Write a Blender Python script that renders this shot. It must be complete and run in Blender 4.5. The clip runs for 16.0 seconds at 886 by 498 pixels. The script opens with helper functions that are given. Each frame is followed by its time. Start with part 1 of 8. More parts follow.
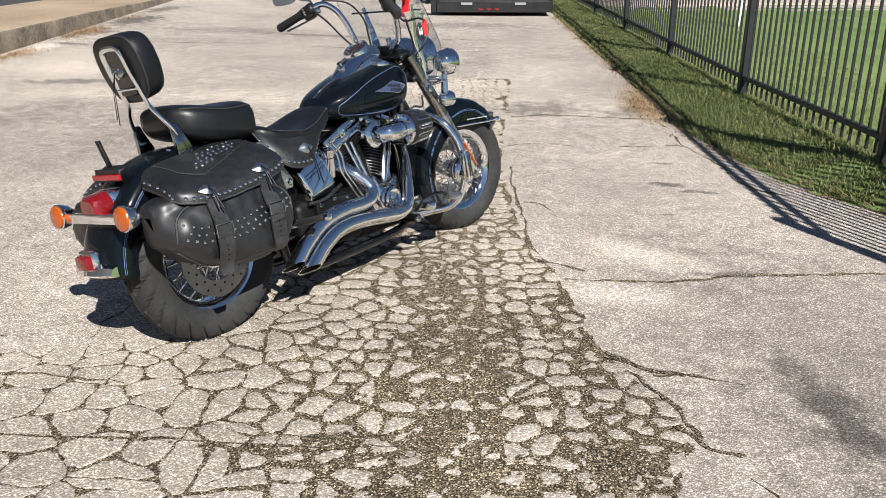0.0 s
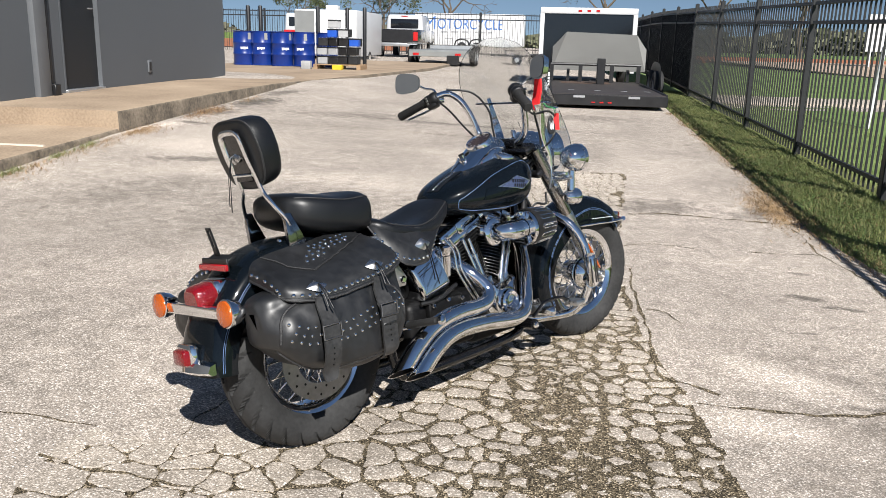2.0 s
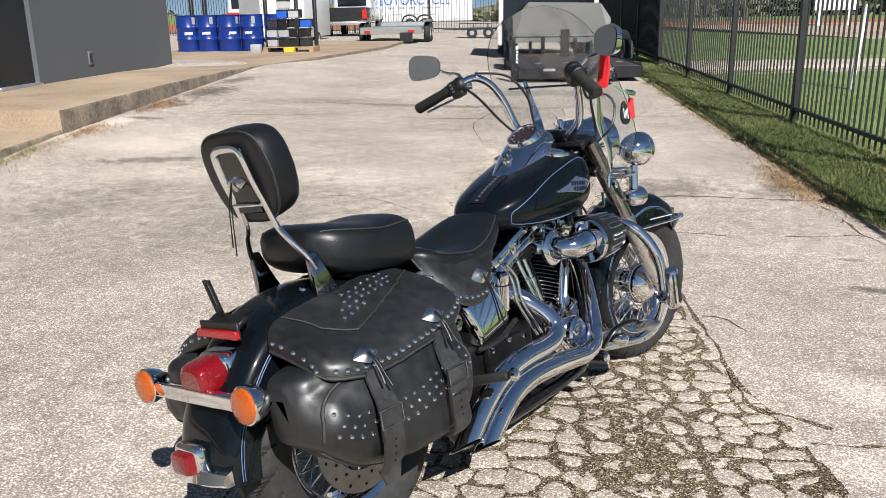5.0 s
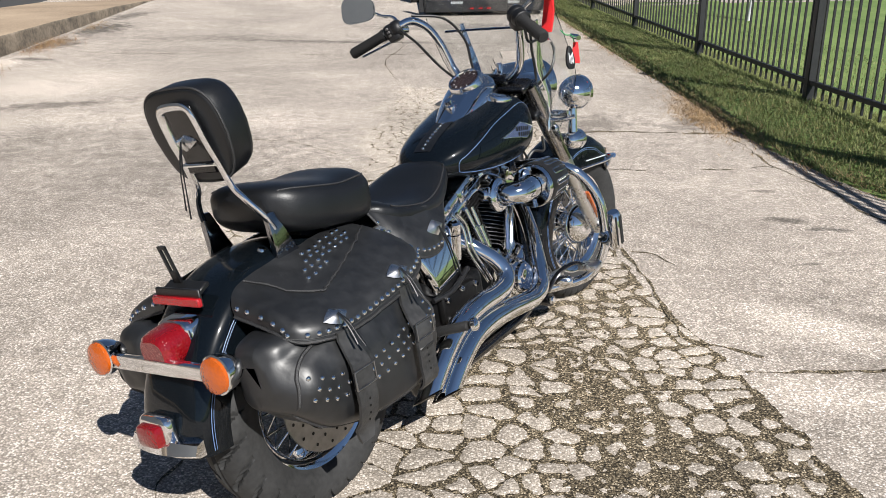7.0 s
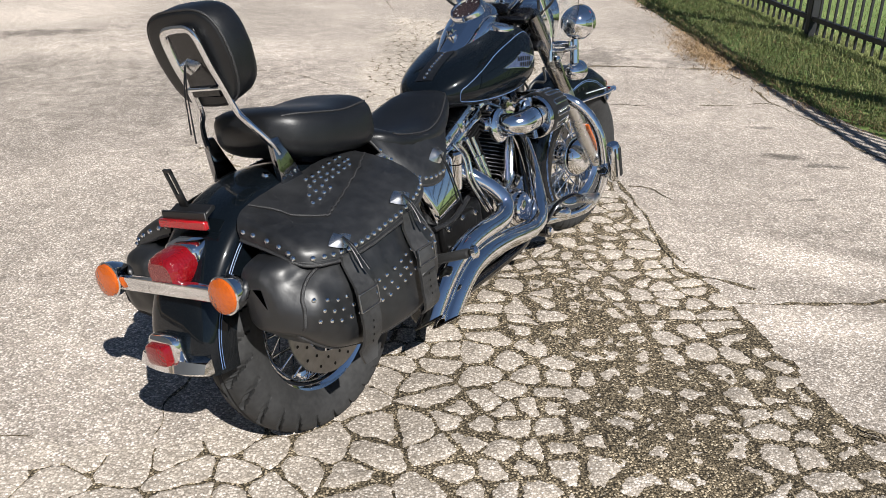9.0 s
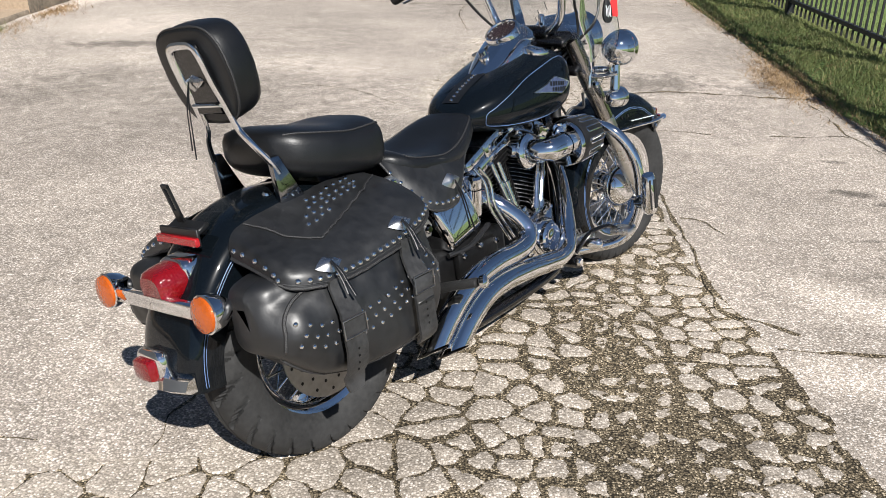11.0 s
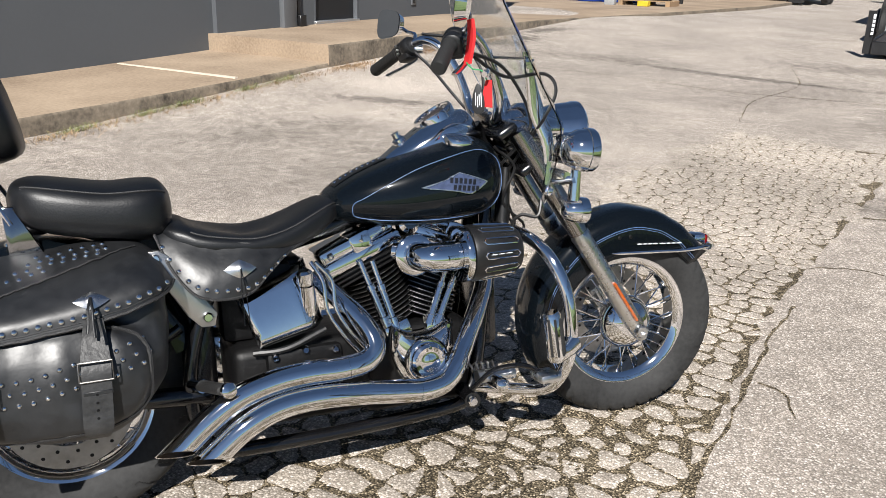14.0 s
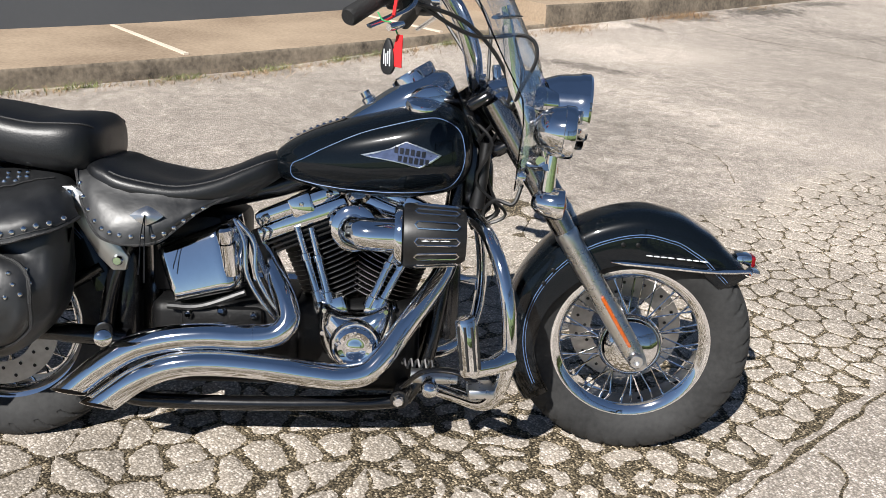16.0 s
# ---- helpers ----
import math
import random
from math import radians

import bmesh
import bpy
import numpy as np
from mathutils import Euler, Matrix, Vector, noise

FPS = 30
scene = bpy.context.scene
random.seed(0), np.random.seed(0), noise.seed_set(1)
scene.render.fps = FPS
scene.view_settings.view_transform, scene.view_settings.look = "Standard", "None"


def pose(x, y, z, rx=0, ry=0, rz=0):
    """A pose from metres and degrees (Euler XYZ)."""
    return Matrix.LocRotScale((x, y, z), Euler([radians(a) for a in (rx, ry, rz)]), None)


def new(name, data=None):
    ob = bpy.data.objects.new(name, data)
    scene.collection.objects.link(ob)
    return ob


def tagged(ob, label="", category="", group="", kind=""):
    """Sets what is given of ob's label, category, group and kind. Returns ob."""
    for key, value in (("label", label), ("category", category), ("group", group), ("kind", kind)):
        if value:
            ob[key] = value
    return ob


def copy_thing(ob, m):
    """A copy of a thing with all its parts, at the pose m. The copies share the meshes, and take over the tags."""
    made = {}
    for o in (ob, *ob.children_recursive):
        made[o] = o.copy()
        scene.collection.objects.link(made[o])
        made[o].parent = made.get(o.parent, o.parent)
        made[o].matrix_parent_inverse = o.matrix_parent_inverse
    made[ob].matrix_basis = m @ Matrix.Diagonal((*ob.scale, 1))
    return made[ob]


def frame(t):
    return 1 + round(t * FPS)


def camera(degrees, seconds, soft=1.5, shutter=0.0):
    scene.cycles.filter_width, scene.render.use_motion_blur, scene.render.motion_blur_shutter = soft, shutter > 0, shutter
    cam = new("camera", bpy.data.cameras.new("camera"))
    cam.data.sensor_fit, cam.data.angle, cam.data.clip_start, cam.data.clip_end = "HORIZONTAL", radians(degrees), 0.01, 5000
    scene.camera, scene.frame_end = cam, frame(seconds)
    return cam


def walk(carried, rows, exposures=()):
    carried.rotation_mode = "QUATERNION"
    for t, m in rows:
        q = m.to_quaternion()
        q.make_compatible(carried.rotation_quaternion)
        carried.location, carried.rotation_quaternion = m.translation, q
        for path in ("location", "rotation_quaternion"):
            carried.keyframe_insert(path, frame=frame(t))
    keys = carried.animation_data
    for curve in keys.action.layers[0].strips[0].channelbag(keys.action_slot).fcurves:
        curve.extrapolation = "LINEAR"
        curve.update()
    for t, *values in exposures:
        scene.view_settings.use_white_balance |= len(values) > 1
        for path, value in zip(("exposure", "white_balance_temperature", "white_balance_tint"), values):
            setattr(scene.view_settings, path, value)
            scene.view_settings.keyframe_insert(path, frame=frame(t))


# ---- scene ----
cam = camera(56.6, 16.0, soft=0.85)
METRES, EYE, TILT, LEAN, TURN = 3.88, 1.334, 0.0, 0.0, 0.0
ROWS = [
    (0.0, 0.0, 0.0, 0.0, 0.01, -20.01, -0.04),
    (0.5, -0.0066, -0.0015, -0.0006, 2.58, -18.71, 0.7),
    (1.0, -0.0147, 0.0055, 0.0003, 5.7, -16.53, -0.17),
    (1.5, -0.0246, 0.0229, -0.0028, 6.57, -14.82, -1.14),
    (2.0, -0.0271, 0.0706, -0.0032, 7.29, -14.19, -1.33),
    (2.5, -0.0344, 0.1058, -0.0043, 8.38, -14.9, -2.09),
    (3.0, -0.0634, 0.1357, -0.007, 7.86, -15.33, -1.2),
    (3.5, -0.0926, 0.1613, -0.0063, 6.47, -15.12, 0.11),
    (4.0, -0.1041, 0.1911, -0.0091, 5.41, -15.26, 0.57),
    (6.5, -0.1469, 0.2446, 0.0028, -1.26, -18.56, 1.21),
    (7.0, -0.1544, 0.2386, 0.0042, -3.4, -20.39, 0.91),
    (7.5, -0.1587, 0.234, 0.0041, -4.12, -21.87, 0.51),
    (8.0, -0.1606, 0.2361, 0.0014, -3.69, -23.18, 0.01),
    (8.5, -0.1609, 0.2338, 0.0007, -3.34, -24.1, -0.08),
    (9.0, -0.1598, 0.2298, 0.0011, -3.55, -24.74, 0.19),
    (11.5, -0.0709, 0.2626, -0.0002, 6.1, -22.79, -0.76),
    (12.0, -0.0194, 0.2995, -0.0034, 9.61, -21.78, -1.46),
    (12.5, 0.0353, 0.3402, 0.0017, 13.65, -20.23, -1.3),
    (13.0, 0.1075, 0.3667, -0.0042, 20.28, -19.34, -1.54),
    (13.5, 0.167, 0.394, -0.0007, 25.64, -19.14, -1.52),
    (14.0, 0.204, 0.4419, -0.006, 31.19, -18.97, -1.44),
    (14.5, 0.2431, 0.4829, -0.0084, 38.04, -19.92, -1.55),
    (15.0, 0.2954, 0.5212, -0.0085, 43.19, -21.91, -2.11),
    (15.5, 0.3118, 0.5694, -0.0138, 47.19, -22.5, -2.65),
    (16.0, 0.3112, 0.6236, -0.0119, 51.44, -22.13, -2.93),
]
walk(cam, [(t, pose(0, 0, EYE, TILT, LEAN, TURN) @ pose(METRES * x, METRES * y, METRES * z, 90 + pitch, roll, yaw)) for t, x, y, z, yaw, pitch, roll in ROWS], exposures=[(0.0, 0.73), (16.0, 0.66)])

# ---- daylight ----
SUN_WAY = Vector((-0.300, 0.680, -0.669)).normalized()
world = bpy.data.worlds.new("sky")
scene.world = world
world.use_nodes = True
sky = world.node_tree.nodes.new("ShaderNodeTexSky")
sky.sky_type = "NISHITA"
sky.sun_disc = False
sky.sun_elevation = math.asin(-SUN_WAY.z)
sky.sun_rotation = math.atan2(-SUN_WAY.x, -SUN_WAY.y)
sky.altitude, sky.dust_density, sky.ozone_density = 1000.0, 0.1, 2.2
background = world.node_tree.nodes["Background"]
background.inputs[1].default_value = 0.043
way, lift = world.node_tree.nodes.new("ShaderNodeTexCoord"), world.node_tree.nodes.new("ShaderNodeVectorMath")
lift.inputs[1].default_value = (0.0, 0.0, 0.11)
world.node_tree.links.new(way.outputs["Generated"], lift.inputs[0])
world.node_tree.links.new(lift.outputs[0], sky.inputs[0])
world.node_tree.links.new(sky.outputs[0], background.inputs[0])
sun = new("sun", bpy.data.lights.new("sun", "SUN"))
sun.data.energy, sun.data.angle, sun.data.color = 5.0, radians(0.53), (1.0, 0.97, 0.93)
sun.matrix_world = Matrix.Translation((6, -10, 12)) @ SUN_WAY.to_track_quat("-Z", "Y").to_matrix().to_4x4()


# ---- materials ----
def surf(name, base, rough=0.5, metal=0.0, var=0.15, scale=6.0, fine=60.0, bump=0.0, bump_scale=None, coat=0.0, tint=None, rough_var=0.1,
         spec=0.5, island=0.0, piece=0.0):
    """A principled material with colour variation at two scales, uneven gloss and fine relief."""
    m = bpy.data.materials.new(name)
    m.use_nodes = True
    nt = m.node_tree
    b = nt.nodes["Principled BSDF"]
    n, link = nt.nodes.new, nt.links.new
    co = n("ShaderNodeTexCoord")
    big, small = n("ShaderNodeTexNoise"), n("ShaderNodeTexNoise")
    big.inputs["Scale"].default_value, small.inputs["Scale"].default_value = scale, fine
    big.inputs["Detail"].default_value, small.inputs["Detail"].default_value = 5, 3
    link(co.outputs["Object"], big.inputs[0])
    link(co.outputs["Object"], small.inputs[0])
    mix = n("ShaderNodeMix")
    mix.data_type = "FLOAT"
    mix.inputs[0].default_value = 0.4
    link(big.outputs[0], mix.inputs[2])
    link(small.outputs[0], mix.inputs[3])
    ramp = n("ShaderNodeValToRGB")
    lo = [max(0.0, c * (1 - var)) for c in base]
    hi = [min(1.0, c * (1 + var)) for c in (tint or base)]
    ramp.color_ramp.elements[0].position, ramp.color_ramp.elements[1].position = 0.3, 0.7
    ramp.color_ramp.elements[0].color, ramp.color_ramp.elements[1].color = (*lo, 1), (*hi, 1)
    link(mix.outputs[0], ramp.inputs[0])
    colour = ramp.outputs[0]
    if island or piece:
        src = n("ShaderNodeObjectInfo").outputs["Random"] if piece else n("ShaderNodeNewGeometry").outputs["Random Per Island"]
        amount = piece or island
        rng = n("ShaderNodeMapRange")
        rng.inputs[3].default_value, rng.inputs[4].default_value = 1 - amount, 1 + amount
        link(src, rng.inputs[0])
        hsv = n("ShaderNodeHueSaturation")
        link(rng.outputs[0], hsv.inputs["Value"])
        link(colour, hsv.inputs["Color"])
        colour = hsv.outputs[0]
    link(colour, b.inputs["Base Color"])
    b.inputs["Metallic"].default_value = metal
    b.inputs["Specular IOR Level"].default_value = spec
    rr = n("ShaderNodeMapRange")
    rr.inputs[3].default_value, rr.inputs[4].default_value = max(0.02, rough - rough_var), min(1, rough + rough_var)
    link(mix.outputs[0], rr.inputs[0])
    link(rr.outputs[0], b.inputs["Roughness"])
    b.inputs["Coat Weight"].default_value = coat
    b.inputs["Coat Roughness"].default_value = 0.04
    if bump:
        bp = n("ShaderNodeBump")
        bp.inputs["Strength"].default_value, bp.inputs["Distance"].default_value = bump, 0.004
        t = small
        if bump_scale:
            t = n("ShaderNodeTexNoise")
            t.inputs["Scale"].default_value, t.inputs["Detail"].default_value = bump_scale, 4
            link(co.outputs["Object"], t.inputs[0])
        link(t.outputs[0], bp.inputs["Height"])
        link(bp.outputs[0], b.inputs["Normal"])
    return m


def aggregate(name, base, dark, speck, gritty=1.0, stain=0.5, patches=(), mortar=0.75, stone=158):
    """Worn concrete and asphalt with exposed pebbles: stones of many tones about a centimetre across in a darker matrix, and wide stains.
    patches: stains of a shape of their own, as x, y, half length, half width, turn in degrees, and how much paler or darker."""
    m = bpy.data.materials.new(name)
    m.use_nodes = True
    nt = m.node_tree
    b = nt.nodes["Principled BSDF"]
    n, link = nt.nodes.new, nt.links.new
    geo = n("ShaderNodeNewGeometry")
    pebble, grain = n("ShaderNodeTexVoronoi"), n("ShaderNodeTexVoronoi")
    pebble.inputs["Scale"].default_value, grain.inputs["Scale"].default_value = stone, stone * 2.6
    wide, mid = n("ShaderNodeTexNoise"), n("ShaderNodeTexNoise")
    wide.inputs["Scale"].default_value, wide.inputs["Detail"].default_value = 0.8, 7
    mid.inputs["Scale"].default_value, mid.inputs["Detail"].default_value = 9, 8
    mid.inputs["Roughness"].default_value = 0.7
    for t in (pebble, wide, mid, grain):
        link(geo.outputs["Position"], t.inputs["Vector"])
    tone = n("ShaderNodeSeparateColor")
    link(pebble.outputs["Color"], tone.inputs[0])
    ramp = n("ShaderNodeValToRGB")
    e = ramp.color_ramp.elements
    e[0].position, e[0].color = 0.0, (*[0.55 * c + 0.45 * d for c, d in zip(base, dark)], 1)
    e[1].position, e[1].color = 1.0, (*speck, 1)
    for at, f in ((0.18, 0.80), (0.62, 1.05)):
        k = e.new(at)
        k.color = (*[min(1, f * c) for c in base], 1)
    link(tone.outputs[0], ramp.inputs[0])
    gaps = n("ShaderNodeMapRange")
    gaps.inputs[1].default_value, gaps.inputs[2].default_value, gaps.inputs[3].default_value, gaps.inputs[4].default_value = 0.42, 0.70, 0.0, mortar
    link(pebble.outputs["Distance"], gaps.inputs[0])
    mixc = n("ShaderNodeMix")
    mixc.data_type = "RGBA"
    link(gaps.outputs[0], mixc.inputs[0])
    link(ramp.outputs[0], mixc.inputs[6])
    mixc.inputs[7].default_value = (*dark, 1)

    def ranged(src, a0, a1, b0, b1):
        r = n("ShaderNodeMapRange")
        for i, v in zip((1, 2, 3, 4), (a0, a1, b0, b1)):
            r.inputs[i].default_value = v
        link(src, r.inputs[0])
        return r.outputs[0]

    def maths(op, a0, a1):
        r = n("ShaderNodeMath")
        r.operation = op
        for i, v in enumerate((a0, a1)):
            if isinstance(v, (int, float)):
                r.inputs[i].default_value = v
            else:
                link(v, r.inputs[i])
        return r.outputs[0]

    gsep = n("ShaderNodeSeparateColor")
    link(grain.outputs["Color"], gsep.inputs[0])
    value = maths("MULTIPLY", ranged(wide.outputs[0], 0.32, 0.68, 1 - 0.4 * stain, 1 + 0.22 * stain), ranged(mid.outputs[0], 0.3, 0.7, 0.78, 1.16))
    value = maths("MULTIPLY", value, ranged(gsep.outputs[0], 0.0, 1.0, 0.80, 1.14))
    for x, y, rx, ry, turn, amount in patches:
        mp = n("ShaderNodeMapping")
        mp.vector_type = "TEXTURE"
        mp.inputs["Location"].default_value = (x, y, 0)
        mp.inputs["Rotation"].default_value = (0, 0, radians(turn))
        mp.inputs["Scale"].default_value = (rx, ry, 40)
        link(geo.outputs["Position"], mp.inputs[0])
        ln = n("ShaderNodeVectorMath")
        ln.operation = "LENGTH"
        link(mp.outputs[0], ln.inputs[0])
        d = maths("ADD", ln.outputs["Value"], ranged(mid.outputs[0], 0.2, 0.8, -0.7, 0.7))
        value = maths("MULTIPLY", value, ranged(d, 0.45, 1.15, 1 + amount, 1.0))
    hsv = n("ShaderNodeHueSaturation")
    link(value, hsv.inputs["Value"])
    link(mixc.outputs[2], hsv.inputs["Color"])
    link(hsv.outputs[0], b.inputs["Base Color"])
    b.inputs["Roughness"].default_value = 0.9
    b.inputs["Specular IOR Level"].default_value = 0.25
    bp = n("ShaderNodeBump")
    bp.inputs["Strength"].default_value, bp.inputs["Distance"].default_value = 0.55 * gritty, 0.0035
    bp.invert = True
    link(pebble.outputs["Distance"], bp.inputs["Height"])
    link(bp.outputs[0], b.inputs["Normal"])
    return m


STAINS = [
    (1.55, 2.5, 0.75, 1.5, 0, -0.16), (1.02, 2.52, 0.16, 0.03, -18, 0.3), (1.25, 3.33, 0.22, 0.035, -3, -0.5), (1.18, 1.62, 0.10, 0.30, 20, -0.35), (-2.2, 5.6, 1.6, 0.5, 70, -0.10), (-3.2, 6.3, 0.8, 0.25, 75, -0.16),
    (-1.6, 9.0, 1.4, 0.25, 8, 0.16), (-2.9, 11.4, 0.9, 0.3, 20, -0.22), (0.4, 9.6, 0.7, 0.25, 85, -0.2),
    (0.95, 3.54, 0.40, 0.15, -42, 0.55), (0.74, 3.10, 0.36, 0.13, -10, 0.5), (1.21, 2.15, 0.42, 0.10, 96, -0.55), (1.05, 2.9, 0.25, 0.10, 0, 0.15),
    (0.80, 6.95, 0.45, 0.28, 10, -0.42), (1.41, 5.24, 0.09, 0.035, -10, -0.5), (1.34, 4.76, 0.11, 0.05, -20, -0.55), (1.45, 4.61, 0.07, 0.03, 0, -0.5), (1.54, 4.58, 0.05, 0.03, 0, -0.5), (1.21, 4.18, 0.06, 0.02, 0, -0.5),
    (-3.4, 8.5, 0.9, 0.5, 60, 0.3), (-4.1, 9.3, 0.22, 0.10, 20, -0.6), (-4.25, 10.2, 0.5, 0.20, 75, -0.55), (-4.15, 11.5, 0.7, 0.22, 80, -0.6), (-4.2, 12.8, 0.6, 0.15, 80, -0.5), (-4.3, 8.7, 0.8, 0.14, 85, 0.5), (-3.3, 7.6, 0.5, 0.12, 30, -0.45), (-2.0, 7.2, 1.9, 0.38, 6, 0.25), (0.9, 8.6, 1.1, 0.5, 80, 0.18),
    (-2.7, 5.0, 1.7, 2.4, 0, -0.16), (1.25, 2.7, 0.55, 0.95, 0, -0.16), (-1.2, 10.0, 3.4, 4.0, 0, -0.10), (-1.2, 11.2, 1.6, 0.12, -4, -0.45), (0.2, 12.6, 1.2, 0.4, 0, -0.3), (-2.6, 4.4, 0.9, 0.35, 40, 0.12), (1.55, 6.9, 0.35, 0.16, 60, -0.35), (-0.3, 6.3, 0.5, 0.1, 20, -0.3),
]
M_ROAD = aggregate("worn_aggregate", (0.462, 0.402, 0.345), (0.17, 0.148, 0.123), (0.86, 0.775, 0.70), patches=STAINS, mortar=0.72)
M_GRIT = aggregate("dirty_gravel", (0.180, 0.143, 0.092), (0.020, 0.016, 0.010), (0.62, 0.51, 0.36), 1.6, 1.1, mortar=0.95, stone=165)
M_BLOCK = aggregate("cracked_block", (0.488, 0.426, 0.36), (0.20, 0.172, 0.138), (0.86, 0.775, 0.69), 1.0, 0.8, mortar=0.7)
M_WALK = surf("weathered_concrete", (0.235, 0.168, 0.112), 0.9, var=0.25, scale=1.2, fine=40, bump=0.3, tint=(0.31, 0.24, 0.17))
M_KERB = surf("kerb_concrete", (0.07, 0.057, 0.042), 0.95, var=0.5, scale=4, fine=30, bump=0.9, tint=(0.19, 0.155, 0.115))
M_JOINT = surf("pale_joint", (0.62, 0.53, 0.43), 0.9, var=0.15, bump=0.2)
M_WALL = surf("grey_paint", (0.086, 0.093, 0.102), 0.62, var=0.06, scale=0.8, fine=25, bump=0.08, bump_scale=120)
M_DOOR = surf("dark_door_paint", (0.012, 0.013, 0.015), 0.45, var=0.15, scale=2, bump=0.05)
M_PIPE = surf("grey_downpipe", (0.125, 0.133, 0.143), 0.5, var=0.08, scale=4)
M_IRON = surf("black_fence_paint", (0.016, 0.017, 0.018), 0.5, var=0.3, scale=10, bump=0.1, spec=0.45)
M_GRASS = surf("grass_blades", (0.085, 0.118, 0.029), 0.65, var=0.35, scale=0.9, fine=9, tint=(0.20, 0.21, 0.08), island=0.4)
M_STRAW = surf("dry_leaves", (0.22, 0.135, 0.065), 0.8, var=0.4, scale=5, tint=(0.32, 0.22, 0.12), island=0.4)
M_DEADLEAF = surf("dead_leaves", (0.13, 0.062, 0.028), 0.8, var=0.4, scale=5, tint=(0.24, 0.14, 0.07), island=0.5)
M_LAWN = surf("lawn", (0.085, 0.165, 0.032), 0.95, var=0.3, scale=1.6, fine=22, bump=0.8, tint=(0.14, 0.19, 0.055))
M_PATH = surf("far_concrete", (0.42, 0.36, 0.30), 0.9, var=0.1, scale=1, bump=0.2)
M_DRY = surf("dry_ground", (0.36, 0.27, 0.20), 0.95, var=0.2, scale=0.4, fine=6)
M_BRICKRED = surf("red_edging", (0.25, 0.10, 0.055), 0.9, var=0.2, scale=3)
M_BLACK = surf("black_steel", (0.014, 0.014, 0.015), 0.4, var=0.35, scale=8, bump=0.1)
M_WHITE = surf("white_paint", (0.58, 0.585, 0.59), 0.4, var=0.05, scale=2)
M_ALU = surf("aluminium", (0.6, 0.61, 0.62), 0.38, metal=0.85, var=0.12, scale=5)
M_SHEET = surf("grey_sheet_metal", (0.27, 0.272, 0.262), 0.55, var=0.08, scale=1.5)
M_RUST = surf("rusty_steel", (0.07, 0.042, 0.03), 0.8, var=0.5, scale=5)
M_GALV = surf("galvanised_sheet", (0.26, 0.27, 0.265), 0.5, metal=0.4, var=0.12, scale=3)
M_TAR = surf("black_tread_plate", (0.035, 0.030, 0.029), 0.65, var=0.5, scale=4, bump=0.4)
M_DRUM = surf("blue_drum_paint", (0.006, 0.026, 0.17), 0.3, var=0.15, scale=4, rough_var=0.12)
M_LABEL = surf("white_label", (0.75, 0.76, 0.78), 0.5, var=0.1, scale=20)
M_RED = surf("red_plastic", (0.45, 0.012, 0.012), 0.35, var=0.1)
M_RUBBER = surf("tyre_rubber", (0.0175, 0.0178, 0.018), 0.72, var=0.3, scale=7, fine=80, bump=0.12, tint=(0.030, 0.030, 0.0300), spec=0.3)
M_GLASS_DARK = surf("dark_window", (0.01, 0.011, 0.013), 0.08, var=0.1, spec=0.7)
M_BARK = surf("bark", (0.10, 0.08, 0.06), 0.9, var=0.35, scale=6, bump=0.6)
M_LEAF = surf("foliage", (0.035, 0.055, 0.015), 0.8, var=0.4, scale=2, island=0.4, tint=(0.07, 0.085, 0.03))
M_WOODS = surf("bare_winter_woods", (0.135, 0.115, 0.088), 0.9, var=0.4, scale=0.2, island=0.45, tint=(0.10, 0.11, 0.06))
M_TWIG = surf("bare_twigs", (0.12, 0.10, 0.08), 0.9, var=0.3, scale=2, island=0.3)
M_GREYBOX = surf("grey_plastic_case", (0.32, 0.325, 0.33), 0.5, var=0.15, scale=6)
M_BLUEBOX = surf("blue_plastic", (0.02, 0.09, 0.45), 0.4, var=0.15)
M_YELLOW = surf("yellow_plastic", (0.65, 0.45, 0.03), 0.45, var=0.15)
M_WOOD = surf("pale_pallet_wood", (0.30, 0.20, 0.115), 0.8, var=0.25, scale=5)
M_BLUE_TEXT = surf("blue_lettering", (0.05, 0.15, 0.42), 0.5, var=0.05)


# ---- builders ----
def part(name, bm, material, parent=None, label="", m=None, smooth=True, angle=40.0):
    """Links a bmesh as one mesh object under a thing or part."""
    if m is not None:
        bm.transform(m)
    bmesh.ops.recalc_face_normals(bm, faces=bm.faces)
    me = bpy.data.meshes.new(name)
    if smooth:
        lim = radians(angle)
        for f in bm.faces:
            f.smooth = True
        for e in bm.edges:
            e.smooth = not (len(e.link_faces) == 2 and e.calc_face_angle(0.0) > lim)
    bm.to_mesh(me)
    bm.free()
    me.materials.append(material)
    ob = new(name, me)
    if parent is not None:
        ob.parent = parent
    if label:
        ob["label"] = label
    return ob


def empty(name, m, label, category, group="", kind=""):
    ob = new(name)
    ob.matrix_world = m
    return tagged(ob, label, category, group, kind)


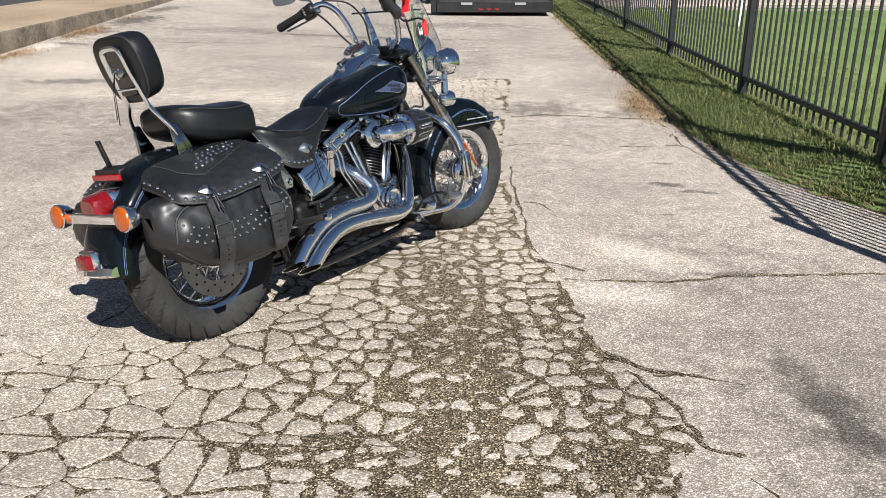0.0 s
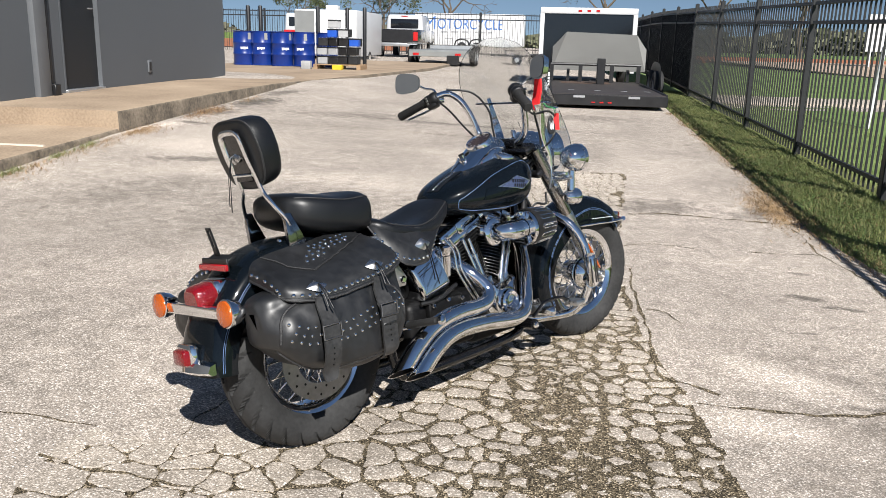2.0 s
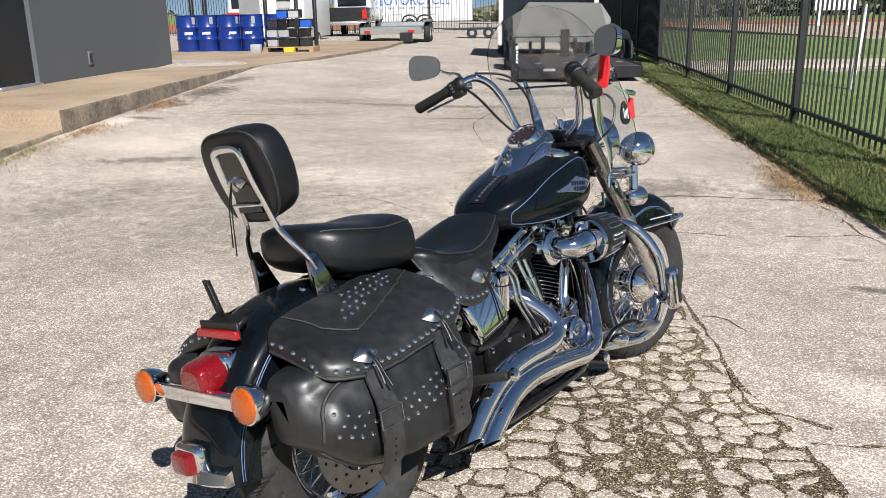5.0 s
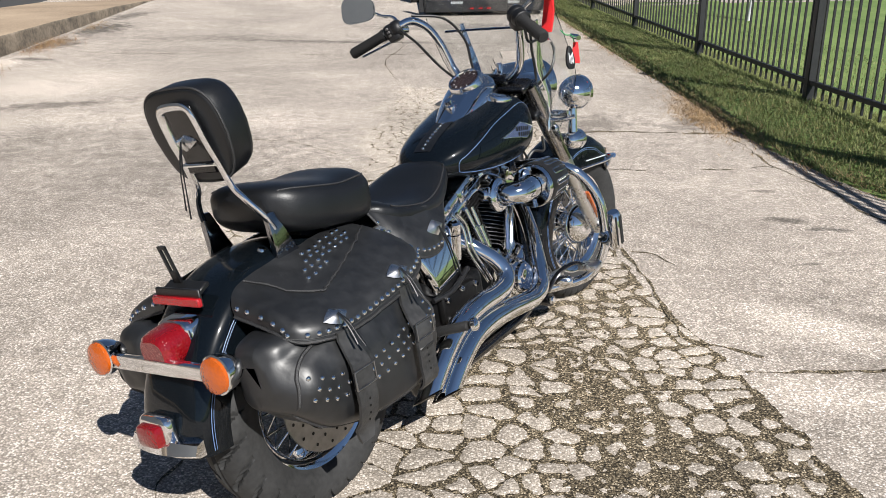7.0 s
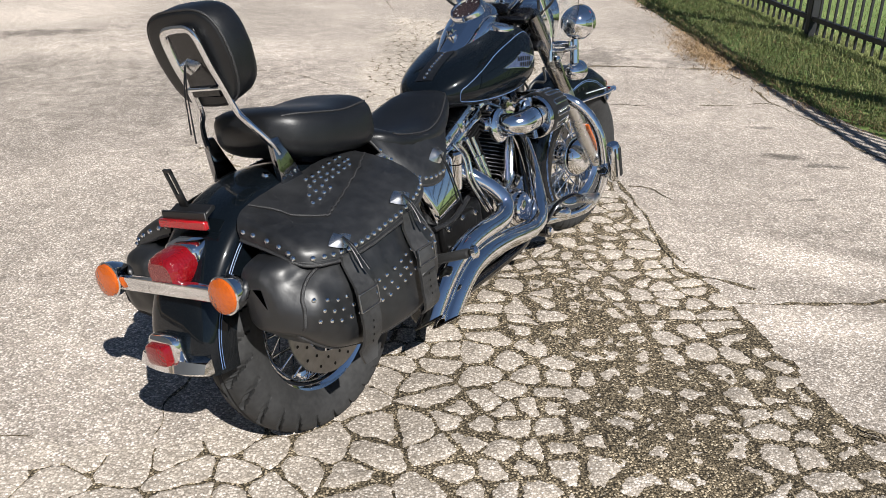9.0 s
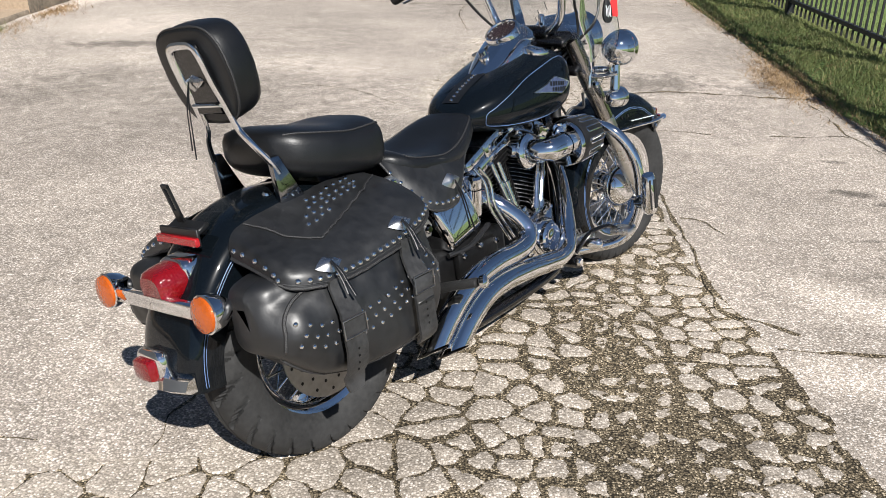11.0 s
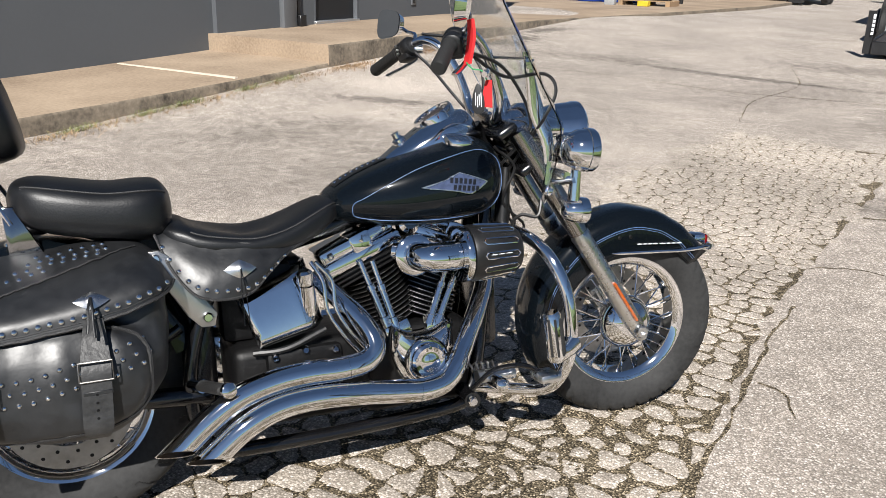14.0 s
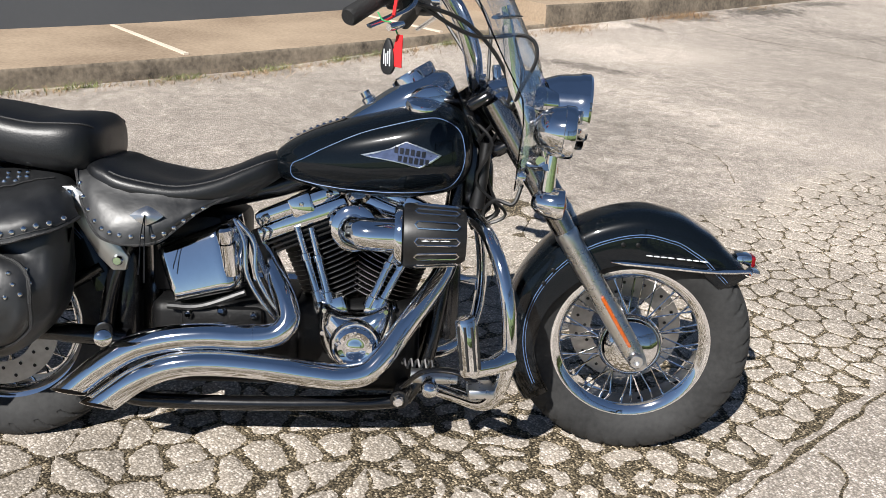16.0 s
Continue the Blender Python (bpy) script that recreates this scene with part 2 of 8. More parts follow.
def box(bm, x0, x1, y0, y1, z0, z1, bevel=0.0, seg=2, m=None):
    r = bmesh.ops.create_cube(bm, size=1.0)
    vs = r["verts"]
    for v in vs:
        v.co = Vector((x0 + (v.co.x + 0.5) * (x1 - x0), y0 + (v.co.y + 0.5) * (y1 - y0), z0 + (v.co.z + 0.5) * (z1 - z0)))
    if bevel:
        es = list({e for v in vs for e in v.link_edges})
        out = bmesh.ops.bevel(bm, geom=es, offset=bevel, segments=seg, profile=0.5, affect="EDGES")
        vs = [v for v in out["verts"]]
        if m is not None:
            seen = {v for f in out["faces"] for v in f.verts} | set(vs)
            more = set(seen)
            stack = list(seen)
            while stack:
                v = stack.pop()
                for e in v.link_edges:
                    w = e.other_vert(v)
                    if w not in more:
                        more.add(w)
                        stack.append(w)
            vs = list(more)
    if m is not None:
        bmesh.ops.transform(bm, matrix=m, verts=vs)
    return bm


def boxed(*a, **k):
    return box(bmesh.new(), *a, **k)


def frames_along(pts):
    """Points with carried-along side vectors, for tubes."""
    pts = [Vector(p) for p in pts]
    tang = []
    for i in range(len(pts)):
        t = pts[min(i + 1, len(pts) - 1)] - pts[max(i - 1, 0)]
        tang.append(t.normalized())
    ref = Vector((0, 0, 1)) if abs(tang[0].z) < 0.9 else Vector((1, 0, 0))
    u = tang[0].cross(ref).normalized()
    out = []
    for p, t in zip(pts, tang):
        u = (u - t * u.dot(t)).normalized()
        out.append((p, t, u, t.cross(u)))
    return out


def spline(pts, n=8):
    """A Catmull-Rom curve through the points."""
    p = [Vector(q) for q in pts]
    p = [2 * p[0] - p[1]] + p + [2 * p[-1] - p[-2]]
    out = []
    for i in range(1, len(p) - 2):
        for k in range(n):
            t = k / n
            a, b, c, d = p[i - 1], p[i], p[i + 1], p[i + 2]
            out.append(0.5 * ((2 * b) + (c - a) * t + (2 * a - 5 * b + 4 * c - d) * t * t + (3 * b - a - 3 * c + d) * t ** 3))
    out.append(p[-2])
    return out


def tube(bm, pts, r, seg=14, caps=True, flat=1.0):
    """A tube of radius r (a number or one per point) along the points; flat squashes it along its second side."""
    fr = frames_along(pts)
    rings = []
    for i, (p, t, u, w) in enumerate(fr):
        ri = r[i] if isinstance(r, (list, tuple)) else r
        rings.append([bm.verts.new(p + ri * (math.cos(2 * math.pi * k / seg) * u + flat * math.sin(2 * math.pi * k / seg) * w)) for k in range(seg)])
    for a, b in zip(rings, rings[1:]):
        for k in range(seg):
            bm.faces.new((a[k], a[(k + 1) % seg], b[(k + 1) % seg], b[k]))
    if caps:
        bm.faces.new(rings[0][::-1])
        bm.faces.new(rings[-1])
    return bm


def tubed(pts, r, seg=14, caps=True, flat=1.0):
    return tube(bmesh.new(), pts, r, seg, caps, flat)


def lathe(bm, profile, seg=32, m=None):
    """A profile of (radius, height) turned about z."""
    rings = []
    for r, h in profile:
        if r < 1e-6:
            rings.append([bm.verts.new((0, 0, h))])
        else:
            rings.append([bm.verts.new((r * math.cos(2 * math.pi * k / seg), r * math.sin(2 * math.pi * k / seg), h)) for k in range(seg)])
    made = [v for ring in rings for v in ring]
    for a, b in zip(rings, rings[1:]):
        for k in range(seg):
            q = (k + 1) % seg
            if len(a) == 1 and len(b) == 1:
                continue
            if len(a) == 1:
                bm.faces.new((a[0], b[q], b[k]))
            elif len(b) == 1:
                bm.faces.new((a[k], a[q], b[0]))
            else:
                bm.faces.new((a[k], a[q], b[q], b[k]))
    if m is not None:
        bmesh.ops.transform(bm, matrix=m, verts=made)
    return bm


def lathed(profile, seg=32, m=None):
    return lathe(bmesh.new(), profile, seg, m)


def along(p, d):
    """A pose at p whose z axis points along d."""
    return Matrix.Translation(p) @ Vector(d).to_track_quat("Z", "Y").to_matrix().to_4x4()


def lettering(name, text, size, m, material, parent, depth=0.002, squash=1.0):
    cu = bpy.data.curves.new(name, "FONT")
    cu.body, cu.size, cu.extrude, cu.align_x, cu.align_y = text, size, depth, "CENTER", "CENTER"
    tmp = bpy.data.objects.new(name, cu)
    scene.collection.objects.link(tmp)
    me = bpy.data.meshes.new_from_object(tmp.evaluated_get(bpy.context.evaluated_depsgraph_get()))
    bpy.data.objects.remove(tmp)
    me.transform(m @ Matrix.Diagonal((squash, 1, 1, 1)))
    me.materials.clear()
    me.materials.append(material)
    ob = new(name, me)
    ob.parent = parent
    return ob


def softplus(x):
    return x if x > 15 else math.log1p(math.exp(1.5 * x)) / 1.5 if x > -15 else 0.0


def lie(x, y):
    """The lie of the land: level round the motorcycle, rising gently ahead and to the building."""
    return 0.035 * (softplus(y - 5) - softplus(y - 16)) + 0.035 * (softplus(-x - 0.5) - softplus(-x - 6))


def ground_z(x, y):
    """The ground, with the drift of dirt that has washed up along the kerb."""
    return lie(x, y) + 0.095 * math.exp(-((min(0.0, -x - 4.4) / 0.75) ** 2)) * min(1.0, max(0.0, (y - 5.2) / 2.8)) * min(1.0, max(0.0, (18 - y) / 3))


# ---- ground ----
def sheet(name, xs, ys, zf, material, kind_label, category):
    bm = bmesh.new()
    rows = [[bm.verts.new((x, y, zf(x, y))) for x in xs] for y in ys]
    for a, b in zip(rows, rows[1:]):
        for k in range(len(xs) - 1):
            bm.faces.new((a[k], a[k + 1], b[k + 1], b[k]))
    ob = part(name, bm, material)
    return tagged(ob, kind_label, category, kind="structure")


def steps(*spans):
    """Numbers from span to span, each (start, end, step)."""
    out = []
    for a, b, s in spans:
        n = max(1, round((b - a) / s))
        out += [a + (b - a) * k / n for k in range(n)]
    return out + [spans[-1][1]]


RIGHT_EDGE = [(0.2, 0.80), (1.4, 0.60), (1.78, 0.61), (2.0, 0.72), (2.3, 0.69), (2.5, 0.62), (2.61, 0.57), (2.8, 0.54), (3.24, 0.525), (3.59, 0.46), (4.0, 0.405), (4.45, 0.39), (5.06, 0.385), (5.6, 0.42), (9.0, 0.75)]
LEFT_EDGE = [(0.2, -1.7), (2.5, -1.6), (2.7, -0.85), (5.0, -1.6), (5.2, -0.95), (9.0, -0.5)]


def on_edge(table, y):
    for (a, u), (b, v) in zip(table, table[1:]):
        if y <= b:
            return u + (v - u) * max(0.0, (y - a) / (b - a))
    return table[-1][1]


def in_cracks(x, y):
    """How deep a place lies inside the broken-up patch of paving: 0 outside, 1 inside."""
    wob = 0.03 * noise.noise((x * 5, y * 5, 8.0)) + 0.02 * noise.noise((x * 14, y * 14, 2.0))
    far = 0.12 * noise.noise((x * 1.7, y * 1.7, 3.1))
    low = 0.35 * noise.noise((x * 2.2, 0, 4)) + 0.15 * noise.noise((x * 7, 0, 4))
    side = 0.30 * noise.noise((0, y * 2.0, 6)) + 0.12 * noise.noise((0, y * 6, 6)) if y < 2.4 else 0.0
    d = min(on_edge(RIGHT_EDGE, y) - x + wob, x - on_edge(LEFT_EDGE, y) + far + wob + side - (0.15 if y < 2.4 else 0.0), y - 0.55 + low, 8.3 - y + 2 * far)
    return min(1.0, max(0.0, d / 0.05))


# open, dirt-filled places: x, y, reach across, reach along, depth
OPEN_JOINTS = [(0.05, 2.5, 0.20, 0.75, 1.0), (-0.12, 2.32, 0.20, 0.28, 0.8), (0.12, 1.8, 0.22, 0.3, 1.0), (-0.2, 1.97, 0.35, 0.08, 0.9), (0.52, 1.85, 0.14, 0.35, 0.95), (0.44, 2.3, 0.06, 0.4, 0.6),
               (0.0, 3.15, 0.20, 0.5, 0.75), (0.45, 2.95, 0.07, 0.3, 0.7), (0.1, 1.2, 0.5, 0.4, 0.9), (0.05, 3.9, 0.28, 0.5, 0.55), (-0.35, 3.5, 0.3, 0.3, 0.5), (-0.5, 2.35, 0.3, 0.5, 0.3), (-0.75, 2.01, 0.55, 0.03, 0.7), (0.50, 2.75, 0.06, 0.5, 0.75), (0.30, 2.25, 0.05, 0.8, 0.5), (0.36, 1.7, 0.06, 0.3, 0.8), (-0.1, 1.75, 0.3, 0.3, 0.75)]


def dirt(x, y):
    """How far the joints of the broken patch have opened and filled with grit."""
    wx, wy = 0.09 * noise.noise((x * 5, y * 5, 1)), 0.09 * noise.noise((x * 5, y * 5, 11))
    f = 0.0
    for cx, cy, rx, ry, k in OPEN_JOINTS:
        f = max(f, k * math.exp(-(((x + wx - cx) / rx) ** 2 + ((y + wy - cy) / ry) ** 2) * 0.65))
    return min(1.0, 0.14 + 1.1 * f)


def grit_z(x, y):
    """The top of the grit: low in narrow joints, heaped over the blocks where the patch has broken up."""
    d = dirt(x, y)
    return ground_z(x, y) - 0.0032 + 0.0012 * noise.noise((x * 90, y * 90, 0)) + d * (0.0034 + 0.0030 * noise.noise((x * 16, y * 16, 9)) + 0.0014 * noise.noise((x * 55, y * 55, 4)))


SINK = 0.0085
near_x = steps((-90, -12, 13), (-12, -5, 1.0), (-5, -2.0, 0.25), (-2.0, 0.3, 0.05), (0.3, 0.9, 0.016), (0.9, 1.2, 0.05), (1.2, 3.0, 0.2), (3.0, 12, 1.5), (12, 90, 13))
near_y = steps((-40, -4, 6), (-4, 0, 0.5), (0, 1.2, 0.05), (1.2, 5.2, 0.025), (5.2, 9, 0.05), (9, 24, 0.5), (24, 60, 4), (60, 400, 40))
ground = sheet("ground", near_x, near_y, lambda x, y: ground_z(x, y) - SINK * in_cracks(x, y), M_ROAD, "worn pale aggregate paving with cracks and stains", "ground")

# grit in the joints of the broken patch lies just over the sunken sheet
xs, ys = steps((-1.9, -1.0, 0.04), (-1.0, 0.8, 0.012), (0.8, 1.0, 0.04)), steps((0.1, 1.2, 0.04), (1.2, 4.4, 0.012), (4.4, 8.8, 0.04))
ny = len(ys)
gverts = [(x, y, grit_z(x, y)) for x in xs for y in ys]
gfaces = []
for i in range(len(xs) - 1):
    for j in range(ny - 1):
        if in_cracks((xs[i] + xs[i + 1]) / 2, (ys[j] + ys[j + 1]) / 2) > 0.1:
            gfaces.append((i * ny + j, (i + 1) * ny + j, (i + 1) * ny + j + 1, i * ny + j + 1))
gme = bpy.data.meshes.new("joint_grit")
gme.from_pydata(gverts, [], gfaces)
gme.materials.append(M_GRIT)
gme.shade_smooth()
grit = tagged(new("joint_grit", gme), "dark gravel and dirt filling the open cracks", "gravel", kind="structure")

# ---- verge, lawn and what lies beyond the fence ----
FENCE_X = 2.57
M_SCREEN = surf("grey_screen_fabric", (0.24, 0.255, 0.28), 0.8, var=0.12, scale=3)


VERGE_EDGE = [(-30, 2.45), (3.9, 2.45), (4.26, 2.33), (4.73, 2.07), (5.37, 1.94), (6.2, 1.83), (40, 1.84)]


def lawn_z(x, y):
    hi = 0.165 + 0.024 * softplus(y - 7.5) - 0.024 * softplus(y - 22)
    edge = ground_z(1.8, y) + 0.015
    rim = on_edge(VERGE_EDGE, y) + 0.03 * noise.noise((y * 5, 2, 0))
    if x < rim:
        return edge - min(0.06, 1.2 * (rim - x))
    k = min(1.0, max(0.0, (x - rim) / max(0.2, 2.57 - rim)))
    k = k * k * (3 - 2 * k)
    return edge + (hi - edge) * k + 0.012 * noise.noise((x * 3, y * 3, 0))


verge = sheet("verge", steps((1.76, 2.8, 0.04), (2.8, 6, 0.4), (6, 14, 2), (14, 120, 12)), steps((-25, -1, 4), (-1, 2, 1), (2, 17, 0.2), (17, 40, 2), (40, 300, 20)),
              lambda x, y: lawn_z(x, y) - (0.05 if x < 1.77 else 0), M_LAWN, "green lawn and grass verge", "lawn")
path = tagged(part("path", boxed(0.0, 120, 0, 7.2, -0.3, 0.02), M_PATH, m=pose(2.75, 15.4, 0.385, 0, 0, 7)), "pale concrete path across the lawn", "path", kind="structure")
field = tagged(part("field", boxed(0, 120, 0, 19, 0, 0.03), M_DRY, m=pose(10, 25.5, 0.50, 0.5, 0, 7)), "wide pale dry ground beyond the path", "field", kind="structure")
edging = tagged(part("red_edging", boxed(-6, 120, -0.3, 0.1, 0, 0.32), M_BRICKRED, m=pose(10, 44.6, 0.55, 0, 0, 7)), "low red brick edging wall", "edging", kind="structure")


def blades(name, n, place, tall, material, label, category, seed, lean=0.6):
    """Loose blades or leaves as one mesh; place(rng) gives x, y, z."""
    rng = random.Random(seed)
    verts, faces = [], []
    for _ in range(n):
        x, y, z = place(rng)
        h = tall * rng.uniform(0.4, 1.25)
        a = rng.uniform(0, 2 * math.pi)
        w = 0.0012 + 0.0014 * rng.random()
        dx, dy = math.cos(a) * w, math.sin(a) * w
        lx, ly = rng.gauss(0, lean * h), rng.gauss(0, lean * h)
        k = len(verts)
        verts += [(x - dx, y - dy, z - 0.004), (x + dx, y + dy, z - 0.004), (x + dx * 0.8 + lx * 0.4, y + dy * 0.8 + ly * 0.4, z + h * 0.6), (x - dx * 0.8 + lx * 0.4, y - dy * 0.8 + ly * 0.4, z + h * 0.6),
                  (x + lx, y + ly, z + h)]
        faces += [(k, k + 1, k + 2, k + 3), (k + 3, k + 2, k + 4)]
    me = bpy.data.meshes.new(name)
    me.from_pydata(verts, [], faces)
    me.materials.append(material)
    return tagged(new(name, me), label, category, kind="stuff")


def on_verge(rng):
    while True:
        y = 3.0 + 15.0 * rng.random() ** 1.4
        x = 1.78 + rng.random() * 1.0 if rng.random() < 0.8 else 2.6 + 1.6 * rng.random() ** 1.6
        edge = on_edge(VERGE_EDGE, y) + 0.06 * noise.noise((y * 1.5, 2, 0)) + 0.05 * noise.noise((y * 6, 2, 0))
        bare = noise.noise((x * 2.2, y * 2.2, 7)) + (0.25 if x < edge + 0.12 else 0)
        if x > edge and bare < 0.30 + 0.5 * rng.random():
            return x, y, lawn_z(x, y)


blades("verge_grass", 120000, on_verge, 0.034, M_GRASS, "short green grass along the fence", "grass", 1)


def dead_edge(rng):
    y = 3.2 + 10.5 * rng.random()
    x = on_edge(VERGE_EDGE, y) + 0.06 * noise.noise((y * 1.5, 2, 0)) + rng.gauss(0, 0.05)
    if rng.random() < 0.4:
        y, x = 7.0 + rng.gauss(0, 0.35), 1.72 + rng.gauss(0, 0.09)
    return x, y, max(lawn_z(x, y), ground_z(x, y)) + 0.002


blades("dead_grass", 6500, dead_edge, 0.025, M_STRAW, "dry brown grass and leaf litter at the verge's edge", "dead grass", 2, 2.2)


def verge_litter(rng):
    y = 3.0 + 12.0 * rng.random() ** 1.3
    x = on_edge(VERGE_EDGE, y) + 0.03 + 0.6 * rng.random() ** 1.7
    return x, y, lawn_z(x, y) + 0.012


blades("leaf_litter", 3500, verge_litter, 0.018, M_STRAW, "brown dead leaves scattered through the verge grass", "leaf litter", 6, 1.8)


def kerb_weeds(rng):
    y = rng.choice((3.4, 3.9, 4.6, 5.3, 5.9, 6.3, 7.0, 7.45)) + rng.gauss(0, 0.10)
    x = -4.36 + abs(rng.gauss(0, 0.035))
    return x, y, ground_z(x, y)


blades("kerb_weeds", 1500, kerb_weeds, 0.04, M_GRASS, "small green weeds growing along the kerb", "weeds", 3, 0.7)


def kerb_litter(rng):
    y = rng.choice((3.6, 4.3, 4.9, 5.2, 5.6, 6.2, 6.6, 7.2, 7.7, 8.35, 8.35, 8.45, 9.9, 10.2, 11.6)) + rng.gauss(0, 0.2)
    x = -4.33 + abs(rng.gauss(0, 0.09))
    return x, y, ground_z(x, y) + 0.003


blades("kerb_leaves", 2100, kerb_litter, 0.035, M_STRAW, "dead brown leaves and straw at the foot of the kerb", "dead leaves", 4, 1.4)

def leaf_drift(rng):
    y = rng.choice((8.4, 9.7, 10.0, 10.2, 10.4)) + rng.gauss(0, 0.16)
    x = -4.34 + abs(rng.gauss(0, 0.13))
    return x, y, ground_z(x, y) + 0.004


blades("leaf_drift", 420, leaf_drift, 0.05, M_DEADLEAF, "drift of brown leaves blown against the kerb", "dead leaves", 14, 1.5)

# ---- fence ----
POST_Y = [4.69 + 2.42 * k for k in range(-1, 13)]


def fence_base(y):
    return lawn_z(FENCE_X, y)


post_mesh = None
first_post = None
for y in POST_Y:
    z = fence_base(y)
    if first_post is None:
        first_post = tagged(part("fence_post", boxed(-0.032, 0.032, -0.032, 0.032, -0.1, 1.70, 0.004, 1), M_IRON), "black square steel fence post set in the verge", "fence post", "posts of the boundary fence")
        part("post_cap", lathed([(0.0, 1.725), (0.03, 1.712), (0.044, 1.706), (0.044, 1.695), (0.0, 1.695)], 4, pose(0, 0, 0, 0, 0, 45)), M_IRON, first_post)
        first_post.matrix_world = Matrix.Translation((FENCE_X, y, z))
    else:
        copy_thing(first_post, Matrix.Translation((FENCE_X, y, z)))
panel_proto = {}
for i, (ya, yb) in enumerate(zip(POST_Y, POST_Y[1:])):
    za, zb = fence_base(ya), fence_base(yb)
    m = Matrix.Translation((FENCE_X, (ya + yb) / 2, (za + zb) / 2)) @ Matrix.Rotation(math.atan2(zb - za, yb - ya), 4, "X")
    if "p" not in panel_proto:
        panel = empty("picket_fence", m, "black steel picket fence panel between square posts", "fence", "panels of the boundary fence")
        for name, z0, z1 in (("bottom_rail", 0.12, 0.155), ("middle_rail", 1.36, 1.395), ("top_rail", 1.55, 1.585)):
            part(name, boxed(-0.018, 0.018, -1.178, 1.178, z0, z1, 0.003, 1), M_IRON, panel)
        picket = None
        for k in range(21):
            yy = -1.21 + 2.42 * (k + 1) / 22
            if picket is None:
                picket = part("picket", boxed(-0.0075, 0.0075, -0.0075, 0.0075, 0.03, 1.65), M_IRON, panel, smooth=False)
                picket.location = (0, yy, 0)
            else:
                o = new("picket", picket.data)
                o.parent, o.location = panel, (0, yy, 0)
        panel_proto["p"] = panel
    else:
        panel = copy_thing(panel_proto["p"], m)
    if ya > 15.5:
        scr = tagged(part("privacy_screen", boxed(0.03, 0.038, -1.2, 1.2, 0.06, 1.60), M_SCREEN), "dark grey privacy screen tied behind the fence pickets", "screen", "screens behind the fence")
        scr.matrix_world = m

# ---- raised walk beside the building ----
KERB_X = -4.42


def low_walk(y):
    return lie(KERB_X, y) + 0.14


def high_walk(y):
    pts = [(8.2, 0.56), (10.8, 0.60), (13, 0.61), (15, 0.585), (22, 0.57), (40, 0.58)]
    for (a, za), (b, zb) in zip(pts, pts[1:]):
        if y <= b:
            return za + (zb - za) * max(0, (y - a) / (b - a))
    return 0.58


def slab(name, ys, top, x_out, label, inner=-9.0):
    """A walk with a rough, rounded kerb edge."""
    bm = bmesh.new()
    rows = []
    for y in ys:
        xo = x_out(y) + 0.012 * noise.noise((y * 4, 1, 1))
        t = top(y)
        g = ground_z(xo, y) - 0.15
        rows.append([bm.verts.new(p) for p in ((inner, y, t + 0.015), (xo - 0.03, y, t), (xo - 0.008, y, t - 0.008), (xo, y, t - 0.03 + 0.006 * noise.noise((y * 9, 5, 1))), (xo + 0.01, y, g))])
    for a, b in zip(rows, rows[1:]):
        for k in range(4):
            bm.faces.new((a[k], a[k + 1], b[k + 1], b[k]))
    for r in (rows[0], rows[-1]):
        low = bm.verts.new((inner, r[0].co.y, r[-1].co.z))
        bm.faces.new((*r, low))
    ob = part(name, bm, M_WALK, angle=60)
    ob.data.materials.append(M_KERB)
    # upright faces towards x take the darker M_KERB; tops and ends keep M_WALK
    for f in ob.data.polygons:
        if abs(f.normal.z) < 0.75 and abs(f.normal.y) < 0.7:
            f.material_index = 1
    return tagged(ob, label, "pavement", kind="structure")


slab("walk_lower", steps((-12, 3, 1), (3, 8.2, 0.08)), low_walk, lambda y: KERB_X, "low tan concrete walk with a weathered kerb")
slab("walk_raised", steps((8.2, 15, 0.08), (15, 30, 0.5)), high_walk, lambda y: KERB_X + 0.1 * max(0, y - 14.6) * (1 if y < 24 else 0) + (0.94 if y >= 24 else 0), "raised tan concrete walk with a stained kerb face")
for y in (-3.2, 0.1, 2.4, 4.70, 6.98):
    z = low_walk(y)
    part("joint", boxed(-6.0, KERB_X - 0.04, y - 0.018, y + 0.018, z - 0.02, z + 0.012), M_JOINT, bpy.data.objects["walk_lower"])

# ---- building ----
WALL_X = -6.0
wall = part("wall_front", boxed(WALL_X - 0.25, WALL_X, 10.8, 15.05, 0.2, 4.2), M_WALL, smooth=False)
tagged(wall, "smooth grey painted building wall", "wall", kind="structure")
tagged(part("wall_middle", boxed(WALL_X - 0.25, WALL_X, 8.28, 9.9, 0.2, 4.2), M_WALL, smooth=False), "grey painted building wall beside the door", "wall", kind="structure")
tagged(part("wall_over_door", boxed(WALL_X - 0.25, WALL_X, 9.9, 10.8, 2.72, 4.2), M_WALL, smooth=False), "grey wall over the door", "wall", kind="structure")
tagged(part("wall_near", boxed(WALL_X - 0.30, WALL_X - 0.06, -14, 8.28, -0.2, 4.2), M_WALL, smooth=False), "long grey painted building wall", "wall", kind="structure")
tagged(part("wall_end", boxed(-16, WALL_X - 0.25, 14.8, 15.05, 0.2, 4.2), M_WALL, smooth=False), "grey end wall of the building", "wall", kind="structure")
tagged(part("wall_back", boxed(-16, -15.75, -14, 14.8, -0.2, 4.2), M_WALL, smooth=False), "grey rear wall of the building", "wall", kind="structure")
tagged(part("roof", boxed(-16.1, WALL_X + 0.06, -14, 15.1, 4.2, 4.4), M_PIPE, smooth=False), "flat roof with a grey metal edge", "roof", kind="structure")
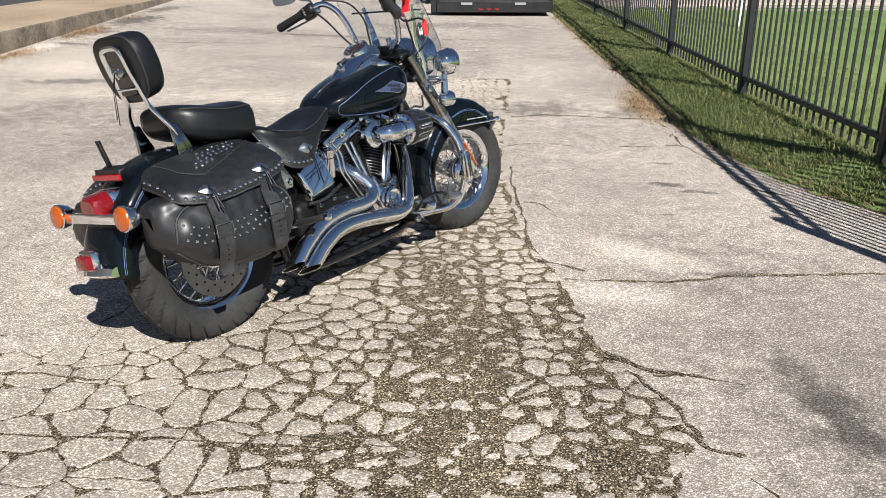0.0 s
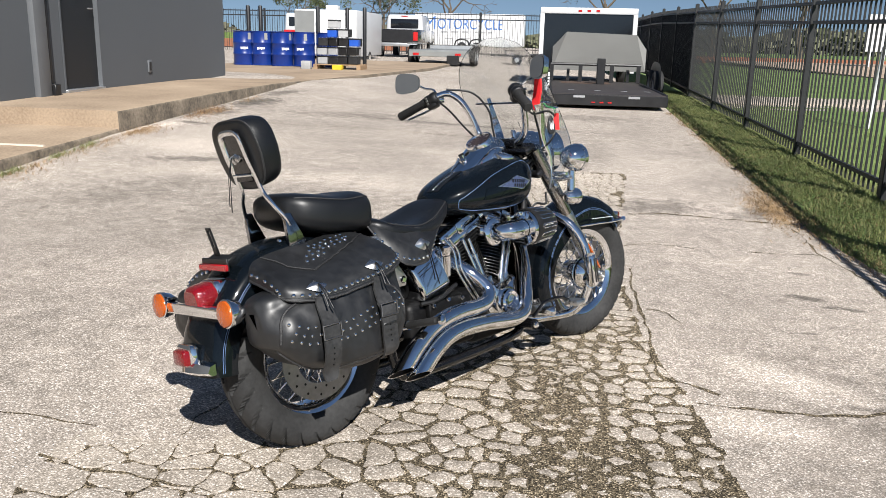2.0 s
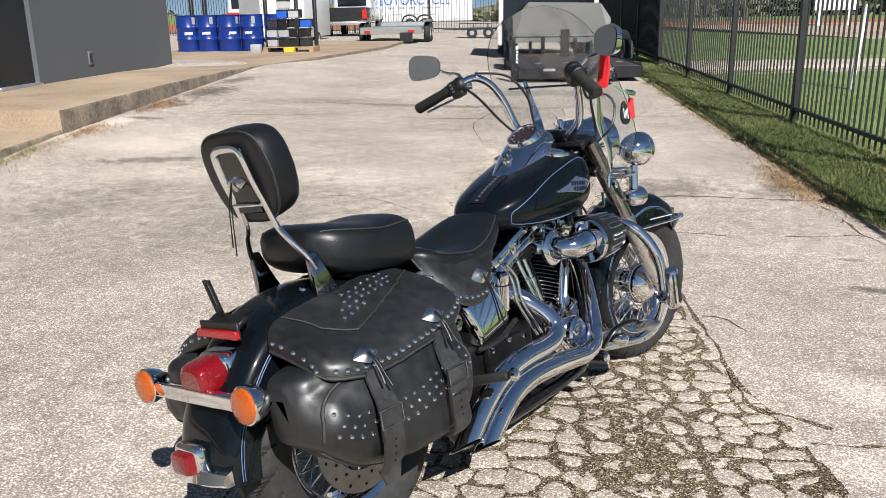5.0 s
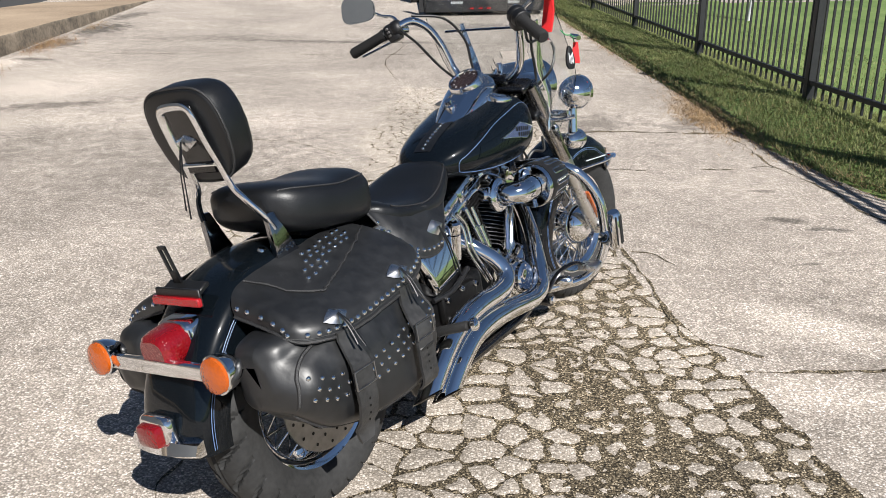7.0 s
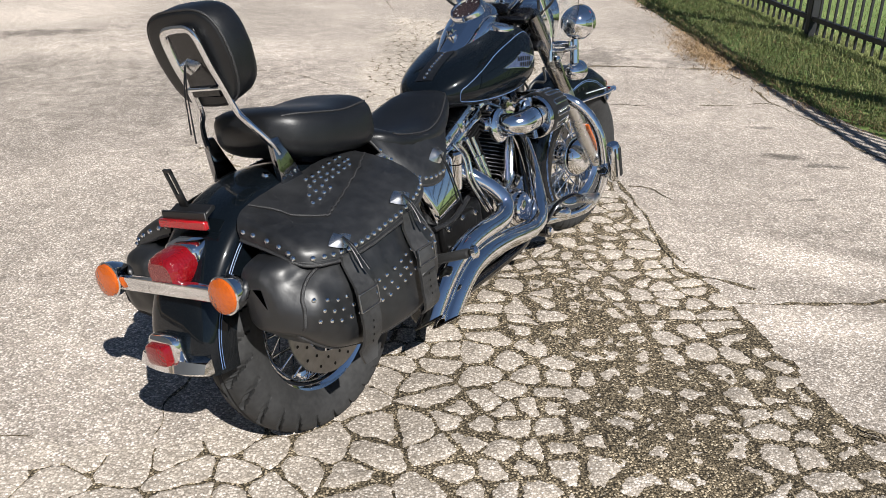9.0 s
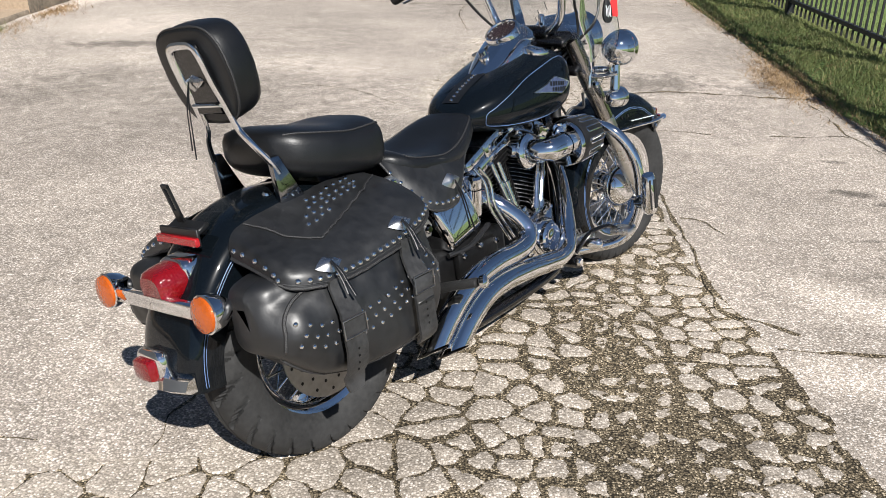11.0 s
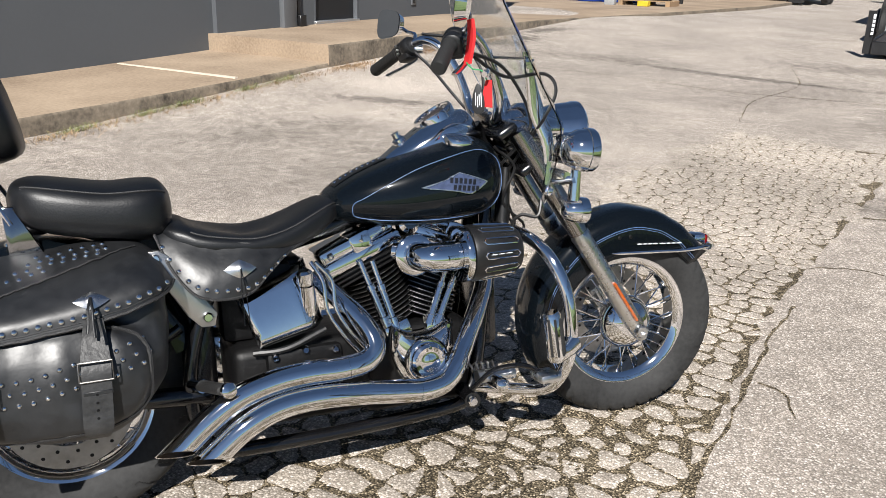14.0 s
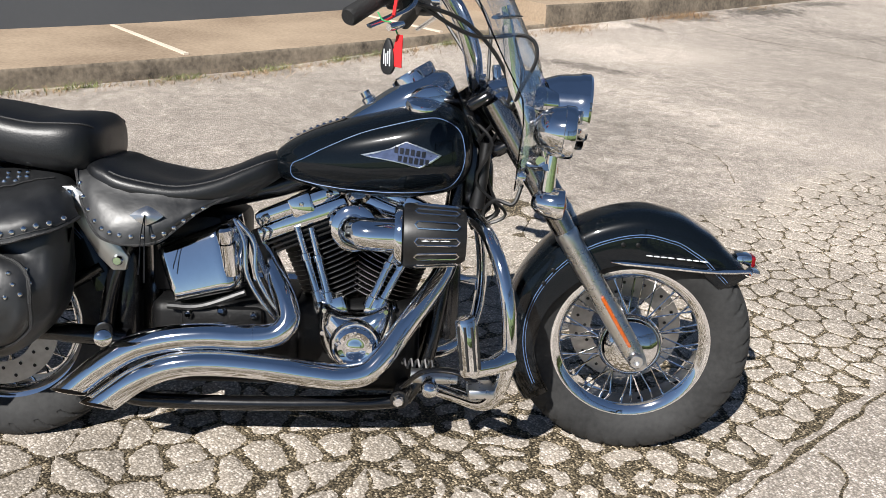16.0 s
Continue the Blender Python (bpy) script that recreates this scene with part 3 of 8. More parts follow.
door = tagged(part("door_1", boxed(WALL_X - 0.10, WALL_X - 0.055, 9.93, 10.77, 0.63, 2.70, 0.004, 1), M_DOOR, smooth=False), "closed black steel door in the grey wall", "door", kind="structure")
part("threshold", boxed(WALL_X - 0.10, WALL_X + 0.03, 9.9, 10.8, 0.59, 0.63, 0.006, 1), M_ALU, door, "worn metal threshold")
for y0, y1 in ((9.9, 9.93), (10.77, 10.8)):
    part("door_frame", boxed(WALL_X - 0.12, WALL_X + 0.004, y0, y1, 0.63, 2.72), M_WALL, door, smooth=False)
part("door_frame", boxed(WALL_X - 0.12, WALL_X + 0.004, 9.93, 10.77, 2.70, 2.72), M_WALL, door, smooth=False)
part("door_handle", tubed([(WALL_X - 0.05, 10.66, 1.62), (WALL_X - 0.01, 10.66, 1.62), (WALL_X - 0.01, 10.56, 1.62)], 0.009, 8), M_ALU, door, "steel lever handle")
pipe = tagged(part("downpipe", boxed(WALL_X, WALL_X + 0.075, 9.27, 9.50, 0.57, 4.2, 0.006, 2), M_PIPE), "grey square metal rainwater pipe on the wall", "downpipe")
part("boot", boxed(WALL_X, WALL_X + 0.11, 9.52, 9.63, 0.585, 0.72, 0.008, 1), M_BLACK, pipe, "black pipe shoe at the pavement")
part("conduit", boxed(WALL_X, WALL_X + 0.05, 9.54, 9.59, 0.72, 4.2, 0.004, 1), M_BLACK, pipe, "thin black conduit")
for z in (1.72, 2.9):
    part("strap", boxed(WALL_X, WALL_X + 0.08, 9.24, 9.53, z, z + 0.03), M_PIPE, pipe)
outlet = tagged(part("wall_outlet_box", boxed(WALL_X, WALL_X + 0.018, 12.06, 12.17, 0.77, 0.95, 0.006, 2), M_PIPE), "small grey outlet box low on the wall", "outlet box")
part("cover", boxed(WALL_X + 0.018, WALL_X + 0.024, 12.085, 12.145, 0.80, 0.92, 0.002, 1), M_BLACK, outlet)


# ---- drums, batteries and posts by the building ----
def drum():
    ob = empty("oil_drum", Matrix.Identity(4), "blue steel oil drum with a white label, standing on the walk", "drum", "blue drums by the building")
    prof = [(0.0, 0.0), (0.27, 0.0), (0.292, 0.004), (0.292, 0.02), (0.282, 0.03)]
    for c in (0.29, 0.58):
        prof += [(0.282, c - 0.03), (0.295, c - 0.01), (0.295, c + 0.01), (0.282, c + 0.03)]
    prof += [(0.282, 0.85), (0.292, 0.86), (0.292, 0.876), (0.28, 0.876), (0.278, 0.862), (0.0, 0.862)]
    part("shell", lathed(prof, 28), M_DRUM, ob)
    part("bung", lathed([(0.03, 0.862), (0.03, 0.875), (0.0, 0.876)], 10, Matrix.Translation((0.17, 0, 0))), M_ALU, ob)
    for k in range(6):
        a0, a1 = -1.9 + 0.12 * k, -1.9 + 0.12 * (k + 1) - 0.03
        z0 = 0.40 + (0.012 if k % 3 else 0)
        bm = bmesh.new()
        bm.faces.new([bm.verts.new((0.2845 * math.cos(q), 0.2845 * math.sin(q), z)) for q, z in ((a0, z0), (a1, z0), (a1, 0.47), (a0, 0.47))])
        part("letter_bar", bm, M_LABEL, ob)
    bm = bmesh.new()
    vs = [bm.verts.new((0.2845 * math.cos(q), 0.2845 * math.sin(q), z)) for q, z in ((-1.2, 0.66), (-0.9, 0.66), (-0.9, 0.83), (-1.2, 0.83))]
    bm.faces.new(vs)
    part("sticker", bm, M_SHEET, ob, "faded grey sticker")
    return ob


d0 = drum()
spots = [(-8.22, 22.0, 20), (-7.72, 22.0, 10), (-7.14, 21.9, 35), (-6.58, 22.0, -5), (-6.05, 22.35, 15)]
d0.matrix_world = pose(*spots[0][:2], 0.585, 0, 0, spots[0][2])
for x, y, a in spots[1:]:
    copy_thing(d0, pose(x, y, 0.585, 0, 0, a))


def battery(material, lid):
    ob = empty("car_battery", Matrix.Identity(4), "used car battery on the pile", "battery", "pile of old batteries")
    part("case", boxed(-0.12, 0.12, -0.09, 0.09, 0, 0.16, 0.008, 1), material, ob)
    part("lid", boxed(-0.122, 0.122, -0.092, 0.092, 0.16, 0.195, 0.006, 1), lid, ob)
    for x in (-0.085, 0.085):
        part("terminal", lathed([(0.011, 0.195), (0.009, 0.215), (0, 0.215)], 8, Matrix.Translation((x, 0.05, 0))), M_ALU, ob)
    return ob


protos = [battery(M_BLACK, M_BLACK), battery(M_GREYBOX, M_BLACK), battery(M_GREYBOX, M_GREYBOX), battery(M_BLUEBOX, M_BLACK)]
rng = random.Random(5)
used = set()
for col in range(4):
    for row in range(4 - (col in (0, 3)) + (col == 1)):
        for dep in range(2):
            k = rng.choice((0, 1, 0, 0, 1, 2, 3 if row >= 2 else 0))
            m = pose(-5.75 + 0.26 * col + rng.uniform(-0.02, 0.02), 20.9 + 0.2 * dep, 0.70 + 0.218 * row, 0, 0, rng.uniform(-16, 16))
            if k in used:
                copy_thing(protos[k], m)
            else:
                protos[k].matrix_world = m
                used.add(k)
for k in range(4):
    if k not in used:
        protos[k].matrix_world = pose(-6.15, 20.8 + 0.3 * k, 0.575)
pallet = empty("pallet", pose(-5.35, 21.0, 0.575), "worn pale wooden pallet under the batteries", "pallet")
for k in range(5):
    part("board", boxed(-0.6, 0.6, -0.36 + 0.16 * k, -0.26 + 0.16 * k, 0.1, 0.12), M_WOOD, pallet, smooth=False)
for k in range(3):
    part("bearer", boxed(-0.6 + 0.55 * k, -0.5 + 0.55 * k, -0.36, 0.38, 0.0, 0.1), M_WOOD, pallet, smooth=False)
tray = tagged(part("yellow_tray", boxed(-0.12, 0.12, -0.1, 0.1, 0, 0.12, 0.01, 1), M_YELLOW, m=pose(-5.25, 20.35, 0.575)), "small yellow plastic tray on the walk", "tray")
canister = tagged(part("grey_canister", boxed(-0.12, 0.12, -0.09, 0.09, 0, 0.2, 0.02, 2), M_GREYBOX, m=pose(-6.05, 20.4, 0.575)), "small pale grey canister on the walk", "canister")
bollard = None
for x, y, h in ((-8.45, 23.0, 1.6), (-8.1, 23.0, 1.65), (-6.53, 23.2, 1.6), (-5.75, 23.4, 1.45), (-5.17, 23.0, 1.58)):
    ob = tagged(part("steel_post", lathed([(0.055, -0.05), (0.055, 1.55), (0.04, 1.58), (0, 1.585)], 14), M_BLACK), "tall black steel bollard post", "bollard", "black posts by the drums")
    ob.matrix_world = Matrix.Translation((x, y, 0.57))


# ---- vehicles and trailers ----
def wheel(parent, x, y, z, r, w, name="wheel"):
    """A road wheel on an axle along x, as a part with tyre and rim."""
    m = pose(x, y, z, 0, 90, 0)
    t = part(name, lathed([(r * 0.62, -w / 2), (r * 0.9, -w / 2), (r, -w * 0.32), (r, w * 0.32), (r * 0.9, w / 2), (r * 0.62, w / 2), (r * 0.6, 0), (r * 0.62, -w / 2)], 28, m), M_RUBBER, parent)
    part("rim", lathed([(0, -w * 0.2), (r * 0.2, -w * 0.25), (r * 0.5, -w * 0.1), (r * 0.62, -w * 0.45), (r * 0.62, w * 0.45), (r * 0.5, w * 0.1), (r * 0.2, w * 0.25), (0, w * 0.2)], 20, m), M_ALU, t)
    return t


# long black flatbed trailer parked against the fence, a grey wind shield on it, and a box trailer in front
TR_Y = 13.9
tz = ground_z(0.9, TR_Y)
flat = empty("flatbed_trailer", pose(0.83, TR_Y, tz), "low black steel flatbed trailer with a worn deck", "trailer")
part("deck", boxed(-0.91, 0.92, 0.03, 4.9, 0.19, 0.235, 0.004, 1), M_TAR, flat, "worn black tread-plate deck")
part("rear_beam", boxed(-0.93, 0.95, -0.05, 0.03, 0.06, 0.225, 0.008, 1), M_BLACK, flat)
for x in (-0.93, 0.91):
    part("side_rail", boxed(x, x + 0.04, 0.03, 4.9, 0.10, 0.255, 0.006, 1), M_BLACK, flat)
for x in (-0.6, -0.15, 0.3, 0.7):
    part("tie_plate", boxed(x, x + 0.10, 1.1, 1.14, 0.235, 0.24), M_ALU, flat, "bright tie-down plate")
part("rust_patch", boxed(-0.7, 0.3, 3.6, 4.5, 0.236, 0.24), M_RUST, flat, "rusty brown wear on the deck")
for k in range(3):
    part("marker_lamp", boxed(-0.25 + 0.13 * k, -0.19 + 0.13 * k, -0.06, -0.05, 0.10, 0.12), M_RED, flat, "small red marker lamp")
for x in (-0.45, 0.42):
    part("scuffed_patch", boxed(x - 0.09, x + 0.09, -0.055, -0.05, 0.18, 0.215), M_ALU, flat, "bare scuffed metal")
for x in (-1.03, 1.05):
    for y in (2.3, 3.05):
        wheel(flat, x, y, 0.27, 0.29, 0.17)
    part("mudguard", tubed(spline([(x, 1.88, 0.26), (x, 2.05, 0.55), (x, 2.68, 0.62), (x, 3.3, 0.55), (x, 3.47, 0.26)], 6), 0.10, 8, flat=0.12), M_BLACK, flat)
part("front_rail", tubed([(-0.92, 4.35, 0.60), (0.95, 4.35, 0.60)], 0.028, 8), M_BLACK, flat)
for x in (-0.9, -0.3, 0.35, 0.9):
    part("rail_post", boxed(x - 0.04, x + 0.04, 4.32, 4.38, 0.235, 0.60), M_BLACK, flat)
part("wheel_chock", boxed(0.0, 0.16, 3.5, 3.7, 0.235, 0.74, 0.01, 1), M_BLACK, flat, "upright black wheel chock")
part("plate", boxed(-0.965, -0.935, -0.03, 0.0, 0.30, 0.56), M_LABEL, flat, "white plate with unreadable marks")
part("lamp_post", boxed(-1.03, -0.935, 0.0, 0.05, 0.06, 0.60), M_BLACK, flat)
for k in range(4):
    part("plate_bar", boxed(-0.963, -0.937, -0.033, -0.03, 0.34 + 0.05 * k, 0.355 + 0.05 * k), M_BLACK, flat, smooth=False)
part("drawbar", tubed([(0, 4.9, 0.2), (0, 5.5, 0.22)], 0.05, 8), M_BLACK, flat)

bm = bmesh.new()
outl = [(-0.90, 0.46), (-0.90, 0.95), (-0.62, 1.26), (0.83, 1.22), (1.08, 0.92), (1.08, 0.46)]
f0 = [bm.verts.new((x, 4.50 + (0.30 if abs(x) > 0.85 else 0), z)) for x, z in outl]
f1 = [bm.verts.new((x, 4.54 + (0.30 if abs(x) > 0.85 else 0), z)) for x, z in outl]
for k in range(len(outl) - 1):
    bm.faces.new((f0[k], f0[k + 1], f1[k + 1], f1[k]))
bm.faces.new((f0[5], f0[0], f1[0], f1[5]))
for a in (f0, f1):
    bm.faces.new((a[1], a[2], a[0]))
    bm.faces.new((a[0], a[2], a[3], a[5]))
    bm.faces.new((a[3], a[4], a[5]))
shield = tagged(part("wind_shield", bm, M_SHEET, m=pose(0.83, TR_Y, tz), smooth=False), "large grey sheet-metal shield standing on the trailer", "shield")
for x in (-0.55, 0.7):
    part("shield_leg", boxed(x - 0.03, x + 0.03, 4.52, 4.58, 0.235, 0.5), M_BLACK, shield, m=pose(0.83, TR_Y, tz), smooth=False)

van = empty("enclosed_trailer", pose(0.71, 20.0, ground_z(0.5, 20)), "enclosed cargo trailer with pale frame and dark open rear", "trailer")
part("body", boxed(-1.06, 1.06, 0.06, 4.0, 0.36, 1.70, 0.03, 2), M_GALV, van)
for x in (-1.10, 1.0):
    part("rear_post", boxed(x, x + 0.10, 0.0, 0.1, 0.30, 1.72, 0.01, 1), M_WHITE, van, "white rear corner post")
part("rear_header", boxed(-1.10, 1.10, -0.01, 0.1, 1.60, 1.74, 0.02, 2), M_WHITE, van, "white rear header")
# near-black sheet across the open rear: the shade inside as a colour
part("rear_shade_sheet", boxed(-1.0, 1.0, 0.02, 0.07, 0.36, 1.60), M_GLASS_DARK, van, "dark sheet standing in for the shaded rear opening")
for k in range(3):
    part("marker_lamp", boxed(-0.24 + 0.2 * k, -0.16 + 0.2 * k, -0.02, 0.0, 1.65, 1.695), M_RED, van, "red marker lamp")
for x in (-0.98, 0.98):
    wheel(van, x, 2.2, 0.30, 0.32, 0.2)

# open flatbed trailer and pickup
rz = ground_z(-3.6, 29)
carrier = empty("car_carrier_trailer", pose(-3.95, 29, rz), "grey aluminium flatbed car trailer behind a pickup", "trailer")
part("deck", boxed(-1.0, 1.0, 0, 5.2, 0.42, 0.52, 0.01, 1), M_GALV, carrier)
part("tail_beam", boxed(-1.0, 1.05, -0.06, 0.0, 0.30, 0.48, 0.01, 1), M_GALV, carrier)
for x in (-0.75, 0.7):
    part("tail_lamp", boxed(x - 0.1, x + 0.1, -0.08, -0.06, 0.34, 0.42), M_RED, carrier, "red tail lamp")
for x in (-1.15, 1.12):
    for y in (1.6, 2.4):
        wheel(carrier, x, y, 0.33, 0.34, 0.22)
    part("mudguard", boxed(x - 0.13, x + 0.13, 1.15, 2.85, 0.70, 0.74, 0.01, 1), M_GALV, carrier)
part("front_rail", boxed(-1.0, 1.0, 5.1, 5.2, 0.52, 0.66, 0.01, 1), M_ALU, carrier)
part("ramp", boxed(0.35, 0.75, -0.35, -0.06, 0.05, 0.35, 0.01, 1), M_BLACK, carrier, "folded black ramp")

pick = empty("pickup_truck", pose(-7.0, 37.5, ground_z(-6, 37.5)), "white and dark red pickup truck seen from behind", "pickup")
M_TRUCK = surf("truck_paint", (0.5, 0.5, 0.51), 0.25, var=0.06, coat=0.6)
M_TRUCK2 = surf("truck_dark_paint", (0.014, 0.012, 0.014), 0.25, var=0.2, coat=0.6)
part("bed", boxed(-1.0, 1.0, 0, 2.3, 0.62, 1.22, 0.06, 3), M_TRUCK2, pick)
part("tailgate", boxed(-0.78, 0.78, -0.03, 0.0, 0.68, 1.2, 0.01, 1), M_BLACK, pick)
part("bumper", boxed(-1.0, 1.0, -0.18, -0.03, 0.48, 0.64, 0.03, 2), M_ALU, pick, "chrome rear bumper")
for x in (-0.9, 0.9):
    part("tail_lamp", boxed(x - 0.1, x + 0.1, -0.02, 0.02, 0.74, 1.12, 0.01, 1), M_RED, pick, "tall red tail lamp")
cabm = bmesh.new()
box(cabm, -0.94, 0.94, 2.3, 4.6, 0.62, 1.92, 0.12, 3)
for v in cabm.verts:
    if v.co.z > 1.25:
        v.co.x *= 1 - 0.22 * (v.co.z - 1.25)
cab = part("cab", cabm, M_TRUCK, pick, "white cab")
part("rear_window", boxed(-0.66, 0.66, 2.27, 2.31, 1.3, 1.72, 0.02, 2), M_GLASS_DARK, cab)
part("high_brake_lamp", boxed(-0.15, 0.15, 2.28, 2.32, 1.83, 1.87), M_RED, cab)
part("bonnet", boxed(-0.95, 0.95, 4.6, 5.8, 0.62, 1.22, 0.08, 3), M_TRUCK, pick)
for x in (-0.86, 0.86):
    for y in (0.9, 4.9):
        wheel(pick, x, y, 0.36, 0.38, 0.26)

suv = empty("white_van", pose(-12.6, 42.0, ground_z(-7, 34)), "white van with red stripes behind the drums", "van")
svm = bmesh.new()
box(svm, -0.98, 0.98, 0, 4.4, 0.4, 1.95, 0.12, 3)
for v in svm.verts:
    if v.co.z > 1.2:
        v.co.x *= 1 - 0.14 * (v.co.z - 1.2)
sb = part("body", svm, M_TRUCK, suv)
part("rear_window", boxed(-0.7, 0.7, -0.012, 0.01, 1.3, 1.75, 0.004, 1), M_GLASS_DARK, sb)
part("stripe", boxed(-0.96, 0.96, -0.008, 0.01, 1.0, 1.12), M_RED, sb, "red stripe")
for x in (-0.86, 0.86):
    for y in (0.8, 3.5):
        wheel(suv, x, y, 0.33, 0.34, 0.22)

cargo = empty("white_cargo_trailer", pose(-7.82, 30.0, 0.48), "white enclosed cargo trailer with rear doors", "trailer")
part("body", boxed(-1.45, 0.80, 0.0, 4.5, 0.22, 1.83, 0.03, 2), M_WHITE, cargo)
part("roof_vent", boxed(-0.6, -0.15, 1.0, 1.4, 1.83, 2.02, 0.03, 2), M_WHITE, cargo)
part("front_panel", boxed(-1.47, -0.75, -0.012, 0.0, 0.3, 1.78), M_GALV, cargo, "brushed metal corner panel")
for x in (-0.72, 0.05):
    part("door", boxed(x, x + 0.74, -0.03, 0.0, 0.27, 1.78, 0.006, 1), M_WHITE, cargo)
    part("hinge", boxed(x + 0.02, x + 0.06, -0.045, -0.03, 1.3, 1.38), M_ALU, cargo)
part("latch_bar", tubed([(0.12, -0.045, 1.0), (0.62, -0.045, 1.02)], 0.014, 8), M_BLACK, cargo)
for x in (-1.35, 0.72):
    wheel(cargo, x, 2.2, 0.1, 0.30, 0.2)

show = empty("lettered_trailer", pose(-5.7, 60, 0.5), "long white box trailer with blue lettering", "trailer")
part("body", boxed(-4.1, 3.65, 0, 2.5, 0.55, 2.72, 0.05, 2), M_WHITE, show)
lettering("lettering", "M", 1.30, pose(-3.0, -0.01, 2.00, 90, 0, 0), M_BLUE_TEXT, show, 0.004, 0.95)
lettering("lettering", "OTORCYCLE", 1.02, pose(-0.15, -0.01, 1.97, 90, 0, 0), M_BLUE_TEXT, show, 0.004, 0.78)
for x, w in ((-2.2, 0.5), (-1.5, 0.6), (-0.7, 0.5), (0.2, 0.9), (1.1, 0.4)):
    part("small_line", boxed(x, x + w * 0.85, -0.006, 0.0, 1.40, 1.52), M_GREYBOX, show, "row of small unreadable lettering")
for x, w in ((-1.9, 0.7), (-0.9, 0.9), (0.4, 0.8)):
    part("small_line", boxed(x, x + w * 0.85, -0.006, 0.0, 0.98, 1.05), M_GREYBOX, show)
for x in (-0.7, 0.35):
    t = part("wheel", lathed([(0.2, -0.12), (0.36, -0.12), (0.4, -0.05), (0.4, 0.05), (0.36, 0.12), (0.2, 0.12)], 24, pose(x, 0.1, 0.4, 90, 0, 0)), M_RUBBER, show)
    part("wheel_arch", tubed(spline([(x - 0.52, 0.0, 0.5), (x - 0.4, 0.0, 0.85), (x, 0.0, 0.98), (x + 0.4, 0.0, 0.85), (x + 0.52, 0.0, 0.5)], 6), 0.05, 8), M_BLACK, show)
part("door", boxed(2.1, 3.1, -0.02, 0.0, 0.7, 2.45, 0.01, 1), M_WHITE, show)

small = empty("utility_trailer", pose(-1.1, 37, ground_z(-1, 37)), "small black open utility trailer", "trailer")
part("bed", boxed(-0.9, 0.9, 0, 1.5, 0.36, 0.42), M_BLACK, small)
for x in (-0.9, -0.3, 0.3, 0.86):
    part("rail_post", boxed(x, x + 0.03, 0, 0.03, 0.42, 0.62), M_BLACK, small)
part("rail", boxed(-0.9, 0.9, 0, 0.03, 0.60, 0.63), M_BLACK, small)
part("tongue", tubed([(-0.9, 0.7, 0.38), (-1.6, 0.7, 0.40)], 0.03, 8), M_BLACK, small)
for x in (-0.35, 0.35):
    t = part("wheel", lathed([(0.10, -0.08), (0.20, -0.08), (0.23, 0), (0.20, 0.08), (0.10, 0.08)], 20, pose(x, -0.05, 0.23, 90, 0, 0)), M_RUBBER, small)
    part("hub", lathed([(0.11, 0.0), (0.09, 0.03), (0.0, 0.04)], 14, pose(x, -0.10, 0.23, 90, 0, 0)), M_ALU, t)

# fence across the far end of the yard
far = empty("yard_fence", pose(-4.0, 46, 0.5), "tall black picket fence across the far end of the yard", "fence")
for k in range(9):
    part("post", boxed(-16 + 4 * k, -15.9 + 4 * k, -0.05, 0.05, 0, 2.35), M_IRON, far, smooth=False)
for z in (0.2, 1.95, 2.2):
    part("rail", boxed(-16, 16, -0.02, 0.02, z, z + 0.05), M_IRON, far, smooth=False)
bm = bmesh.new()
for k in range(230):
    box(bm, -16 + 0.14 * k, -15.98 + 0.14 * k, -0.01, 0.01, 0.05, 2.3)
tagged(part("picketing", bm, M_IRON, far, smooth=False), kind="stuff")


# ---- trees and far woods ----
def bare_tree(name, x, y, z, h, seed, leafy=0.0):
    rng = random.Random(seed)
    ob = empty(name, pose(x, y, z), "bare winter tree with fine grey twigs" if not leafy else "half-leafed tree with a ragged crown", "tree", "trees beyond the yard")
    trunk, twigs, leaves = bmesh.new(), bmesh.new(), bmesh.new()
    tube(trunk, [(0, 0, -0.2), (0.05 * h * rng.uniform(-1, 1), 0, h * 0.2), (0, 0, h * 0.4)], [h * 0.028, h * 0.02, h * 0.014], 8)

    def grow(p, d, length, r, depth):
        q = p + d * length
        tube(trunk if depth < 2 else twigs, [p, (p + q) / 2 + Vector((rng.gauss(0, 1), rng.gauss(0, 1), rng.gauss(0, 1))) * length * 0.05, q], [r, r * 0.85, r * 0.65], 5 if depth < 2 else 3, caps=False)
        if depth >= 4:
            if leafy:
                for _ in range(int(5 * leafy)):
                    c = q + Vector((rng.gauss(0, 1), rng.gauss(0, 1), rng.gauss(0, 1))) * h * 0.035
                    n = Vector((rng.gauss(0, 1), rng.gauss(0, 1), rng.gauss(0, 1))).normalized()
                    u = n.orthogonal().normalized() * h * 0.011
                    w = n.cross(u)
                    leaves.faces.new([leaves.verts.new(c + a) for a in (u, w, -u * 1.2, -w)])
            return
        for _ in range(3 if depth < 3 else 4):
            e = (d + Vector((rng.gauss(0, 0.55), rng.gauss(0, 0.55), rng.gauss(0.08, 0.4)))).normalized()
            grow(q, e, length * rng.uniform(0.6, 0.85), r * 0.6, depth + 1)

    for k in range(4):
        a = k * math.pi / 2 + rng.uniform(-0.5, 0.5)
        grow(Vector((0, 0, h * rng.uniform(0.25, 0.4))), Vector((math.cos(a) * 0.7, math.sin(a) * 0.7, 0.8)).normalized(), h * 0.19, h * 0.010, 0)
    part("trunk", trunk, M_BARK, ob)
    tagged(part("twigs", twigs, M_TWIG, ob), kind="stuff")
    if leafy:
        part("crown", leaves, M_LEAF, ob, smooth=False)
    return ob


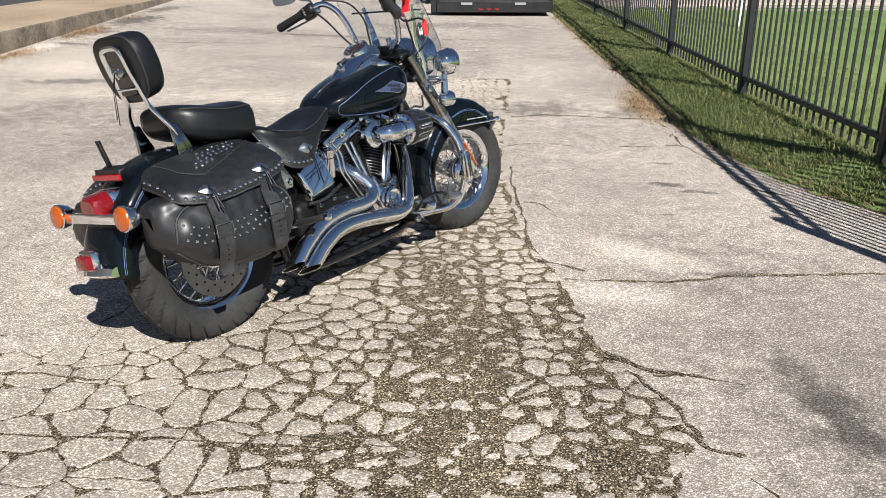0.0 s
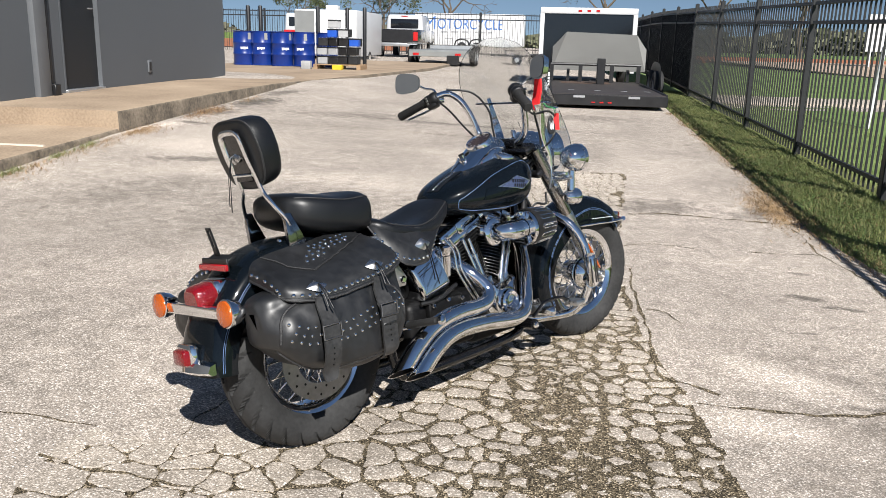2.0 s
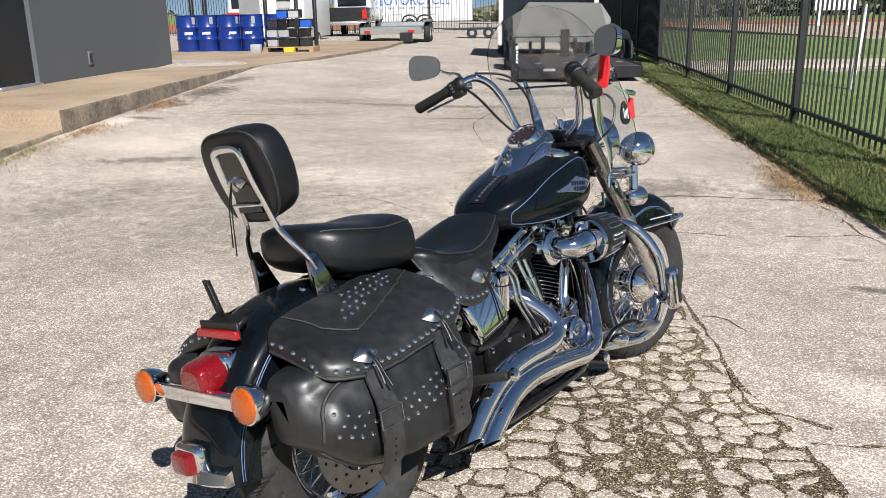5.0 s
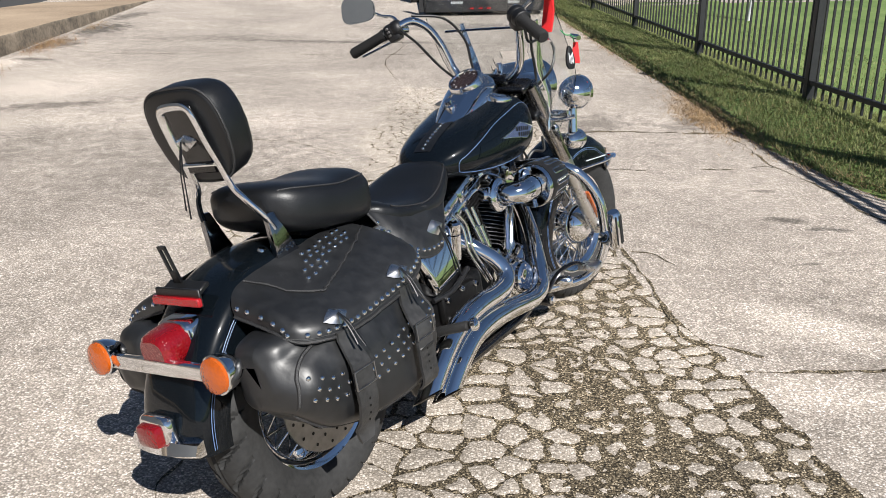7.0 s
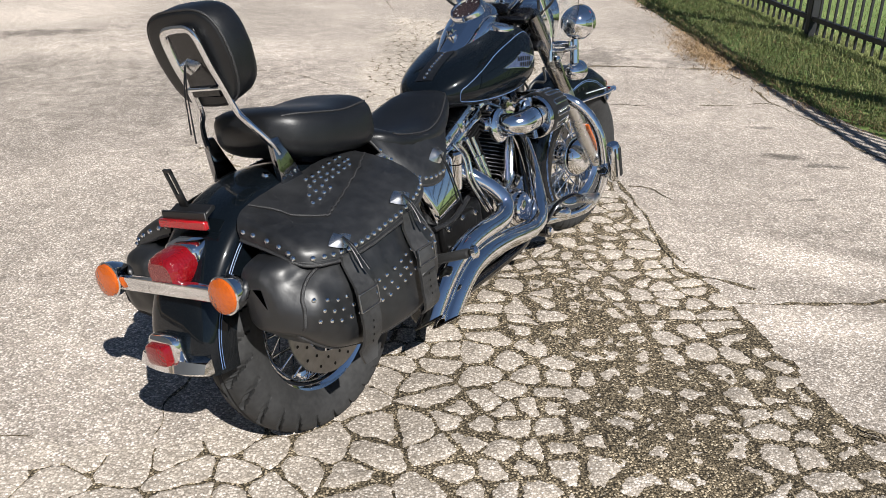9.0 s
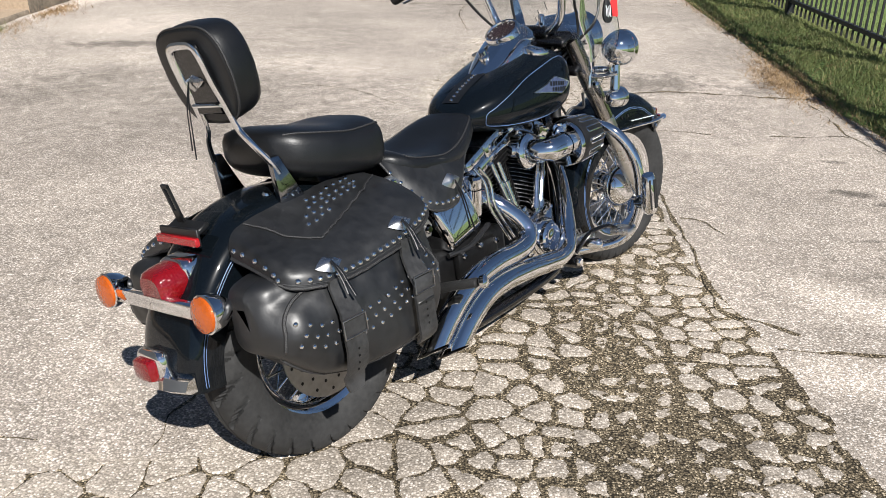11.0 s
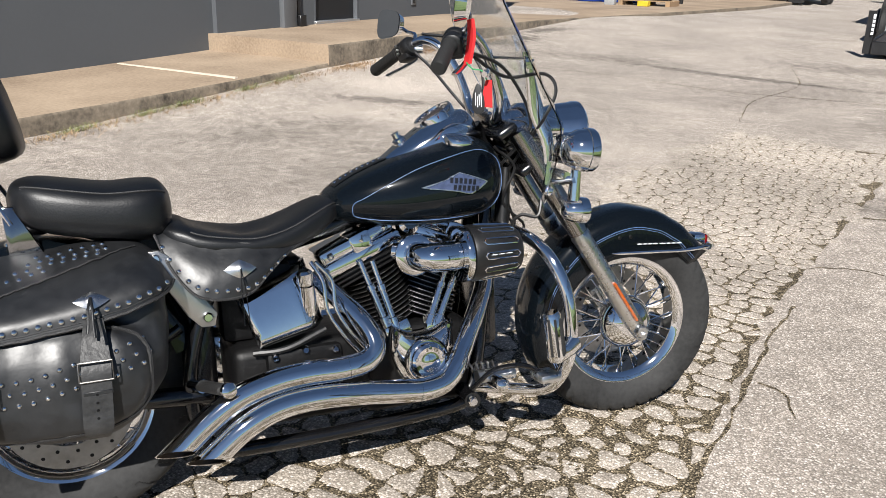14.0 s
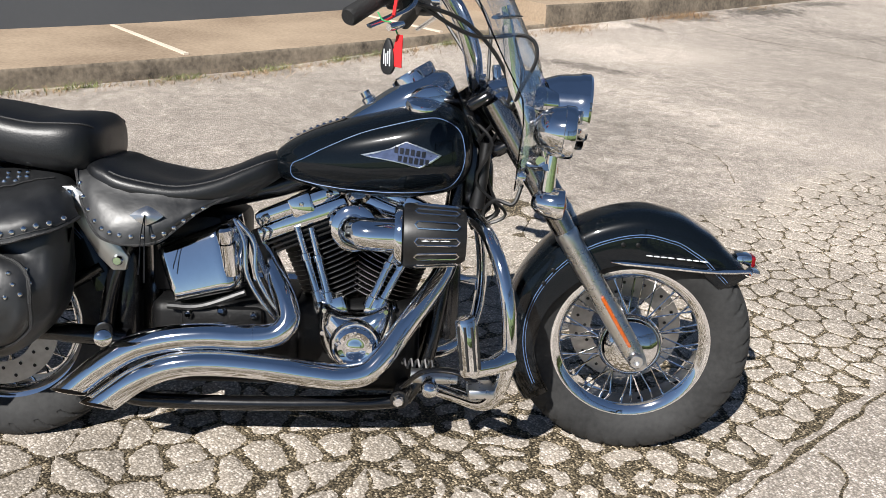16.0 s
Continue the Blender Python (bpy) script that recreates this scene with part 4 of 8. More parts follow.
for k, (x, y, h, lf) in enumerate(((-9, 74, 9, 0), (-16, 80, 8, 1.5), (4, 70, 10, 0), (12, 66, 9, 0.8), (20, 72, 11, 0), (28, 60, 9, 1.2), (37, 66, 10, 0.5), (-26, 85, 7, 1.5), (-36, 80, 8, 0), (46, 55, 9, 1.0), (55, 48, 9, 0))):
    bare_tree("tree", x, y, 0.5, h, 10 + k, lf)
woods = bmesh.new()
rng = random.Random(9)
for _ in range(15000):
    x = rng.uniform(-140, 170)
    top = (3.6 if x > 0 else 2.2) + 2.5 * noise.noise((x * 0.05, 0, 0)) + 1.5 * noise.noise((x * 0.21, 4, 0))
    c = Vector((x, 150 + rng.uniform(-8, 8) - 0.0035 * x * x * (1 if x > 0 else 0.4), 0.5 + top * rng.random() ** 0.8))
    n = Vector((rng.gauss(0, 1), rng.gauss(-1, 1), rng.gauss(0.5, 1))).normalized()
    u = n.orthogonal().normalized() * rng.uniform(0.3, 0.9)
    woods.faces.new([woods.verts.new(c + a) for a in (u, n.cross(u), -u * 1.2, -n.cross(u))])
tagged(part("far_woods", woods, M_WOODS, smooth=False), "grey-brown line of far winter trees behind the lawn", "woods", kind="stuff")
bank = bmesh.new()
box(bank, -120, -14, 0, 3, 0, 1.3)
tagged(part("grass_bank", bank, M_LAWN, m=pose(0, 66, 0.3)), "grassy bank beyond the yard fence", "bank", kind="structure")
tagged(part("orange_strip", boxed(-90, -9.5, 0, 2, 0, 0.75), M_BRICKRED, m=pose(0, 60, 0.4)), "strip of reddish ground beyond the fence", "ground", kind="structure")

sign = empty("white_sign_panel", pose(14.6, 40, 0.8), "white sign panel standing on the far lawn", "sign")
part("panel", boxed(-0.9, 0.9, -0.04, 0.04, 0.5, 2.1), M_WHITE, sign, smooth=False)
for x in (-0.7, 0.6):
    part("leg", boxed(x, x + 0.1, -0.03, 0.03, -0.4, 0.5), M_WHITE, sign, smooth=False)
pole = tagged(part("white_stake", tubed([(0, 0, -0.15), (0.08, 0.0, 1.0)], 0.03, 10), M_WHITE, m=pose(4.29, 12.4, 0.38)), "leaning white stake on the lawn", "stake")


# ---- motorcycle ----
# local axes: x ahead from near the rear axle, y to its left, z up; it leans to its left on the side stand
M_CHROME = surf("chrome", (0.84, 0.845, 0.855), 0.045, metal=1.0, var=0.04, scale=12, rough_var=0.03)
M_DARKCHROME = surf("smoked_chrome", (0.30, 0.30, 0.31), 0.09, metal=1.0, var=0.05, scale=12, rough_var=0.04)
M_SATIN = surf("brushed_aluminium", (0.66, 0.66, 0.66), 0.28, metal=1.0, var=0.12, scale=9, rough_var=0.08)
# fork tube chrome: the dark road's reflection is put into the base colour
M_TUBE = surf("reflection_dark_chrome", (0.40, 0.385, 0.37), 0.17, metal=1.0, var=0.1, scale=10, rough_var=0.05)
M_STEEL = surf("worn_steel", (0.30, 0.29, 0.28), 0.35, metal=1.0, var=0.25, scale=20)
M_PAINT = surf("black_metallic_paint", (0.0016, 0.0024, 0.0034), 0.28, var=0.4, scale=400, fine=1500, coat=0.7, tint=(0.0032, 0.005, 0.007), rough_var=0.08, spec=0.04)
M_STRIPE = surf("pale_blue_pinstripe", (0.10, 0.17, 0.33), 0.45, var=0.05)
M_LEATHER = surf("black_leather", (0.0050, 0.0056, 0.0068), 0.42, var=0.3, scale=9, fine=120, bump=0.10, bump_scale=260, rough_var=0.08, spec=0.5)
M_OLDLEATHER = surf("creased_black_leather", (0.0055, 0.0060, 0.0070), 0.45, var=0.5, scale=7, fine=40, bump=0.22, bump_scale=34, tint=(0.0095, 0.0101, 0.0112), rough_var=0.12, spec=0.75)
# worn strap leather, made paler for the light its tilted face catches
M_STRAP = surf("lit_worn_strap_leather", (0.017, 0.0172, 0.0178), 0.45, var=0.4, scale=12, fine=80, bump=0.3, bump_scale=90, spec=0.5, tint=(0.030, 0.030, 0.0305))
M_SEAM = surf("stitched_seam", (0.02, 0.02, 0.021), 0.5, var=0.2, bump=0.5, bump_scale=500)
M_ENGINE = surf("black_engine_paint", (0.0035, 0.0035, 0.0038), 0.5, var=0.3, scale=20, bump=0.2, spec=0.25)
M_FRAME = surf("black_frame_paint", (0.004, 0.004, 0.0045), 0.22, var=0.2, coat=0.4)
M_PLASTIC = surf("black_plastic", (0.006, 0.006, 0.0065), 0.45, var=0.25, bump=0.1)
M_GRIP = surf("grip_rubber", (0.009, 0.009, 0.009), 0.7, var=0.2, bump=0.5, bump_scale=200)
M_REDRAG = surf("red_cloth", (0.62, 0.012, 0.015), 0.75, var=0.15, scale=30, bump=0.3, bump_scale=300)
M_SOOT = surf("sooty_steel", (0.03, 0.022, 0.016), 0.55, metal=0.6, var=0.4, scale=30)
M_STRUT = surf("polished_alloy", (0.46, 0.46, 0.45), 0.30, metal=0.9, var=0.06, scale=14)
M_BLUEBADGE = surf("badge_enamel", (0.085, 0.11, 0.20), 0.3, metal=0.5, var=0.3, scale=90)
M_LETTER = surf("dark_badge_relief", (0.018, 0.020, 0.028), 0.35, metal=0.5, var=0.2, scale=60)


def lens(name, base, rough=0.12, scale=160):
    m = bpy.data.materials.new(name)
    m.use_nodes = True
    nt = m.node_tree
    b = nt.nodes["Principled BSDF"]
    b.inputs["Base Color"].default_value = (*base, 1)
    b.inputs["Roughness"].default_value = rough
    b.inputs["Transmission Weight"].default_value = 0.25
    b.inputs["Coat Weight"].default_value = 0.8
    co, v, bp = nt.nodes.new("ShaderNodeTexCoord"), nt.nodes.new("ShaderNodeTexVoronoi"), nt.nodes.new("ShaderNodeBump")
    v.inputs["Scale"].default_value = scale
    bp.inputs["Strength"].default_value, bp.inputs["Distance"].default_value = 0.5, 0.003
    nt.links.new(co.outputs["Object"], v.inputs["Vector"])
    nt.links.new(v.outputs["Distance"], bp.inputs["Height"])
    nt.links.new(bp.outputs[0], b.inputs["Normal"])
    return m


M_TAIL = lens("red_lens", (0.20, 0.003, 0.006))
M_REFLECTOR = lens("red_reflector", (0.42, 0.006, 0.01), 0.2, 300)
M_AMBER = lens("amber_lens", (0.52, 0.095, 0.005))
M_CLEAR = bpy.data.materials.new("clear_polycarbonate")
M_CLEAR.use_nodes = True
_b = M_CLEAR.node_tree.nodes["Principled BSDF"]
_b.inputs["Base Color"].default_value = (0.88, 0.90, 0.905, 1)
_b.inputs["Roughness"].default_value = 0.02
_b.inputs["Transmission Weight"].default_value = 1.0
_b.inputs["IOR"].default_value = 1.45

BIKE = pose(-0.881, 2.653, 0.003, 0, 0, 53.6) @ pose(0, 0, 0, -10, 0, 0)
bike = empty("motorcycle", BIKE, "black cruiser motorcycle with chrome engine and studded leather saddlebags", "motorcycle")
UP = Vector((-0.539, 0, 0.842))
HEAD = Vector((1.20, 0, 0.86))
STEER = Matrix.Translation(HEAD) @ Matrix.Rotation(radians(-9), 4, UP) @ Matrix.Translation(-HEAD)


def bolt(p, d, r=0.009, h=0.008, material=None, parent=None):
    return part("bolt", lathed([(r, 0), (r, h * 0.6), (r * 0.7, h), (0, h)], 8, along(p, d)), material or M_CHROME, parent or bike)


class Loft:
    """A body lofted along x: rows of x, z below, z above, half width, y centre; superelliptic sections."""

    def __init__(self, rows, power=2.6, yc=0.0, out=1.0, n=44, steps=6, m=None):
        self.power, self.n = power, n
        cols = list(zip(*rows))
        self.curve = spline([(r[0], r[1], r[2]) for r in rows], steps)
        self.wide = spline([(r[0], r[3], r[4] if len(r) > 4 else yc) for r in rows], steps)
        self.count = len(self.curve)

    def at(self, i, a):
        c, w = self.curve[i], self.wide[i]
        q = 2 / self.power
        ca, sa = math.cos(a), math.sin(a)
        y = w[2] + max(0.0005, w[1]) * math.copysign(abs(ca) ** q, ca)
        z = (c[1] + c[2]) / 2 + max(0.0005, (c[2] - c[1]) / 2) * math.copysign(abs(sa) ** q, sa)
        return Vector((c[0], y, z))

    def index(self, x):
        return min(range(self.count), key=lambda i: abs(self.curve[i][0] - x))

    def spot(self, x, a):
        """The place on the skin at x and angle a, and the way out of it."""
        i = self.index(x)
        i = min(max(i, 1), self.count - 2)
        j = i + 1 if x >= self.curve[i][0] else i - 1
        d = self.curve[j][0] - self.curve[i][0]
        t = (x - self.curve[i][0]) / d if abs(d) > 1e-6 else 0
        p = self.at(i, a).lerp(self.at(j, a), t)
        u = self.at(i, a + 0.05) - self.at(i, a - 0.05)
        v = self.at(i + 1, a) - self.at(i - 1, a)
        n = u.cross(v).normalized()
        c = Vector((p.x, self.wide[i][2], (self.curve[i][1] + self.curve[i][2]) / 2))
        return p, n if n.dot(p - c) > 0 else -n

    def mesh(self, crease=None):
        bm = bmesh.new()
        rings = []
        for i in range(self.count):
            ring = []
            for k in range(self.n):
                p = self.at(i, 2 * math.pi * k / self.n)
                if crease:
                    p = crease(p, 2 * math.pi * k / self.n)
                ring.append(bm.verts.new(p))
            rings.append(ring)
        for a, b in zip(rings, rings[1:]):
            for k in range(self.n):
                bm.faces.new((a[k], a[(k + 1) % self.n], b[(k + 1) % self.n], b[k]))
        bm.faces.new(rings[0][::-1])
        bm.faces.new(rings[-1])
        return bm


STUD = None


def stud(p, n, parent, r=0.0054):
    """A small domed rivet; all share one mesh."""
    global STUD
    if STUD is None:
        o = part("stud", lathed([(1.0, -0.1), (0.92, 0.3), (0.6, 0.62), (0, 0.75)], 10), M_CHROME, parent)
        STUD = o.data
    else:
        o = new("stud", STUD)
        o.parent = parent
    o.matrix_local = along(p, n) @ Matrix.Diagonal((r, r, r, 1))
    return o


def concho(p, n, up, parent, size=0.042, tassel=0.11):
    """A chrome diamond-shaped ornament with a hanging braided lace."""
    n = n.normalized()
    side = up.cross(n).normalized()
    v = n.cross(side)
    bm = bmesh.new()
    rim, inner = [], []
    for k in range(24):
        a = 2 * math.pi * k / 24
        rr = 1.0 / (abs(math.cos(a)) ** 1.15 + abs(math.sin(a) / 0.60) ** 1.15) ** (1 / 1.15)
        rim.append(bm.verts.new(p + size * rr * (math.cos(a) * side + math.sin(a) * v)))
        inner.append(bm.verts.new(p + 0.006 * n + 0.33 * size * (math.cos(a) * side + math.sin(a) * v)))
    top = bm.verts.new(p + 0.012 * n)
    for k in range(24):
        q = (k + 1) % 24
        bm.faces.new((rim[k], rim[q], inner[q], inner[k]))
        bm.faces.new((inner[k], inner[q], top))
    o = part("concho", bm, M_SATIN, parent, "chrome diamond ornament", angle=25)
    lace = bmesh.new()
    for s in (-1, 1):
        tube(lace, spline([p + 0.014 * n, p + 0.018 * n - 0.35 * tassel * v + 0.004 * s * side, p + 0.013 * n - 0.7 * tassel * v + 0.005 * s * side, p + 0.008 * n - (1 + 0.06 * s) * tassel * v + 0.007 * s * side], 5), [0.0030] * 6 + [0.0024] * 5 + [0.0030] * 5, 6, flat=0.4)
    part("lace", lace, M_LEATHER, o, "hanging black leather lace")
    return o


def tyre_mesh(r, w, rim, grooves, seg=416):
    """A tyre about the y axis, with cut tread grooves."""
    prof = []
    for k in range(29):
        t = -1 + 2 * k / 28
        a = t * 1.62
        y = w / 2 * math.sin(max(-math.pi / 2, min(math.pi / 2, a))) * (1 if abs(a) < math.pi / 2 else 1)
        h = (math.cos(a) if abs(a) < math.pi / 2 else -0.0)
        rr = r - (w * 0.42) * (1 - max(0.0, h) ** 0.75)
        prof.append((y, rr, t))
    side = []
    for k in range(1, 7):
        q = k / 6
        side.append((w / 2 * (1 - 0.30 * q * q), prof[0][1] + (rim - prof[0][1]) * q))
    full = [(-y, rr, -2) for y, rr in reversed(side)] + prof + [(y, rr, 2) for y, rr in side]
    bm = bmesh.new()
    rings = []
    for s in range(seg):
        a = 2 * math.pi * s / seg
        ring = []
        for y, rr, t in full:
            d = 0.0
            if abs(t) < 1:
                d = grooves(t, a, s)
            elif 0.0 < abs(y) and rim + 0.035 < rr < rim + 0.055:
                d = -0.0012
            ring.append(bm.verts.new(((rr - d) * math.cos(a), y, (rr - d) * math.sin(a))))
        rings.append(ring)
    for s in range(seg):
        a, b = rings[s], rings[(s + 1) % seg]
        for k in range(len(full) - 1):
            bm.faces.new((a[k], a[k + 1], b[k + 1], b[k]))
    return bm


def rear_tread(t, a, s):
    u = (a * 13 / math.pi + 1.5 * abs(t) ** 0.7 + (0.5 if t > 0 else 0)) % 1.0
    d = 0.012 if (u < 0.17 and 0.10 < abs(t) < 0.90) else 0.0
    return max(d, 0.005 if abs(t) < 0.035 else 0.0)


def front_tread(t, a, s):
    u = (a * 19 / math.pi + abs(t) * 0.9 + (0.5 if t > 0 else 0)) % 1.0
    d = 0.0055 if (u < 0.27 and 0.3 < abs(t) < 0.98) else 0.0
    return max(d, 0.005 if 0.24 < abs(t) < 0.31 else 0.0)


def rim_profile(r, w):
    """Half of a dropped-centre chrome rim as (radius, y)."""
    return [(r + 0.004, -w / 2), (r + 0.010, -w / 2 + 0.002), (r + 0.010, -w / 2 + 0.006), (r - 0.004, -w / 2 + 0.012), (r - 0.006, -w * 0.3), (r - 0.012, -w * 0.2), (r - 0.013, w * 0.2), (r - 0.006, w * 0.3), (r - 0.004, w / 2 - 0.012),
            (r + 0.010, w / 2 - 0.006), (r + 0.010, w / 2 - 0.002), (r + 0.004, w / 2), (r - 0.016, w * 0.42), (r - 0.026, w * 0.30), (r - 0.028, -w * 0.30), (r - 0.016, -w * 0.42), (r + 0.004, -w / 2)]


def spoked_wheel(name, c, r, w, rim, grooves, m, hub_r, hub_w, label):
    at = m @ Matrix.Translation(c)
    holder = part(name, tyre_mesh(r, w, rim, grooves), M_RUBBER, bike, label, m=at, angle=22)
    turn = Matrix.Rotation(radians(90), 4, "X")
    part("rim", lathed(rim_profile(rim, w * 0.72), 72, at @ turn), M_CHROME, holder, "polished chrome rim")
    part("hub", lathed([(0, -hub_w), (0.02, -hub_w), (hub_r * 0.55, -hub_w * 0.9), (hub_r * 0.6, -hub_w * 0.5), (hub_r * 0.45, 0), (hub_r * 0.6, hub_w * 0.5), (hub_r * 0.55, hub_w * 0.9), (0.02, hub_w), (0, hub_w)], 32, at @ turn), M_CHROME, holder)
    first = None
    for k in range(40):
        s = 1 if k % 2 else -1
        a0 = 2 * math.pi * k / 40
        a1 = a0 + (0.42 if (k // 2) % 2 else -0.42)
        p = Vector((hub_r * 0.52 * math.cos(a1), s * hub_w * 0.8, hub_r * 0.52 * math.sin(a1)))
        q = Vector(((rim - 0.026) * math.cos(a0), s * 0.012, (rim - 0.026) * math.sin(a0)))
        part("spoke", tubed([p, q.lerp(p, 0.12), q], [0.0021, 0.0021, 0.0036], 6), M_CHROME, holder, m=at)
    return holder, at


def disc(parent, at, y, r, name="brake_disc"):
    bm = bmesh.new()
    n = 60
    inner = [bm.verts.new((r * 0.62 * math.cos(2 * math.pi * k / n), y, r * 0.62 * math.sin(2 * math.pi * k / n))) for k in range(n)]
    outer = [bm.verts.new((r * math.cos(2 * math.pi * k / n), y, r * math.sin(2 * math.pi * k / n))) for k in range(n)]
    for k in range(n):
        bm.faces.new((inner[k], inner[(k + 1) % n], outer[(k + 1) % n], outer[k]))
    ext = bmesh.ops.extrude_face_region(bm, geom=list(bm.faces))
    for v in [g for g in ext["geom"] if isinstance(g, bmesh.types.BMVert)]:
        v.co.y += 0.005
    d = part(name, bm, M_STEEL, parent, "worn steel brake disc", m=at, angle=30)
    hol = bmesh.new()
    for k in range(30):
        a = 2 * math.pi * k / 30
        rr = r * (0.72 if k % 2 else 0.88)
        lathe(hol, [(0.0045, 0), (0, 0)], 8, at @ along((rr * math.cos(a), y - 0.001, rr * math.sin(a)), (0, -1, 0)))
        lathe(hol, [(0.0045, 0), (0, 0)], 8, at @ along((rr * math.cos(a), y + 0.006, rr * math.sin(a)), (0, 1, 0)))
    tagged(part("drilled_hole", hol, M_ENGINE, d), kind="stuff")
    return d


REAR = Vector((0.098, -0.006, 0.309))
FRONT = Vector((1.650, 0, 0.302))
REAR_ARCH = Vector((0.055, 0, 0.315))
FRONT_ARCH = Vector((1.660, 0, 0.310))
rw, rw_at = spoked_wheel("rear_wheel", REAR, 0.303, 0.140, 0.193, rear_tread, Matrix.Identity(4), 0.085, 0.075, "wide black rear tyre with curved tread grooves")
disc(rw, rw_at, -0.080, 0.145)
fw, fw_at = spoked_wheel("front_wheel", FRONT, 0.303, 0.126, 0.199, front_tread, STEER, 0.08, 0.06, "black front tyre with blocky tread")
disc(fw, fw_at, 0.068, 0.145)
part("hub_cap", lathed([(0.0, 0.036), (0.028, 0.034), (0.052, 0.025), (0.072, 0.008), (0.080, -0.008), (0.082, -0.02), (0.07, -0.022)], 40, fw_at @ along((0, -0.062, 0), (0, -1, 0))), M_CHROME, fw, "domed chrome hub cap")


# fenders: swept U sections about an axle
def fender(c, a0, a1, n, radius, side, half, m, name, label):
    bm = bmesh.new()
    rows = []
    for i in range(n + 1):
        a = radians(a0 + (a1 - a0) * i / n)
        R, r, w = radius(math.degrees(a)), side(math.degrees(a)), half(math.degrees(a))
        pts = []
        K = 18
        for k in range(K + 1):
            t = math.pi * k / K
            q = 0.62
            y = w * math.copysign(abs(math.cos(t)) ** q, math.cos(t))
            rr = R - 0.075 + 0.075 * abs(math.sin(t)) ** q
            pts.append((y, rr))
        pts = [(w * 0.985, r)] + pts + [(-w * 0.985, r)]
        ring = [bm.verts.new((c.x + rr * math.cos(a), y, c.z + rr * math.sin(a))) for y, rr in pts]
        inn = [bm.verts.new((c.x + (rr - (0.004 if 0 < j < len(pts) - 1 else 0)) * math.cos(a), y * 0.96, c.z + (rr - (0.004 if 0 < j < len(pts) - 1 else 0)) * math.sin(a))) for j, (y, rr) in enumerate(pts)]
        rows.append((ring, inn))
    for (a, ai), (b, bi) in zip(rows, rows[1:]):
        for k in range(len(a) - 1):
            bm.faces.new((a[k], a[k + 1], b[k + 1], b[k]))
            bm.faces.new((ai[k], bi[k], bi[k + 1], ai[k + 1]))
        bm.faces.new((a[0], b[0], bi[0], ai[0]))
        bm.faces.new((a[-1], ai[-1], bi[-1], b[-1]))
    for a, ai in (rows[0], rows[-1]):
        for k in range(len(a) - 1):
            bm.faces.new((a[k], a[k + 1], ai[k + 1], ai[k]))
    ob = part(name, bm, M_PAINT, bike, label, m=m, angle=50)
    return ob


def lerp_table(table):
    def f(a):
        if a <= table[0][0]:
            return table[0][1]
        for (x0, y0), (x1, y1) in zip(table, table[1:]):
            if a <= x1:
                t = (a - x0) / (x1 - x0)
                t = t * t * (3 - 2 * t)
                return y0 + (y1 - y0) * t
        return table[-1][1]
    return f


f_rad = lerp_table([(38, 0.322), (50, 0.321), (63, 0.329), (78, 0.339), (92, 0.345), (112, 0.342), (150, 0.338), (215, 0.325)])
f_side = lerp_table([(38, 0.316), (45, 0.292), (50, 0.272), (60, 0.241), (70, 0.224), (85, 0.217), (100, 0.222), (130, 0.226), (170, 0.245), (200, 0.26), (215, 0.30)])
f_half = lerp_table([(38, 0.058), (44, 0.072), (60, 0.086), (90, 0.09), (215, 0.088)])
ff = fender(FRONT_ARCH, 38, 213, 74, f_rad, f_side, f_half, STEER, "front_fender", "deep black front fender with pale pinstripe")
r_rad = lerp_table([(20, 0.385), (60, 0.392), (110, 0.388), (150, 0.368), (178, 0.358)])
r_side = lerp_table([(20, 0.31), (60, 0.30), (120, 0.285), (150, 0.275), (178, 0.268)])
r_half = lerp_table([(20, 0.112), (120, 0.112), (178, 0.104)])
rf = fender(REAR_ARCH, 18, 176, 56, r_rad, r_side, r_half, Matrix.Identity(4), "rear_fender", "wide black rear fender with pale pinstripe")
